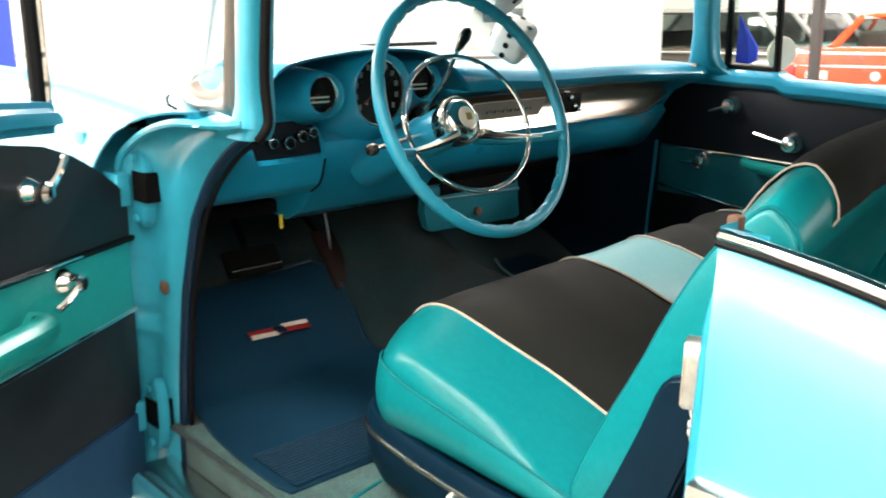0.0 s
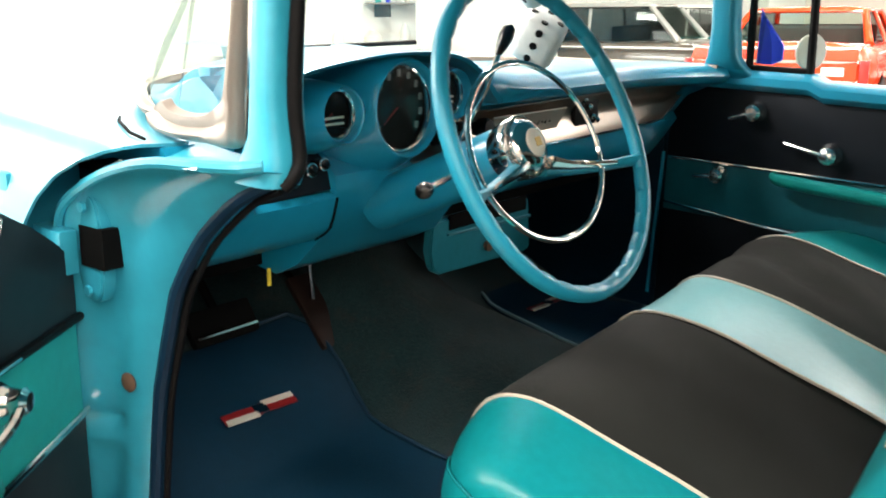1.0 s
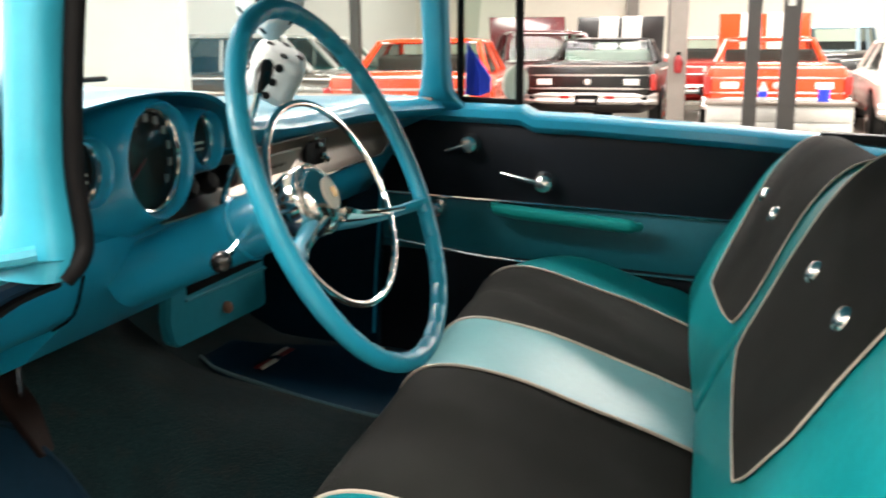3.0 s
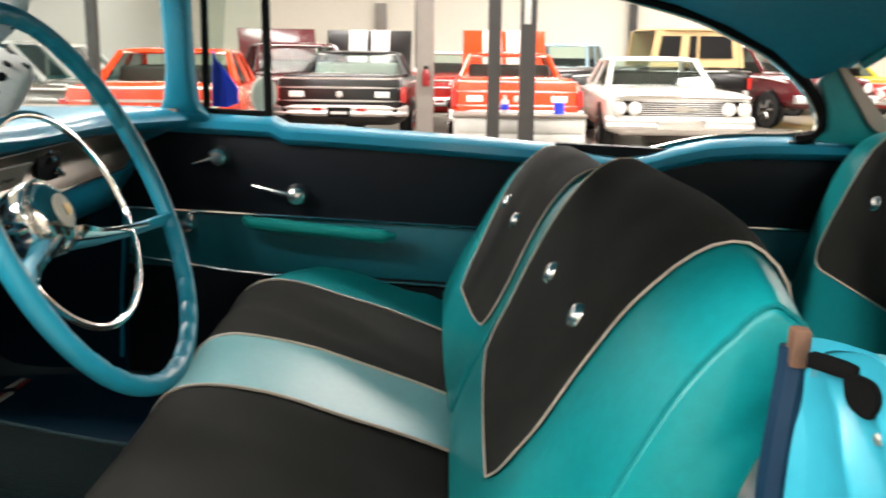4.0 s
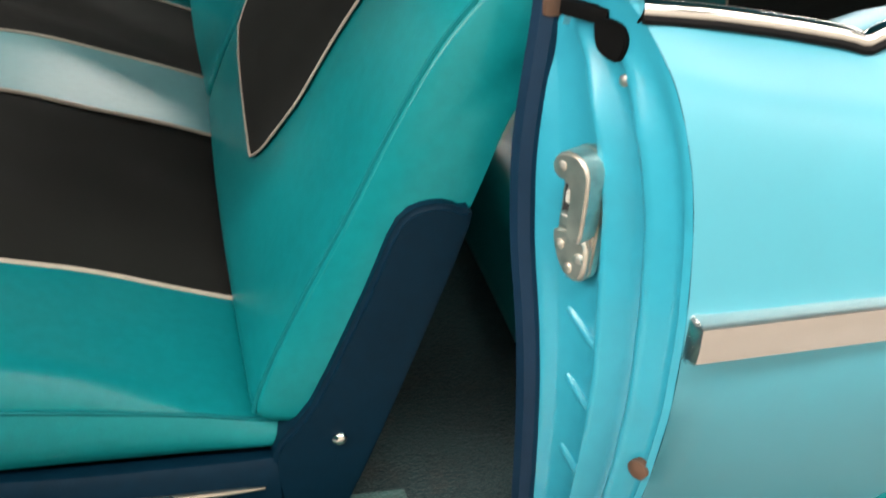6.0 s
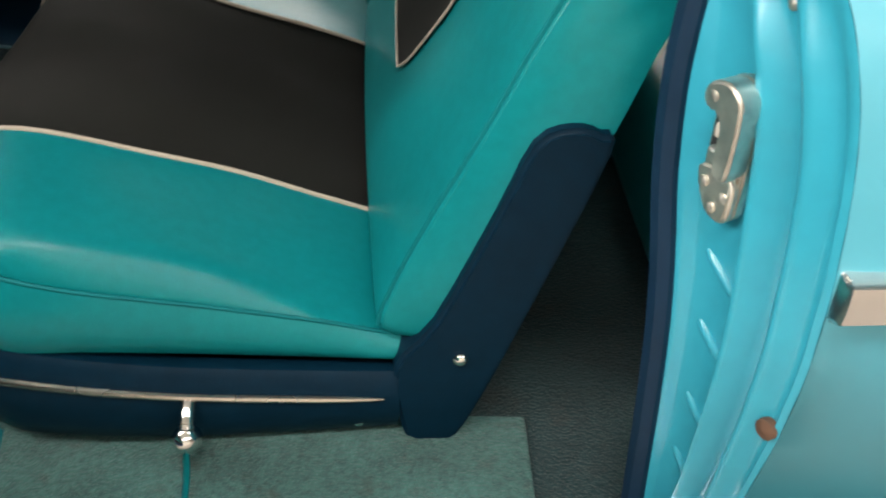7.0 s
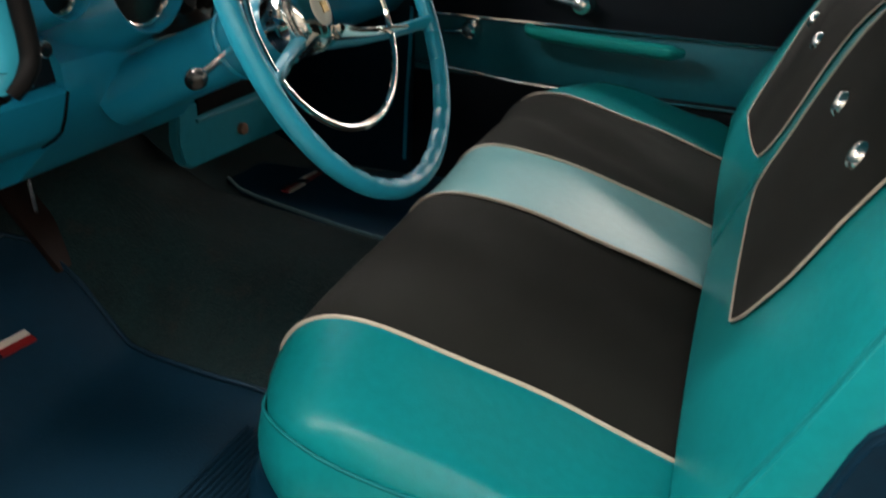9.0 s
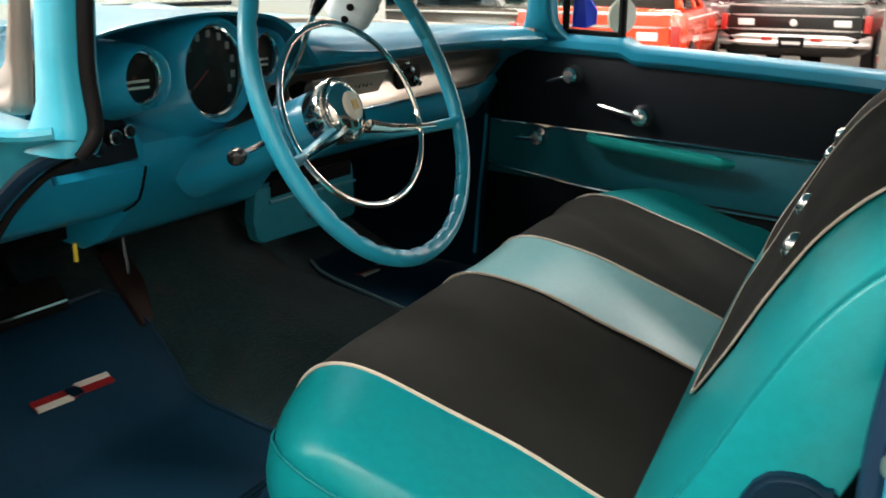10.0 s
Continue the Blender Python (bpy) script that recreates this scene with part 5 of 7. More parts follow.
for x, z0, z1 in ((0.492, 0.919, 0.951), (0.494, 0.917, 0.953), (0.6, 0.922, 0.958), (1.0, 0.938, 0.976), (1.9, 0.955, 1.0)):
    tip = 0.004 if x == 0.492 else 0.0
    side_loops.append([Vector((x, y + tip, lerp(z0, z1, f))) for y, f in ((-0.775, 0.0), (-0.797, 0.0), (-0.807, 0.17), (-0.809, 0.22), (-0.8095, 0.6), (-0.808, 0.94), (-0.803, 1.0), (-0.775, 1.0))])
part("side_moulding", loft(side_loops), "bright", lock_pillar, "wide bright side moulding", 30)
part("door_seal", tube(smooth([(x - 0.002, y + 0.006, z) for x, y, z in zip(INX[2:], INY[2:], QZ[2:])], 3), 0.012, 8), "navy_rubber", lock_pillar, "navy rubber seal")
part("window_bumper", box(0.417, 0.430, -0.655, -0.640, 1.106, 1.134, 0.004), "rust", lock_pillar, "brown rubber bumper")
NORMAL = Vector((-0.878, -0.479, 0)).normalized()


def on_pillar(t, z, out):
    """A place on the pillar's face: from its inner to its outer edge, and a height."""
    q = list(reversed(QZ))
    i = Vector((table(z, q, INX[::-1]), table(z, q, INY[::-1]), z))
    o = Vector((table(z, q, QX[::-1]), table(z, q, QY[::-1]), z))
    return i.lerp(o, t) + NORMAL * out


outline = [(-0.016, -0.030), (-0.004, -0.049), (0.010, -0.052), (0.018, -0.044), (0.019, 0.032), (0.014, 0.046), (0.002, 0.051), (-0.010, 0.047), (-0.017, 0.034)]
u = Vector((0.479, -0.878, 0))
centre = on_pillar(0.36, 0.985, 0.0)
hole_at = on_pillar(0.58, 1.107, 0.0065)
hole_line = smooth([(-0.012, 0.011, 0), (0.006, 0.012, 0), (0.013, 0.004, 0), (0.011, -0.009, 0), (0.004, -0.012, 0), (-0.008, -0.008, 0), (-0.013, 0.002, 0)], 3, True)
# Solid black plate on the face, drawing the shade of a recess.
part("lock_hole_shade", prism([tuple(hole_at + u * p.x + Vector((0, 0, p.y))) for p in hole_line], tuple(NORMAL * -0.01), tuple(NORMAL * 0.010), 0.001), "dark", lock_pillar, "dark rounded plate in place of a shaded recess")
# Black bar laid on the pillar for the shade in the glass slot.
part("glass_slot_shade", box(-0.017, 0.017, -0.005, 0.005, -0.005, 0.005, 0.0015, turn=Matrix.Translation(on_pillar(0.40, 1.1195, 0.006)) @ pose(0, 0, 0, 0, 0, -50)), "dark", lock_pillar, "dark bar in place of the shaded glass slot")
striker = part("striker", prism([tuple(centre + u * a + Vector((0, 0, b))) for a, b in outline], tuple(NORMAL * -0.004), tuple(NORMAL * 0.010), 0.002), "cast", lock_pillar, "zinc striker plate")


def on_striker(a0, a1, b0, b1, low, high, bevel, name, mat, label=""):
    """A block on the striker: across, up, and how far it stands out."""
    m = Matrix.Translation(centre) @ Matrix((u, Vector((0, 0, 1)), NORMAL)).transposed().to_4x4()
    return part(name, turned(box(a0, a1, b0, b1, low, high, bevel, 3), m), mat, striker, label)


def turned(bm, m):
    bm.transform(m)
    return bm


hook = smooth([(-0.015, 0.036, 0), (-0.010, 0.046, 0), (0.002, 0.050, 0), (0.013, 0.045, 0), (0.018, 0.032, 0), (0.018, -0.008, 0), (0.013, -0.014, 0), (0.005, -0.010, 0), (0.003, 0.004, 0), (0.003, 0.018, 0), (-0.002, 0.028, 0), (-0.010, 0.028, 0)], 3, True)
part("striker_hook", prism([tuple(centre + u * p.x + Vector((0, 0, p.y))) for p in hook], tuple(NORMAL * 0.004), tuple(NORMAL * 0.019), 0.005, 3), "cast", striker, "worn zinc hook")
foot = smooth([(-0.015, -0.016, 0), (0.0, -0.012, 0), (0.016, -0.018, 0), (0.017, -0.043, 0), (0.009, -0.050, 0), (-0.003, -0.047, 0), (-0.014, -0.030, 0)], 3, True)
part("striker_foot", prism([tuple(centre + u * p.x + Vector((0, 0, p.y))) for p in foot], tuple(NORMAL * 0.004), tuple(NORMAL * 0.008), 0.003, 3), "cast", striker, "zinc foot with screws")
# Dark plate drawing the shade in the striker's hollow.
on_striker(-0.014, 0.004, -0.012, 0.026, 0.002, 0.0075, 0.002, "striker_hollow_shade", "post", "dark plate in place of the striker's shaded hollow")
on_striker(-0.009, 0.002, 0.006, 0.018, 0.005, 0.013, 0.004, "roller", "ivory", "pale greased roller")
on_striker(-0.012, 0.006, -0.014, -0.001, 0.004, 0.012, 0.004, "ramp", "cast", "worn zinc ramp")
for a, b, c in ((-0.006, 0.038, 0.0215), (0.011, -0.030, 0.0115), (-0.007, -0.026, 0.0115), (0.003, -0.041, 0.0115)):
    part("screw", lathe([(0.0042, 0), (0.0038, 0.002), (0.001, 0.003)], centre + u * a + Vector((0, 0, b)) + NORMAL * c, NORMAL, 10), "cast", striker)
part("jamb_screw", lathe([(0.0045, 0), (0.004, 0.004), (0.001, 0.005)], on_pillar(0.62, 1.085, -0.002), NORMAL, 10), "cast", lock_pillar)
part("plug", lathe([(0.008, -0.004), (0.008, 0.005), (0.001, 0.007)], on_pillar(0.92, 0.808, 0.0), NORMAL, 14), "rust", lock_pillar, "rusty brown plug")
QUARTER_GROW = CAR @ Matrix.Translation((0.203, -1.244, 1.285)) @ Matrix.Scale(1.06, 4) @ Matrix.Translation((-0.203, 1.244, -1.285)) @ CAR.inverted()
lock_pillar.matrix_basis = QUARTER_GROW @ lock_pillar.matrix_basis
for z in (0.89, 0.832, 0.762, 0.70):
    part("rib", tube([on_pillar(0.24, z + 0.01, -0.008), on_pillar(0.29, z + 0.006, -0.0062), on_pillar(0.41, z - 0.006, -0.0062), on_pillar(0.46, z - 0.01, -0.008)], 0.0045, 10), "jamb", lock_pillar)

# ---- windscreen ----
screen = thing("windscreen", "wraparound windscreen with bright metal frame", "windscreen", (-0.9, 0, 1.14))
half = [(-0.335, 0.688), (-0.42, 0.672), (-0.52, 0.65), (-0.66, 0.60), (-0.82, 0.5), (-0.95, 0.34), (-1.01, 0.15)]
foot_line = [(x, -y) for x, y in half] + [(-1.02, 0.0)] + [(x, y) for x, y in reversed(half)]
low = [Vector((x, y, 1.155)) for x, y in foot_line]
high = [Vector((lerp(x, -0.45, 0.7), y * 0.95, 1.5)) for x, y in foot_line]
high[0], high[-1] = Vector((-0.31, -0.66, 1.5)), Vector((-0.31, 0.66, 1.5))
part("glass", grid([low, high]), "screen_glass", screen, "faintly green glass").visible_shadow = False
low_frame = smooth([Vector((-0.565, -0.636, 1.150)), Vector((-0.61, -0.622, 1.150))] + [p + Vector((0.0, 0, -0.004)) for p in low[3:-1]], 3)
part("lower_frame", tube(low_frame, [min(0.012, 0.004 + 0.001 * i) for i in range(len(low_frame))], 8), "satin", screen, "bright metal lower frame")


def corner(px, z, out):
    """A place in the plane of the windscreen's corner."""
    k = (px + 0.354) / (-0.562 + 0.354)
    return Vector((px, lerp(-0.683, -0.641, k) - out, z))


outer = [(-0.578, 1.149), (-0.574, 1.137), (-0.547, 1.131), (-0.499, 1.131), (-0.43, 1.136), (-0.362, 1.140), (-0.351, 1.165), (-0.347, 1.2), (-0.338, 1.25), (-0.33, 1.30), (-0.30, 1.5)]
inner = [(-0.557, 1.166), (-0.538, 1.175), (-0.522, 1.167), (-0.481, 1.164), (-0.43, 1.171), (-0.392, 1.190), (-0.383, 1.205), (-0.377, 1.222), (-0.367, 1.255), (-0.357, 1.293), (-0.325, 1.5)]
outer, inner = ([(p.x, p.y) for p in smooth([(x, z, 0) for x, z in line], 4)] for line in (outer, inner))
rows = []
for f, bulge in ((0.0, 0.002), (0.03, 0.012), (0.12, 0.019), (0.28, 0.021), (0.42, 0.016), (0.52, 0.011), (0.6, 0.012), (0.9, 0.012), (1.0, 0.0)):
    rows.append([corner(lerp(o[0], i[0], f), lerp(o[1], i[1], f), bulge) for o, i in zip(outer, inner)])
part("corner_frame", grid(rows), "satin", screen, "wide bright metal corner", 60)
part("post_trim", tube([corner(-0.335, 1.14, 0.006), corner(-0.327, 1.2, 0.006), corner(-0.317, 1.307, 0.006), corner(-0.295, 1.5, 0.006)], 0.006, 8), "chrome", screen, "chrome post trim")
part("wiper", tube([(-0.97, -0.05, 1.19), (-0.93, 0.25, 1.195)], 0.005, 6), "rubber", screen, "black wiper")
part("wiper_arm", tube([(-0.99, 0.1, 1.175), (-0.95, 0.1, 1.19)], 0.006, 6), "rubber", screen)

# ---- fender and bonnet ----
front = thing("front_fender", "glossy turquoise front fender and bonnet", "car body", (-1.5, 0, 0.5))
FOOT_X = [x for x, y in reversed(half)]
FOOT_Y = [y for x, y in reversed(half)]


def cut_line(line, floor_at):
    """The profile down to a height; what lies below gathers at the cut."""
    out = [line[0]]
    for (y0, z0), (y1, z1) in zip(line, line[1:]):
        if z1 >= floor_at or z1 >= z0:
            out.append((y1, z1))
        elif z0 > floor_at:
            f = (z0 - floor_at) / (z0 - z1)
            out.append((lerp(y0, y1, f), floor_at))
        else:
            out.append(out[-1])
    return out


def fender_sheet(side, stations):
    """A fender from the foot of the windscreen over its crown and down its side; stations give x and the lowest height."""
    rows = []
    for x, floor_at in stations:
        inner = table(x, FOOT_X, FOOT_Y) - 0.004 if x > -1.01 else lerp(0.15, 0.6, min(1.0, (-1.01 - x) / 0.3))
        drop = 0.02 * max(0, -1.1 - x)
        rise = 0.012 * max(0.0, min(1.0, (-0.52 - x) / 0.3))
        line = [(lerp(inner, 0.735, f), z + rise * r) for f, z, r in ((0.0, 1.128, 0.2), (0.25, 1.128, 0.5), (0.5, 1.129, 0.8), (0.75, 1.131, 1.0), (1.0, 1.131, 1.0))]
        line += [(0.752, 1.126 + rise), (0.768, 1.114 + rise), (0.782, 1.096 + rise * 0.8), (0.793, 1.07), (0.801, 1.04), (0.807, 1.0), (0.81, 0.85), (0.80, 0.5)]
        line = cut_line(line, floor_at)
        rows.append([Vector((x, side * y, z - drop)) for y, z in line])
    return grid(rows)


EDGE_X = [-0.66, -0.65, -0.642, -0.632, -0.618, -0.60, -0.575, -0.545, -0.52, -0.50]
EDGE_Z = [0.50, 0.70, 0.90, 0.98, 1.03, 1.062, 1.09, 1.112, 1.124, 1.131]
edge_stations = [(x, table(x, EDGE_X, EDGE_Z)) for x in np.linspace(-0.50, -0.66, 40)]
part("fender", thick(fender_sheet(-1, edge_stations + [(x, 0.5) for x in (-0.7, -0.82, -0.95, -1.0, -1.1, -1.35, -1.7, -2.3)]), 0.004), "paint", front, "", 50)
rows = [[Vector((x, y * 0.62, z - 0.03 * abs(y) ** 3 + (0.012 if abs(y) < 0.2 else 0))) for y in (-1, -0.8, -0.5, -0.2, 0, 0.2, 0.5, 0.8, 1)] for x, z in ((-1.05, 1.10), (-1.3, 1.075), (-1.7, 1.03), (-2.2, 0.95), (-2.4, 0.85))]
part("bonnet", grid(rows), "paint", front, "", 60)
part("fender", fender_sheet(1, ((-0.45, 1.12), (-0.52, 1.0), (-0.6, 0.5), (-0.7, 0.5), (-0.82, 0.5), (-0.95, 0.5), (-1.0, 0.5), (-1.1, 0.5), (-1.35, 0.5), (-1.7, 0.5), (-2.3, 0.5))), "paint", front, "", 75)
LEDGE = ((-0.505, 1.106), (-0.49, 1.112), (-0.46, 1.121), (-0.42, 1.128), (-0.38, 1.131), (-0.355, 1.133), (-0.34, 1.134))
rows = []
for x, z in LEDGE:
    inner = table(x, FOOT_X, FOOT_Y) - 0.02
    rows.append([Vector((x, -lerp(inner, 0.757, f), lerp(1.126, z, min(1.0, f * 1.3)) + d)) for f, d in ((0.0, 0.0), (0.3, -0.003), (0.55, -0.004), (0.75, -0.002), (0.88, 0.002), (0.96, 0.001), (1.0, -0.005))])
part("pillar_foot", thick(grid(rows), 0.006), "jamb", front, "turquoise ledge at the foot of the windscreen pillar", 60)
# Black plate added to draw the shade inside the fender gap.
part("gap_shadow_plate", box(-0.60, -0.505, -0.722, -0.69, 1.06, 1.10, 0.002), "dark", front, "dark plate standing in for shade behind the fender")
part("check_rod", tube([(-0.585, -0.742, 1.073), (-0.54, -0.738, 1.098), (-0.51, -0.735, 1.112)], 0.003, 8), "cast", front, "thin steel rod in the gap")
part("bonnet_line", tube([(-0.515, -0.70, 1.1335), (-0.56, -0.69, 1.135), (-0.615, -0.664, 1.135), (-0.655, -0.645, 1.1345), (-0.69, -0.622, 1.134)], 0.0022, 6), "dark", front, "dark shut line of the bonnet")

# ---- rest of the car's body ----
shell = thing("car_body", "turquoise car body with boot lid, underside and four wheels", "car body", (0.6, 0, 0.4))
part("boot_lid", grid([[Vector((x, y, z - 0.05 * (abs(y) / 0.8) ** 3)) for y in np.linspace(-0.76, 0.80, 13)] for x, z in ((1.5, 1.16), (1.7, 1.12), (2.0, 1.07), (2.3, 1.0), (2.45, 0.93))]), "paint", shell, "", 60)
part("tail_panel", box(2.38, 2.46, -0.78, 0.86, 0.45, 0.92, 0.03, 4), "paint", shell)
part("nose_panel", box(-2.42, -2.30, -0.80, 0.80, 0.48, 0.88, 0.04, 4), "paint", shell)
part("underbody", box(-2.2, 2.35, -0.70, 0.70, 0.42, 0.495, 0.02), "dark", shell)
for bx in (-2.47, 2.50):
    part("bumper", box(bx - 0.04, bx + 0.04, -0.82, 0.84, 0.46, 0.60, 0.03, 4), "chrome", shell, "chrome bumper")
for wx in (-1.45, 1.6):
    for wy in (-0.70, 0.72):
        hub_at = CAR.inverted() @ Vector((wx, wy, GROUND + 0.36))
        s = math.copysign(1, wy)
        tyre = part("tyre", lathe([(0.2, -0.09), (0.34, -0.09), (0.36, -0.06), (0.36, 0.06), (0.34, 0.09), (0.21, 0.095)], hub_at, (0, s, 0), 32), "rubber", shell, "black tyre")
        part("wheel_cover", lathe([(0.21, 0.09), (0.2, 0.10), (0.12, 0.115), (0.06, 0.105), (0.001, 0.12)], hub_at, (0, s, 0), 28), "chrome", tyre, "chrome wheel cover")

# ---- open driver's door ----
swing = CAR @ Matrix.Translation((-0.603, -0.752, 0)) @ pose(0, 0, 0, 0, 0, -50)
open_door = thing("driver_door", "open driver's door with black, teal and navy panel", "car door", (0.5, 0, 0.5), at=swing)
part("door_shell", box(0.0, 1.02, -0.09, -0.014, 0.45, 0.99, 0.02), "jamb", open_door)
def door_panel(name, outline, proud, mat, label):
    return part(name, prism([(x, 0, z) for x, z in outline], (0, -0.014, 0), (0, 0.014 + proud, 0), 0.003), mat, open_door, label)


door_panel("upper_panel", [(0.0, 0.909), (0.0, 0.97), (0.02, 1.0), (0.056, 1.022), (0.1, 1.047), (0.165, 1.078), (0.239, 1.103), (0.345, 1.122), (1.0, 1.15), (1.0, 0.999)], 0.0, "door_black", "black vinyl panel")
door_panel("middle_panel", [(0.0, 0.781), (0.0, 0.909), (1.0, 0.999), (1.0, 0.861)], -0.002, "door_bright", "teal vinyl panel in a lit tone")
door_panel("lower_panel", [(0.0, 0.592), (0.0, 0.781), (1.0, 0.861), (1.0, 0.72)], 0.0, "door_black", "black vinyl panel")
door_panel("kick_panel", [(0.0, 0.45), (0.0, 0.592), (1.0, 0.72), (1.0, 0.45)], 0.002, "door_navy", "navy kick panel")
part("upper_trim", tube([(0.0, 0.003, 0.909), (1.0, 0.003, 0.999)], 0.0055, 8), "rubber", open_door, "dark moulding")
part("upper_bead", tube([(0.18, 0.008, 0.926), (1.0, 0.008, 1.0)], 0.0025, 8), "chrome", open_door, "thin chrome bead")
part("lower_trim", tube([(0.0, 0.003, 0.783), (1.0, 0.003, 0.861)], 0.0045, 8), "chrome", open_door, "chrome moulding")
part("window_sill", prism([(0.205, 0, 1.118), (0.345, 0, 1.130), (1.0, 0, 1.158), (1.0, 0, 1.205), (0.345, 0, 1.176), (0.225, 0, 1.164), (0.205, 0, 1.148)], (0, -0.06, 0), (0, 0.08, 0), 0.014, 3), "dash", open_door, "turquoise painted sill")
for bx, bz, hx, hz in ((0.295, 1.05, 0.234, 1.088), (0.228, 0.90, 0.288, 0.878)):
    h = part("escutcheon", lathe([(0.021, 0.0), (0.02, 0.006), (0.015, 0.014), (0.013, 0.026), (0.015, 0.03), (0.01, 0.036), (0.001, 0.037)], (bx, 0, bz), (0, 1, 0), 20), "chrome", open_door, "chrome handle base")
    part("handle", tube(smooth([(bx, 0.028, bz), (lerp(bx, hx, 0.5), 0.03, lerp(bz, hz, 0.5)), (hx, 0.024, hz)], 4), 0.006, 8), "chrome", h)
part("armrest", tube(smooth([(0.36, 0.02, 0.87), (0.38, 0.04, 0.872), (0.6, 0.045, 0.89), (0.7, 0.03, 0.895)], 5), 0.022, 12, flat=1.4), "arm", open_door, "bright teal armrest")
part("vent_post", tube([(0.21, -0.02, 1.14), (0.2, -0.03, 1.45)], 0.012, 8), "rubber", open_door, "dark vent window post")
for z in (1.184, 1.226):
    part("post_clip", box(0.182, 0.214, -0.046, -0.030, z - 0.004, z + 0.004, 0.0015), "cast", open_door, "small metal clip")
part("vent_bead", tube([(0.188, -0.015, 1.14), (0.178, -0.025, 1.45)], 0.004, 8), "chrome", open_door)

# ---- furry dice ----
def die(name, centre, size, turn):
    b = bmesh.new()
    bmesh.ops.create_cube(b, size=size)
    bmesh.ops.bevel(b, geom=b.edges[:], offset=size * 0.24, segments=5, profile=0.5, affect="EDGES")
    m = Matrix.Translation(centre) @ turn
    ob = thing(name, "white plush die with black spots hanging from the mirror", "plush die", tuple(centre), group="furry dice")
    b.transform(m)
    body = part("body", b, "white", ob, "white plush", 60)
    h = size / 2
    spots = {(1, 0, 0): [(0, 0)], (0, -1, 0): [(-0.5, -0.5), (0, 0), (0.5, 0.5)], (0, 0, -1): [(-0.45, -0.45), (0.45, 0.45)], (0, 0, 1): [(-0.5, -0.5), (0.5, -0.5), (-0.5, 0.5), (0.5, 0.5)], (0, 1, 0): [(-0.5, 0.5), (0.5, -0.5)], (-1, 0, 0): [(0.5, 0.5), (-0.5, -0.5), (0, 0)]}
    for n, places in spots.items():
        n = Vector(n)
        u = n.orthogonal().normalized()
        v = n.cross(u)
        for a, c in places:
            s = lathe([(size * 0.085, -0.001), (size * 0.08, 0.0016), (0.001, 0.002)], n * h + (u * a + v * c) * h * 0.85 - n * 0.001 * (abs(a) + abs(c)), n, 12)
            s.transform(m)
            part("spot", s, "rubber", body)
    return ob


die("furry_die", Vector((-0.482, 0.055, 1.232)), 0.08, pose(0, 0, 0, 20, 25, 30))
die("furry_die", Vector((-0.455, -0.01, 1.335)), 0.08, pose(0, 0, 0, -30, 40, 10))
for c, top in ((Vector((-0.482, 0.055, 1.26)), Vector((-0.45, 0.01, 1.45))), (Vector((-0.455, -0.01, 1.365)), Vector((-0.45, 0.01, 1.45)))):
    solid("dice_cord", tube([c, top], 0.0015, 5), "white", "thin white cord holding a plush die", "cord")

# ---- hall ----
def flat_box(name, dims, mat, label, category, kind="structure"):
    return solid(name, box(*dims, 0), mat, label, category, kind=kind, at=Matrix())


flat_box("floor", (-9, 40, -9, 26, GROUND - 0.1, GROUND), "floor", "sealed brown-grey concrete hall floor", "floor")
flat_box("ceiling", (-9, 40, -9, 26, 5.2, 5.35), "ceiling", "pale painted hall ceiling", "ceiling")
flat_box("wall_north", (-9, 40, 25.8, 26, GROUND, 5.2), "wall", "cream painted hall wall", "wall")
flat_box("wall_south", (-9, 40, -9, -8.8, GROUND, 5.2), "wall", "cream painted hall wall", "wall")
flat_box("wall_west", (-9, -8.8, -8.8, 25.8, GROUND, 5.2), "white_wall", "white painted hall wall", "wall")
flat_box("wall_east", (39.8, 40, -8.8, 25.8, GROUND, 5.2), "wall", "cream painted hall wall", "wall")

# ---- door mirror and blue cover outside the vent window ----
mirror = thing("door_mirror", "round grey door mirror outside the passenger's vent window", "mirror", (-0.27, 0.80, 1.14))
part("head", lathe([(0.0, -0.02), (0.02, -0.018), (0.036, -0.006), (0.04, 0.004), (0.038, 0.008), (0.001, 0.009)], (-0.268, 0.80, 1.195), (0.9, -0.5, 0), 24), "ivory", mirror, "pale grey mirror head")
part("stem", tube([(-0.275, 0.80, 1.165), (-0.27, 0.795, 1.14)], 0.008, 8), "chrome", mirror)
solid("blue_cover", thick(grid([[(-0.375, 0.775, 1.165), (-0.345, 0.79, 1.163), (-0.318, 0.78, 1.175)], [(-0.375, 0.775, 1.21), (-0.348, 0.788, 1.208), (-0.318, 0.78, 1.205)], [(-0.375, 0.775, 1.25), (-0.355, 0.785, 1.24), (-0.332, 0.78, 1.225)], [(-0.375, 0.775, 1.285), (-0.372, 0.776, 1.28), (-0.366, 0.776, 1.268)]]), 0.004), "blue", "bright blue plastic cover outside the vent window", "cover")

# ---- parked vehicles ----
PAINTS = {}
M["trim_metal"] = material("bright_trim_metal", (0.9, 0.89, 0.87), 0.42, 1.0, spread=0.05, scale=12)


def car_paint(name, colour, rough=0.25, coat=0.8):
    if name not in PAINTS:
        PAINTS[name] = material(name + "_car_paint", colour, rough, coat=coat, spread=0.04, scale=2, fine=12)
    return PAINTS[name]


M["lamp_glass"] = material("headlamp_glass", (0.75, 0.75, 0.72), 0.15, coat=0.8, spread=0.1, scale=30)
M["tail_red"] = material("red_tail_lamp", (0.45, 0.02, 0.015), 0.2, coat=0.6, spread=0.1, scale=25)
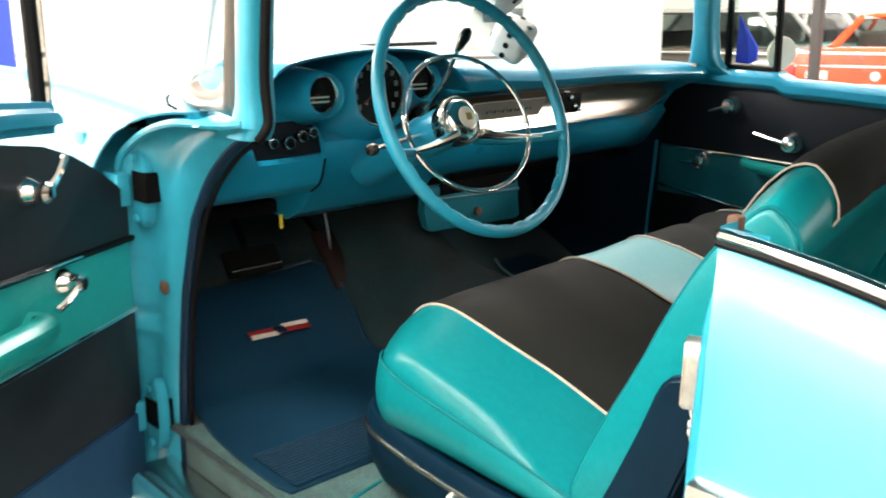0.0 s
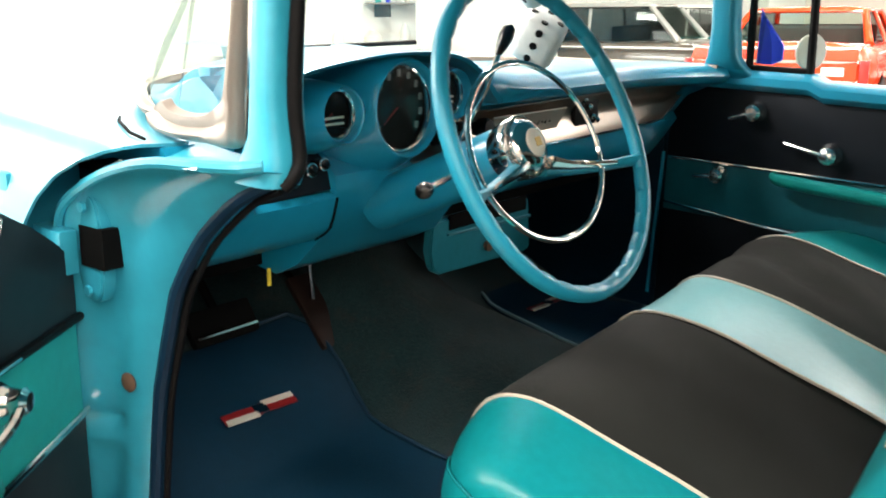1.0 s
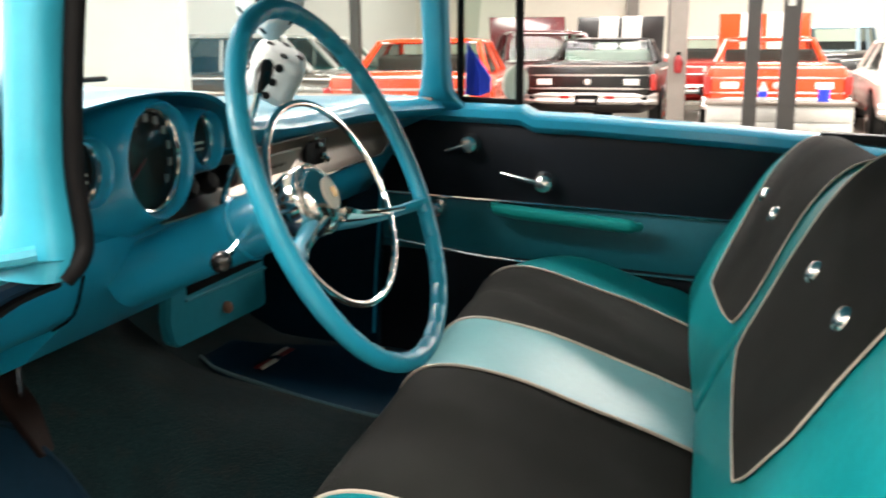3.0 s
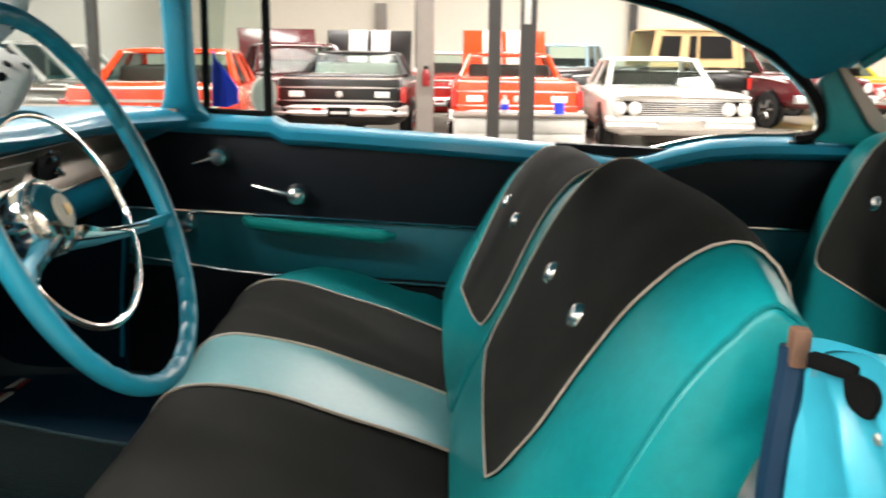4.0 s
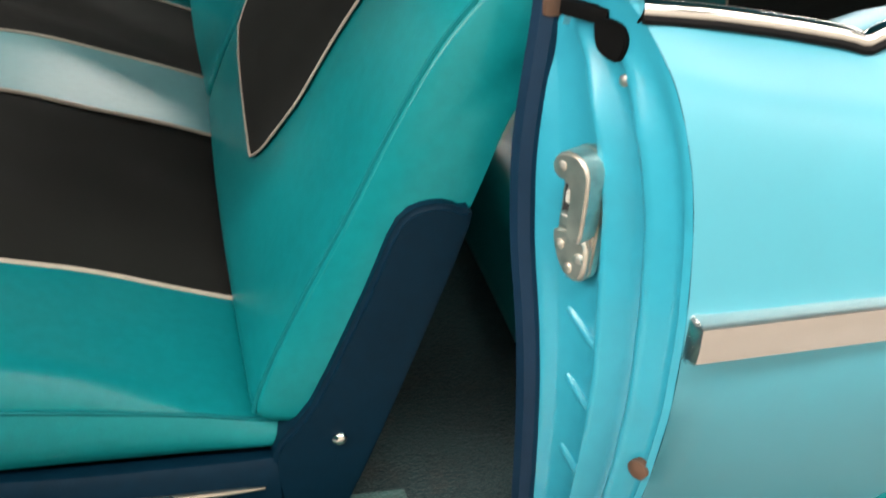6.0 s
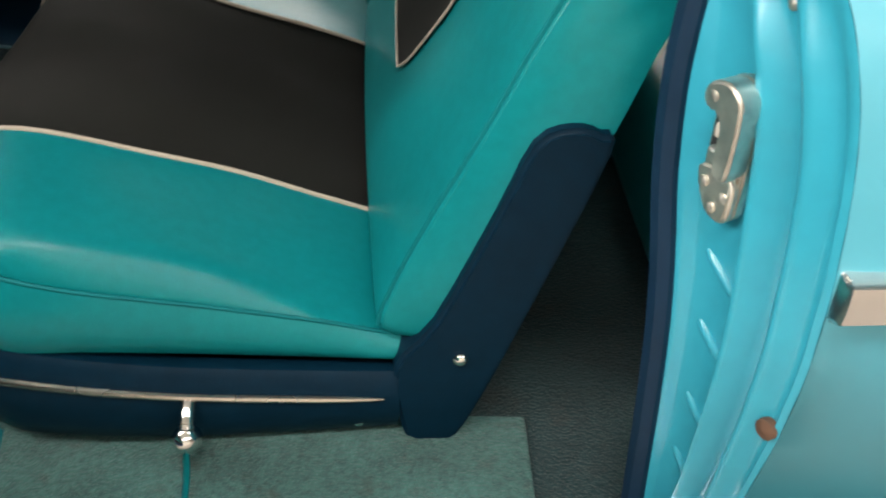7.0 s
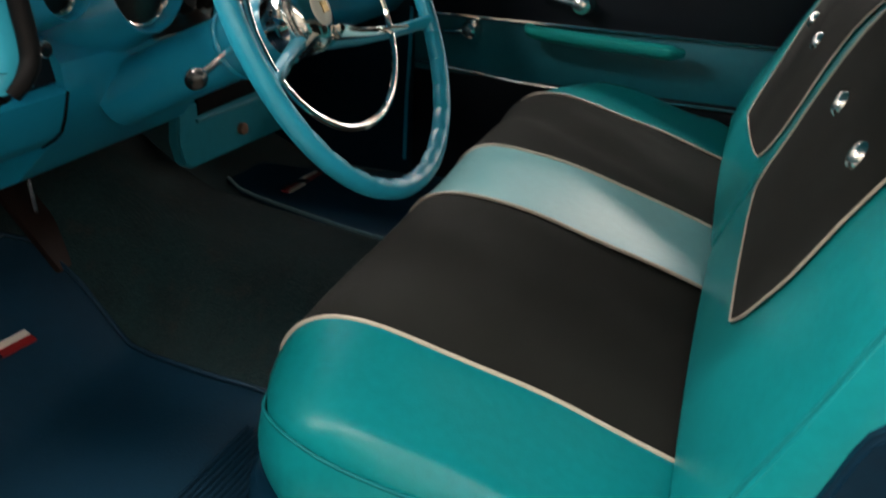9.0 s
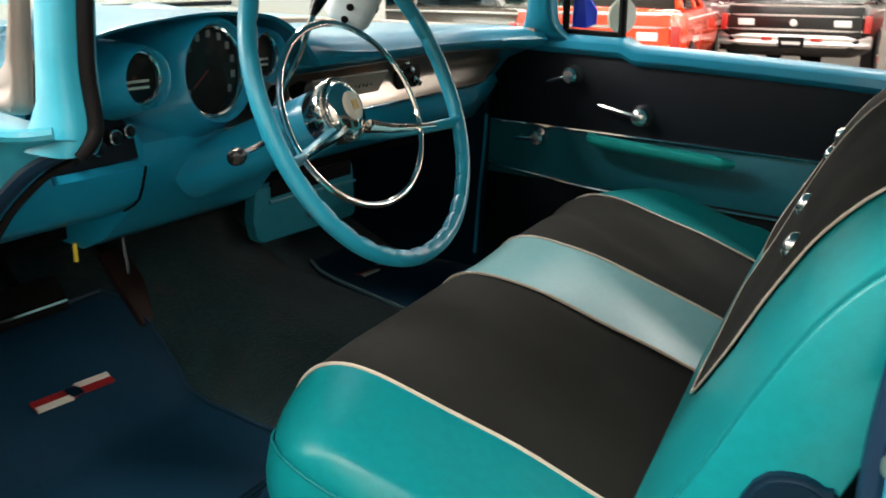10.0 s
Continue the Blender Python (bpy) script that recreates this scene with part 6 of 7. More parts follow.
M["tan"] = material("tan_hardtop", (0.55, 0.40, 0.20), 0.5, spread=0.06)
M["shade_glass"] = material("shaded_glass", (0.015, 0.015, 0.016), 0.08, coat=0.5, spread=0.1)
M["tyre"] = material("tyre_rubber", (0.015, 0.015, 0.015), 0.8, spread=0.2, scale=20)


def body_loop(x, w, zb, zt, crown=0.03):
    half = [(0.0, zb), (0.75 * w, zb), (0.93 * w, zb + 0.06), (0.99 * w, zb + 0.2), (w, lerp(zb, zt, 0.55)), (0.985 * w, zt - 0.16), (0.95 * w, zt - 0.06), (0.86 * w, zt - 0.012), (0.5 * w, zt + crown * 0.7), (0.0, zt + crown)]
    return [Vector((x, y, z)) for y, z in half] + [Vector((x, -y, z)) for y, z in reversed(half[1:-1])]


def vehicle(name, label, at, paint, length=5.0, width=1.9, belt=0.95, top=1.4, zb=0.28, cabin=(0.9, 0.35, -0.9, -1.5), roof_paint=None, wheel_r=0.34, bed=False,
            front="sedan", bonnet_up=None, nose_z=0.82, tail_z=0.9, boxy=0.0, hardtop=False, seat_mat="interior", group="parked vehicles"):
    """A parked vehicle; x is forward, its middle on the floor. cabin: foot and head of the windscreen, head and foot of the rear glass."""
    ob = thing(name, label, "car", (0, 0, 0), group, at=at)
    h, w = length / 2, width / 2
    wf, wh, rh, rf = cabin
    st = [(-h, w * 0.86, zb + 0.12, tail_z - 0.10), (-h + 0.05, w * 0.93, zb + 0.06, tail_z - 0.03), (-h + 0.2, w * 0.97, zb, tail_z), (-h * 0.5, w, zb, belt), (0, w, zb, belt), (wf - 0.1, w, zb, belt), (wf + 0.25, w, zb, lerp(belt, nose_z, 0.2)), (h - 0.4, w * 0.98, zb, nose_z + 0.02), (h - 0.12, w * 0.95, zb + 0.04, nose_z), (h - 0.03, w * 0.9, zb + 0.1, nose_z - 0.06), (h, w * 0.85, zb + 0.15, nose_z - 0.12)]
    body = part("body", loft([body_loop(x, ww, a, b) for x, ww, a, b in st]), paint, ob, "", 50)
    # cabin
    lo = belt + 0.01
    wb, wr = w * 0.9, w * lerp(0.70, 0.84, boxy)
    feet = {"wl": Vector((wf, wb * 0.86, lo)), "wr": Vector((wf, -wb * 0.86, lo)), "rl": Vector((rf, wb * 0.9, lo)), "rr": Vector((rf, -wb * 0.9, lo))}
    heads = {"wl": Vector((wh, wr * 0.92, top - 0.06)), "wr": Vector((wh, -wr * 0.92, top - 0.06)), "rl": Vector((rh, wr * 0.94, top - 0.06)), "rr": Vector((rh, -wr * 0.94, top - 0.06))}
    roof_mat = roof_paint or paint
    loops = []
    for z, grow in ((top - 0.075, 0.97), (top - 0.055, 1.02), (top - 0.02, 0.98), (top, 0.72), (top + 0.008, 0.3)):
        c = (wh + rh) / 2
        ring_pts = []
        for i in range(24):
            a = 2 * math.pi * i / 24
            cx, cy = math.copysign(abs(math.cos(a)) ** 0.35, math.cos(a)), math.copysign(abs(math.sin(a)) ** 0.35, math.sin(a))
            ring_pts.append(Vector((c + cx * (wh - rh) / 2 * grow * 1.04, cy * wr * grow, z)))
        loops.append(ring_pts)
    part("roof", loft(loops), roof_mat, ob, "", 50)
    for k in ("wl", "wr", "rl", "rr"):
        part("pillar", tube([feet[k], feet[k].lerp(heads[k], 0.6), heads[k]], [0.05, 0.04, 0.04], 8), roof_mat, ob)
    mid = (wh + rh) / 2
    for s in (1, -1):
        part("door_pillar", tube([Vector((mid, s * wb * 0.93, lo)), Vector((mid, s * wr * 0.95, top - 0.06))], 0.025, 6), roof_mat, ob)
        a, b = ("wl", "rl") if s > 0 else ("wr", "rr")
        if hardtop:
            part("hardtop_side", grid([[feet[a], feet[b]], [heads[a], heads[b]]]), roof_mat, ob, "solid hardtop side")
            out = Vector((0, s * 0.015, 0))
            for lo_t, hi_t in ((0.06, 0.3), (0.4, 0.9)):
                q = [feet[a].lerp(feet[b], t).lerp(heads[a].lerp(heads[b], t), u) + out for t, u in ((lo_t, 0.25), (hi_t, 0.25), (lo_t, 0.85), (hi_t, 0.85))]
                part("side_window", thick(grid([[q[0], q[1]], [q[2], q[3]]]), 0.01), "shade_glass", ob, "dark side glass")
        else:
            part("side_window", grid([[feet[a], feet[b]], [heads[a], heads[b]]]), "dark_glass", ob, "dark side glass")
        part("belt_trim", tube([Vector((-h * 0.75, s * w * 0.985, belt - 0.06)), Vector((wf + 0.3, s * w * 0.99, belt - 0.08)), Vector((h - 0.4, s * w * 0.975, nose_z - 0.1))], 0.014, 6), "trim_metal", ob)
    part("windscreen", grid([[feet["wl"], feet["wr"]], [heads["wl"], heads["wr"]]]), "glass", ob, "clear windscreen")
    part("rear_window", grid([[feet["rl"], feet["rr"]], [heads["rl"], heads["rr"]]]), "glass", ob, "clear rear glass")
    part("glass_trim", tube([feet["wl"], heads["wl"], heads["wr"], feet["wr"]], 0.014, 6, closed=True), "trim_metal", ob, "chrome windscreen trim")
    part("glass_trim", tube([feet["rl"], heads["rl"], heads["rr"], feet["rr"]], 0.014, 6, closed=True), "trim_metal", ob, "chrome rear glass trim")
    for sx in (lerp(wf, rf, 0.35), lerp(wf, rf, 0.75)):
        part("seat", box(sx - 0.1, sx + 0.08, -wb * 0.75, wb * 0.75, lo - 0.1, lo + 0.2, 0.05, 3), seat_mat, ob)
    # wheels
    axle_f, axle_r = h - 0.95, -h + 1.05
    for x in (axle_f, axle_r):
        for s in (1, -1):
            # Black disc on the body side draws the wheel arch's shade.
            part("arch_shade", lathe([(wheel_r * 1.16, -0.02), (wheel_r * 1.18, 0.006), (0.001, 0.008)], (x, s * w * 0.985, wheel_r), (0, s, 0), 24), "dark", ob, "dark disc in place of a shaded wheel arch")
            tyre = part("tyre", lathe([(wheel_r * 0.6, -0.2), (wheel_r * 0.96, -0.19), (wheel_r, -0.15), (wheel_r, -0.04), (wheel_r * 0.96, 0.0), (wheel_r * 0.62, 0.008)], (x, s * (w - 0.0), wheel_r), (0, s, 0), 28), "tyre", ob, "black tyre")
            part("rim", lathe([(wheel_r * 0.62, -0.02), (wheel_r * 0.62, 0.012), (wheel_r * 0.56, 0.012), (wheel_r * 0.5, -0.02), (wheel_r * 0.2, -0.012), (wheel_r * 0.16, 0.012), (0.001, 0.016)], (x, s * w, wheel_r), (0, s, 0), 24), "chrome", tyre, "chrome rim")
            for k in range(5):
                a = 2 * math.pi * k / 5
                part("spoke", tube([Vector((x + wheel_r * 0.14 * math.cos(a), s * (w + 0.006), wheel_r + wheel_r * 0.14 * math.sin(a))), Vector((x + wheel_r * 0.54 * math.cos(a), s * (w + 0.004), wheel_r + wheel_r * 0.54 * math.sin(a)))], 0.02, 6), "chrome", tyre)
    # bumpers
    def bumper(x, z, sign, deep=0.16):
        loops = []
        for y in np.linspace(-1, 1, 15):
            bx = x - sign * 0.10 * abs(y) ** 3
            loops.append([Vector((bx + sign * dx, y * w * 0.985, z + dz)) for dx, dz in ((-0.06, -deep / 2), (0.03, -deep / 2), (0.06, -deep * 0.25), (0.045, 0.0), (0.06, deep * 0.25), (0.03, deep / 2), (-0.06, deep / 2))])
        return loft(loops)
    part("front_bumper", bumper(h, zb + 0.2, 1), "trim_metal", ob, "chrome front bumper")
    part("rear_bumper", bumper(-h, zb + 0.22, -1), "trim_metal", ob, "chrome rear bumper")
    fx = h + 0.005
    if front == "quad":
        # Solid black block behind the bars, for the shade of the grille's depth.
        part("grille", box(fx - 0.06, fx + 0.012, -w * 0.86, w * 0.86, nose_z - 0.30, nose_z - 0.10, 0.02), "dark", ob, "dark block in place of a shaded grille opening")
        for k in range(7):
            part("grille_bar", box(fx, fx + 0.025, -w * 0.55, w * 0.55, nose_z - 0.285 + 0.028 * k, nose_z - 0.275 + 0.028 * k, 0.003, 1), "trim_metal", ob)
        part("grille_badge", prism([(0, -0.24, 0.0), (0, -0.06, 0.035), (0, 0.0, 0.07), (0, 0.06, 0.035), (0, 0.24, 0.0), (0, 0.0, -0.04)], (fx + 0.01, 0, nose_z - 0.21), (0.03, 0, 0), 0.004), "chrome", ob, "chrome winged badge")
        for y in (-0.78, -0.59, 0.59, 0.78):
            lamp = part("headlamp", lathe([(0.085, -0.02), (0.088, 0.012), (0.078, 0.02), (0.04, 0.032), (0.001, 0.036)], (fx + 0.01, y * w / 0.95, nose_z - 0.2), (1, 0, 0), 20), "lamp_glass", ob, "round glass headlamp")
            part("bezel", ring((fx + 0.02, y * w / 0.95, nose_z - 0.2), (1, 0, 0), 0.086, 0.012, 24, 6), "chrome", lamp)
        part("bonnet_lip", tube([Vector((h - 0.02, -w * 0.9, nose_z - 0.06)), Vector((h + 0.02, 0, nose_z - 0.05)), Vector((h - 0.02, w * 0.9, nose_z - 0.06))], 0.022, 8), "chrome", ob, "chrome bonnet lip")
        part("plate", box(fx + 0.05, fx + 0.075, -0.32, 0.32, zb + 0.12, zb + 0.27, 0.006), "bright", ob, "plain pale plate")
    else:
        part("grille", box(fx - 0.06, fx + 0.014, -w * 0.6, w * 0.6, nose_z - 0.34, nose_z - 0.12, 0.02), "dark" if front == "sedan" else "chrome", ob, "grille")
        for y in (-0.76, 0.76):
            part("headlamp", lathe([(0.1, -0.02), (0.1, 0.012), (0.06, 0.03), (0.001, 0.036)], (fx - 0.01, y * w, nose_z - 0.2), (1, 0, 0), 20), "lamp_glass", ob, "glass headlamp")
    bx = -h - 0.005
    part("tail_panel", box(bx - 0.006, bx + 0.12, -w * 0.86, w * 0.86, tail_z - 0.42, tail_z - 0.03, 0.012), paint, ob, "flat tail panel")
    for z in (tail_z - 0.04, tail_z - 0.17, tail_z - 0.36):
        part("tail_trim", tube([Vector((bx + 0.01, -w * 0.87, z)), Vector((bx - 0.014, 0, z)), Vector((bx + 0.01, w * 0.87, z))], 0.016, 6), "trim_metal", ob, "chrome tail trim")
    part("tail_badge", lathe([(0.05, 0), (0.045, 0.012), (0.001, 0.016)], (bx - 0.006, 0, tail_z - 0.265), (-1, 0, 0), 12), "trim_metal", ob, "round chrome badge")
    for s in (1, -1):
        part("tail_lamp", box(bx - 0.012, bx + 0.06, s * w * 0.92 - 0.05, s * w * 0.92 + 0.04, tail_z - 0.38, tail_z - 0.15, 0.015), "tail_red", ob, "red tail lamp")
        part("reverse_lamp", box(bx - 0.016, bx + 0.03, s * w * 0.62 - 0.11, s * w * 0.62 + 0.11, tail_z - 0.31, tail_z - 0.22, 0.01), "lamp_glass", ob, "clear lamp")
        part("bumper_lamp", box(-h - 0.075, -h - 0.04, s * w * 0.32 - 0.07, s * w * 0.32 + 0.07, zb + 0.22, zb + 0.26, 0.006), "tail_red", ob, "small red lamp")
    part("plate", box(-h - 0.08, -h - 0.04, -0.17, 0.17, zb + 0.12, zb + 0.27, 0.006), "rubber", ob, "dark plate")
    part("plate_bar", box(-h - 0.086, -h - 0.075, -0.12, 0.12, zb + 0.17, zb + 0.21, 0.003), "plate", ob)
    if bed:
        part("bed_cover", box(-h + 0.12, rf - 0.02, -w * 0.82, w * 0.82, belt + 0.0, belt + 0.045, 0.015), bed, ob, "flat bed cover")
    if bonnet_up:
        up_paint, stripe = bonnet_up
        plate_m = Matrix.Translation((wf + 0.35, 0, belt + 0.02)) @ pose(0, 0, 0, 0, -68, 0)
        b = box(0.0, 0.82, -w * 0.78, w * 0.78, -0.02, 0.02, 0.012)
        b.transform(plate_m)
        lid = part("raised_bonnet", b, up_paint, ob, "raised bonnet")
        if stripe:
            for s in (1, -1):
                b = box(0.0, 0.825, s * 0.21 - 0.17, s * 0.21 + 0.17, -0.032, 0.028, 0.02)
                b.transform(plate_m)
                part("bonnet_stripe", b, stripe, lid, "white stripe")
    return ob


M["interior"] = material("dark_car_interior", (0.02, 0.018, 0.016), 0.7, spread=0.2)
WHITE, BLACK = car_paint("white", (0.78, 0.76, 0.72)), car_paint("black", (0.003, 0.003, 0.0035), 0.3, 0.25)
ORANGE, CRIMSON, MAROON = car_paint("orange_red", (0.80, 0.055, 0.008)), car_paint("red", (0.55, 0.02, 0.015)), car_paint("maroon", (0.11, 0.012, 0.016))
PALE_BLUE, SILVER, BROWN = car_paint("pale_blue", (0.33, 0.47, 0.55)), car_paint("silver", (0.34, 0.34, 0.33), 0.35), car_paint("brown", (0.11, 0.09, 0.075))
STRIPE = car_paint("stripe_white", (0.8, 0.78, 0.74), 0.4)


def on_floor(x, y, heading):
    return pose(x, y, GROUND, 0, 0, heading)


vehicle("parked_sedan", "white 1960s sedan with quad headlamps and chrome grille", on_floor(3.02, 14.0, -91), WHITE, 5.2, 2.0, 0.93, 1.38, 0.3, (0.85, 0.2, -1.0, -1.5), nose_z=0.9, tail_z=0.86, front="quad")
# Seats painted pale in place of the brightness seen through the rear glass.
vehicle("parked_pickup", "black coupe pickup with raised white-striped bonnet", on_floor(-1.76, 14.9, 90), BLACK, 5.0, 2.02, 1.02, 1.42, 0.34, (0.95, 0.45, -0.35, -0.7), nose_z=0.95, tail_z=1.06, bed=BLACK, bonnet_up=(BLACK, STRIPE), seat_mat="plate")
vehicle("parked_pickup", "bright red coupe pickup with raised white-striped bonnet", on_floor(0.74, 14.1, 91), ORANGE, 5.0, 1.86, 1.02, 1.42, 0.34, (0.95, 0.45, -0.3, -0.6), nose_z=0.95, tail_z=1.06, bed=ORANGE, bonnet_up=(ORANGE, STRIPE))
vehicle("parked_wagon", "orange-red coupe with chrome rear bumper", on_floor(-3.5, 10.85, 98), ORANGE, 5.0, 1.9, 1.0, 1.42, 0.34, (0.9, 0.4, -0.9, -1.45), nose_z=0.92, tail_z=1.04)
vehicle("parked_sedan", "maroon sedan with raised bonnet", on_floor(-3.1, 15.6, 110), MAROON, 5.0, 1.9, 1.05, 1.55, 0.34, (0.9, 0.4, -0.9, -1.4), nose_z=0.95, tail_z=1.02, bonnet_up=(MAROON, None))
vehicle("parked_sedan", "dull brown and grey sedan beyond the windscreen", on_floor(-6.2, 11.0, 10), BROWN, 4.9, 1.9, 0.98, 1.5, 0.3, (0.9, 0.5, -1.2, -1.6), roof_paint=SILVER, nose_z=0.9, tail_z=0.95, boxy=0.6)
vehicle("parked_coupe", "crimson coupe with white roof behind a grey post", on_floor(-0.35, 18.6, 95), CRIMSON, 4.9, 1.85, 1.0, 1.45, 0.3, (0.8, 0.3, -0.7, -1.2), roof_paint=WHITE, nose_z=0.9, tail_z=0.95)
vehicle("parked_truck", "pale blue old pickup truck near the far wall", on_floor(2.3, 22.2, 60), PALE_BLUE, 5.2, 1.95, 1.12, 1.68, 0.4, (1.0, 0.75, -0.1, -0.15), nose_z=1.05, tail_z=1.05, boxy=0.7)
vehicle("parked_suv", "dark off-roader with tan hardtop", on_floor(3.5, 18.0, 190), BLACK, 4.0, 1.85, 1.18, 1.95, 0.45, (0.0, -0.1, -1.75, -1.85), roof_paint=M["tan"], hardtop=True, nose_z=1.1, tail_z=1.15, boxy=1.0, wheel_r=0.4)
vehicle("parked_suv", "maroon sport utility with pale headlamps", on_floor(6.5, 19.5, -70), MAROON, 4.6, 1.85, 1.08, 1.66, 0.4, (0.9, 0.3, -1.7, -2.0), nose_z=1.02, tail_z=1.05, boxy=0.7, wheel_r=0.37)
vehicle("parked_truck", "red pickup truck with chrome grille and wheels", on_floor(11.1, 20.9, 199), CRIMSON, 5.0, 1.9, 0.84, 1.26, 0.3, (0.55, 0.2, -0.75, -0.85), nose_z=0.82, tail_z=0.84, boxy=0.6, front="chrome", wheel_r=0.36, bed=M["rubber"])
vehicle("parked_coupe", "silver-white fastback coupe parked in the hall", on_floor(11.75, 16.1, 118), SILVER, 4.8, 1.85, 0.84, 1.18, 0.28, (0.8, 0.1, -0.6, -1.9), nose_z=0.76, tail_z=0.88)
vehicle("parked_coupe", "yellow and red old car near the wall", on_floor(9.0, 23.4, 200), M["yellow"], 4.6, 1.8, 0.95, 1.4, 0.3, (0.6, 0.2, -0.8, -1.2), nose_z=0.9, tail_z=0.9, bonnet_up=(CRIMSON, None))
vehicle("parked_coupe", "dark old coupe parked near the far wall", on_floor(14.5, 23.2, 185), BLACK, 4.8, 1.85, 0.95, 1.45, 0.3, (0.7, 0.2, -0.8, -1.4), nose_z=0.9, tail_z=0.9)
vehicle("parked_sedan", "teal old sedan seen through the windscreen", on_floor(-7.0, 15.5, 15), car_paint("teal", (0.03, 0.2, 0.2)), 4.8, 1.85, 0.95, 1.5, 0.3, (0.7, 0.3, -0.9, -1.4), nose_z=0.9, tail_z=0.9, roof_paint=WHITE)

# ---- posts, cart and hall fittings ----
def steel_post(x, y, wx, wy, top, mat, label):
    ob = thing("lift_post", label, "post", (x, y, GROUND), "steel posts", at=Matrix())
    part("column", join(box(x - wx / 2, x + wx / 2, y - wy / 2, y - wy / 2 + 0.02, GROUND, top, 0.004), box(x - wx / 2, x - wx / 2 + 0.02, y - wy / 2 + 0.02, y + wy / 2, GROUND, top, 0.004), box(x + wx / 2 - 0.02, x + wx / 2, y - wy / 2 + 0.02, y + wy / 2, GROUND, top, 0.004)), mat, ob)
    part("foot_plate", box(x - wx, x + wx, y - wy, y + wy, GROUND, GROUND + 0.03, 0.006), mat, ob)
    return ob


steel_post(0.41, 9.0, 0.14, 0.16, 3.6, "post", "dark steel lift post")
p = steel_post(0.77, 9.0, 0.17, 0.16, 3.6, "post", "dark steel lift post with a paper notice")
part("notice", box(0.72, 0.79, 8.9, 8.914, 1.62, 1.9, 0.002), "plate", p, "white paper notice")
p = steel_post(-0.49, 12.0, 0.24, 0.2, 5.2, "grey_post", "grey steel building post")
steel_post(-3.15, 7.0, 0.085, 0.09, 5.2, "post", "slim dark steel post near the windscreen")
steel_post(-4.89, 0.39, 0.3, 0.22, 3.4, "blue", "bright blue painted lift post beyond the open door")
steel_post(-0.9, 17.5, 0.16, 0.16, 5.2, "post", "dark steel building post")
steel_post(9.6, 25.6, 0.2, 0.2, 5.2, "post", "dark steel building post")
steel_post(4.6, 25.6, 0.2, 0.2, 5.2, "post", "dark steel building post")
ext = thing("fire_extinguisher", "red fire extinguisher hung on the grey post", "extinguisher", (-0.47, 11.82, 0.86), at=Matrix())
part("tank", lathe([(0.03, 0), (0.05, 0.012), (0.055, 0.04), (0.055, 0.17), (0.045, 0.21), (0.02, 0.235), (0.016, 0.25)], (-0.47, 11.82, 0.86), (0, 0, 1), 20), "red", ext, "red tank")
part("valve", box(-0.50, -0.44, 11.79, 11.85, 1.105, 1.14, 0.008), "dark", ext)
part("bracket", box(-0.53, -0.41, 11.86, 11.9, 0.95, 1.0, 0.004), "dark", ext)
cart = thing("tool_cart", "low white tool cart with papers and bottles on it", "cart", (0.72, 9.6, GROUND), at=Matrix())
M["cart_white"] = material("scuffed_white_enamel", (0.55, 0.54, 0.51), 0.45, spread=0.15, scale=5, dirt=0.2)
part("cabinet", box(-0.03, 1.47, 9.4, 9.9, GROUND + 0.12, 0.6, 0.02), "cart_white", cart, "white painted cabinet")
for k in range(3):
    part("drawer", box(0.0, 1.44, 9.38, 9.41, 0.1 + 0.165 * k, 0.25 + 0.165 * k, 0.012), "cart_white", cart, "white drawer")
part("top_edge", box(-0.05, 1.49, 9.37, 9.92, 0.6, 0.64, 0.015), "satin", cart, "bright metal rim")
for x in (0.1, 1.34):
    part("caster", lathe([(0.06, -0.02), (0.06, 0.02)], (x, 9.5, GROUND + 0.06), (0, 1, 0), 16), "rubber", cart)
bottle = thing("spray_bottle", "white plastic spray bottle with blue label", "bottle", (0.55, 9.33, 0.64), at=Matrix())
part("bottle", lathe([(0.04, 0), (0.045, 0.02), (0.045, 0.14), (0.02, 0.18), (0.018, 0.21)], (0.55, 9.45, 0.64), (0, 0, 1), 18), "plate", bottle)
part("label", lathe([(0.0465, 0.05), (0.0465, 0.11)], (0.55, 9.45, 0.64), (0, 0, 1), 18, False), "blue", bottle, "blue label")
solid("shop_papers", box(0.5, 1.05, 9.5, 9.75, 0.641, 0.66, 0.004), "plate", "loose white papers and rags on the tool cart", "papers", at=Matrix())
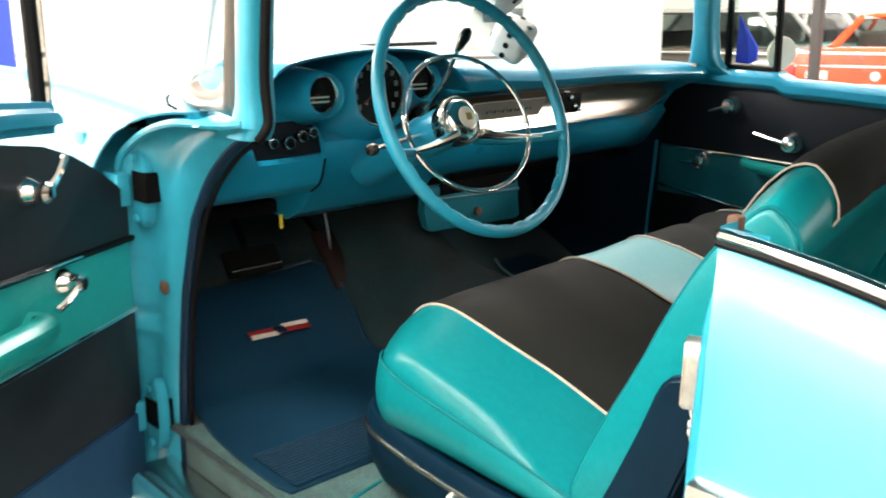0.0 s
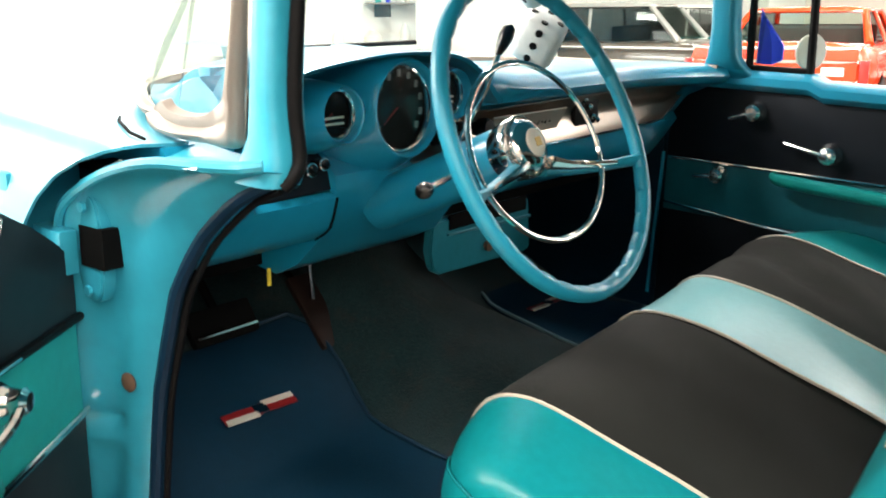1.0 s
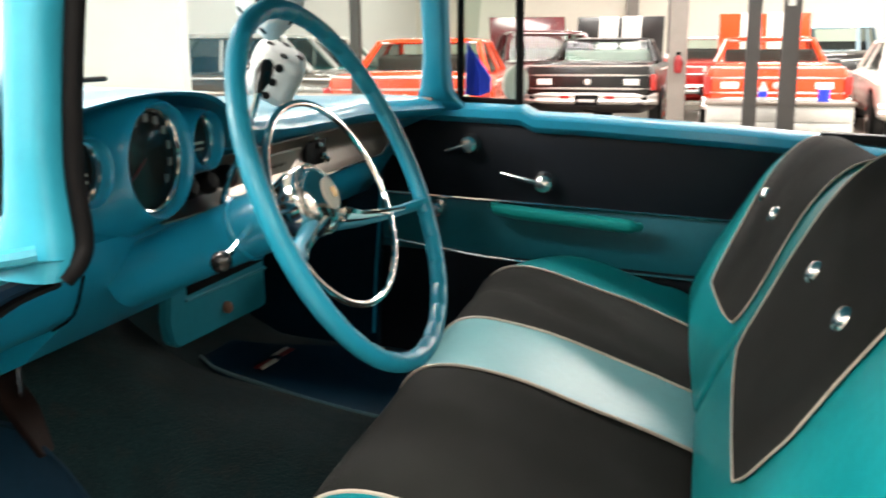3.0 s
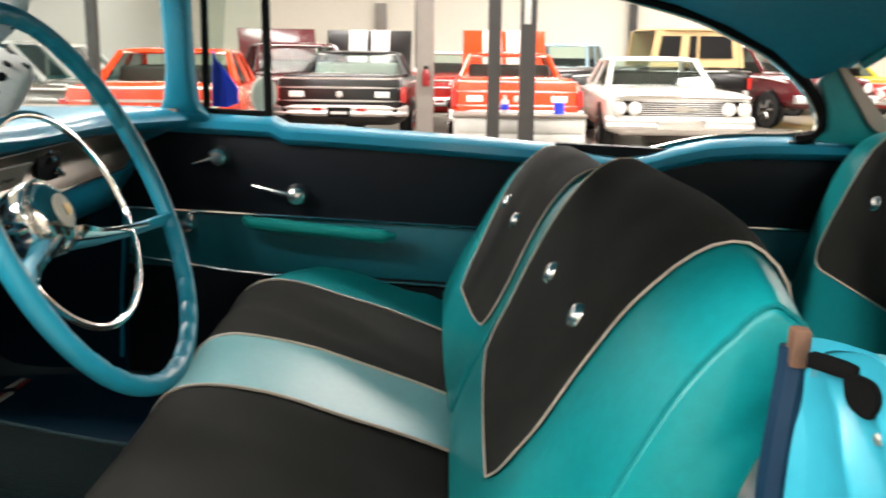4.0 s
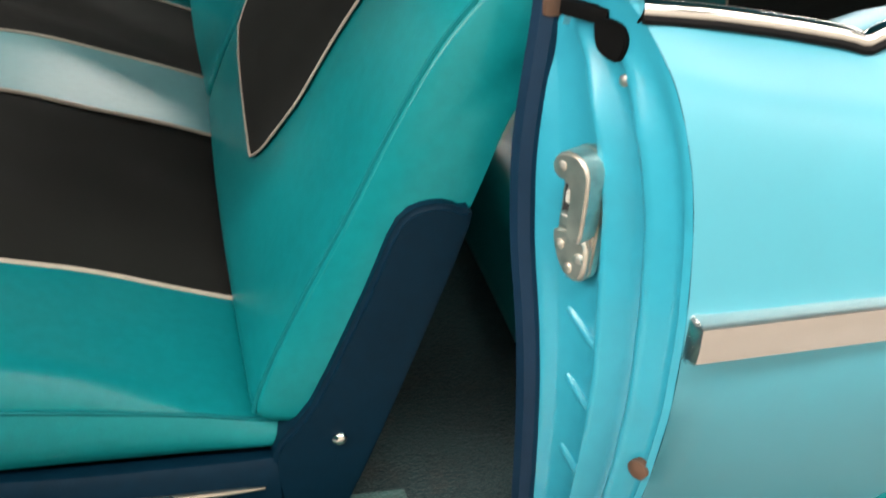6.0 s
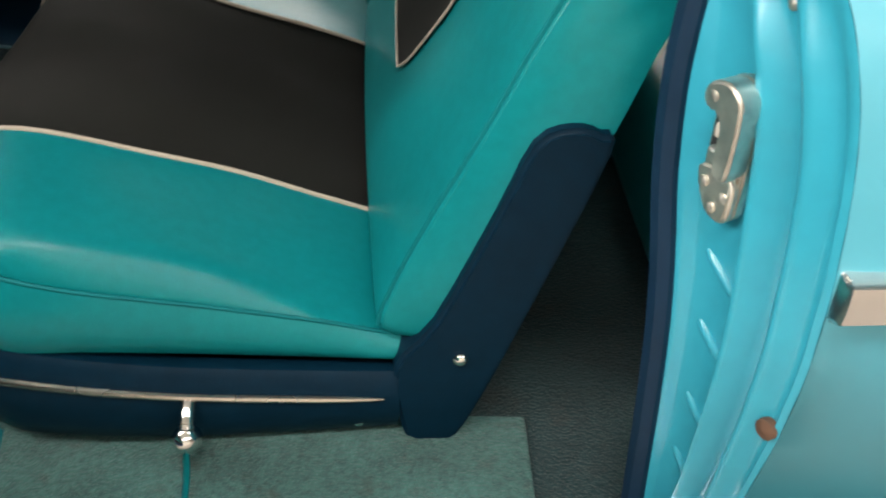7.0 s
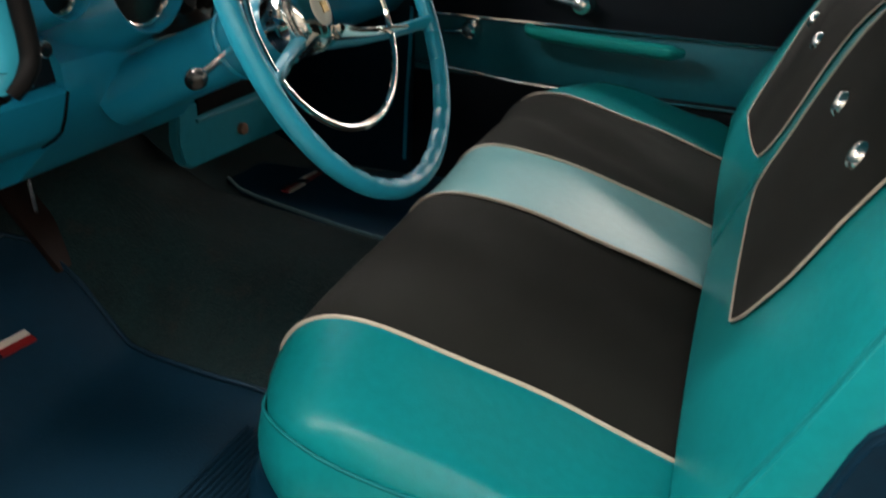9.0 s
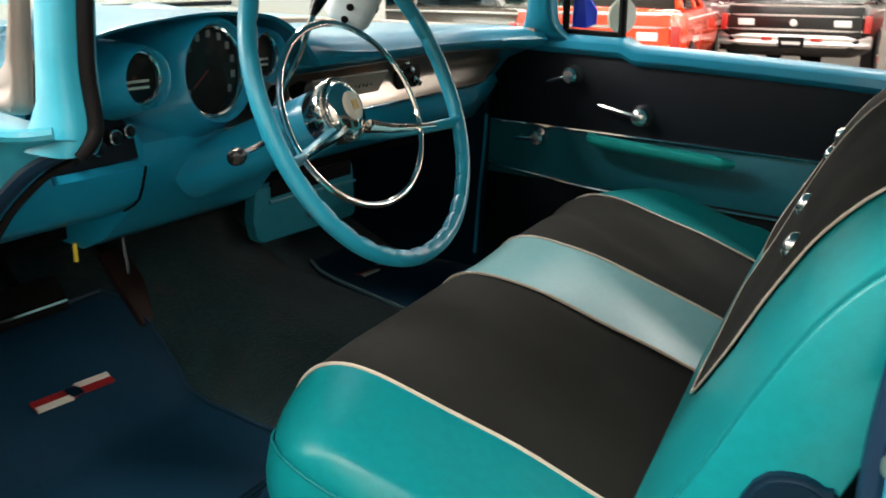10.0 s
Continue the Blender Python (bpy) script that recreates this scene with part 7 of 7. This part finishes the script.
solid("paint_tin", lathe([(0.06, 0), (0.06, 0.12), (0.055, 0.125)], (1.18, 9.6, 0.641), (0, 0, 1), 18), "blue", "small blue tin on the tool cart", "tin", at=Matrix())
solid("wall_box", box(-2.62, -2.3, 25.6, 25.8, 1.9, 2.7, 0.02), "grey_post", "grey electric box on the far wall", "electric box", at=Matrix())

# ---- beyond the windscreen ----
solid("partition_wall", box(-8.2, -6.0, 8.6, 8.75, GROUND, 5.2, 0.0), "white_wall", "white partition wall beyond the windscreen", "wall", kind="structure", at=Matrix())
desk = thing("work_bench", "white work bench with bottles beside the wall", "bench", (-8.3, 8.0, GROUND), at=Matrix())
part("bench_top", box(-8.75, -8.1, 5.6, 10.9, 0.82, 0.87, 0.01), "white_wall", desk, "white bench top")
part("bench_panel", box(-8.7, -8.2, 5.7, 10.8, GROUND, 0.82, 0.01), "grey_post", desk, "grey bench front")
shelf = thing("wall_shelf", "glass wall shelf with small bottles", "shelf", (-8.6, 9.4, 1.5), at=Matrix())
part("board", box(-8.79, -8.45, 8.2, 10.8, 1.42, 1.445, 0.004), "grey_post", shelf)
part("bracket", box(-8.79, -8.5, 8.4, 8.43, 1.25, 1.42, 0.004), "post", shelf)
random.seed(5)
for k in range(12):
    y = 8.3 + 0.2 * k
    r = random.uniform(0.03, 0.05)
    hgt = random.uniform(0.1, 0.24)
    solid("shelf_bottle", lathe([(r, 0), (r, hgt * 0.7), (r * 0.4, hgt * 0.85), (r * 0.4, hgt)], (-8.62, y, 1.445), (0, 0, 1), 12), random.choice(["plate", "blue", "yellow", "ivory", "arm"]), "small plastic bottle on the wall shelf", "bottle", "shelf bottles", at=Matrix())
for k in range(7):
    y = 6.0 + 0.65 * k
    r = random.uniform(0.06, 0.12)
    hgt = random.uniform(0.15, 0.4)
    solid("bench_jug", lathe([(r, 0), (r * 1.02, hgt * 0.6), (r * 0.5, hgt * 0.85), (r * 0.35, hgt)], (-8.4, y, 0.87), (0, 0, 1), 14), random.choice(["plate", "plate", "ivory", "white_wall"]), "plastic jug standing on the work bench", "jug", "bench jugs", at=Matrix())
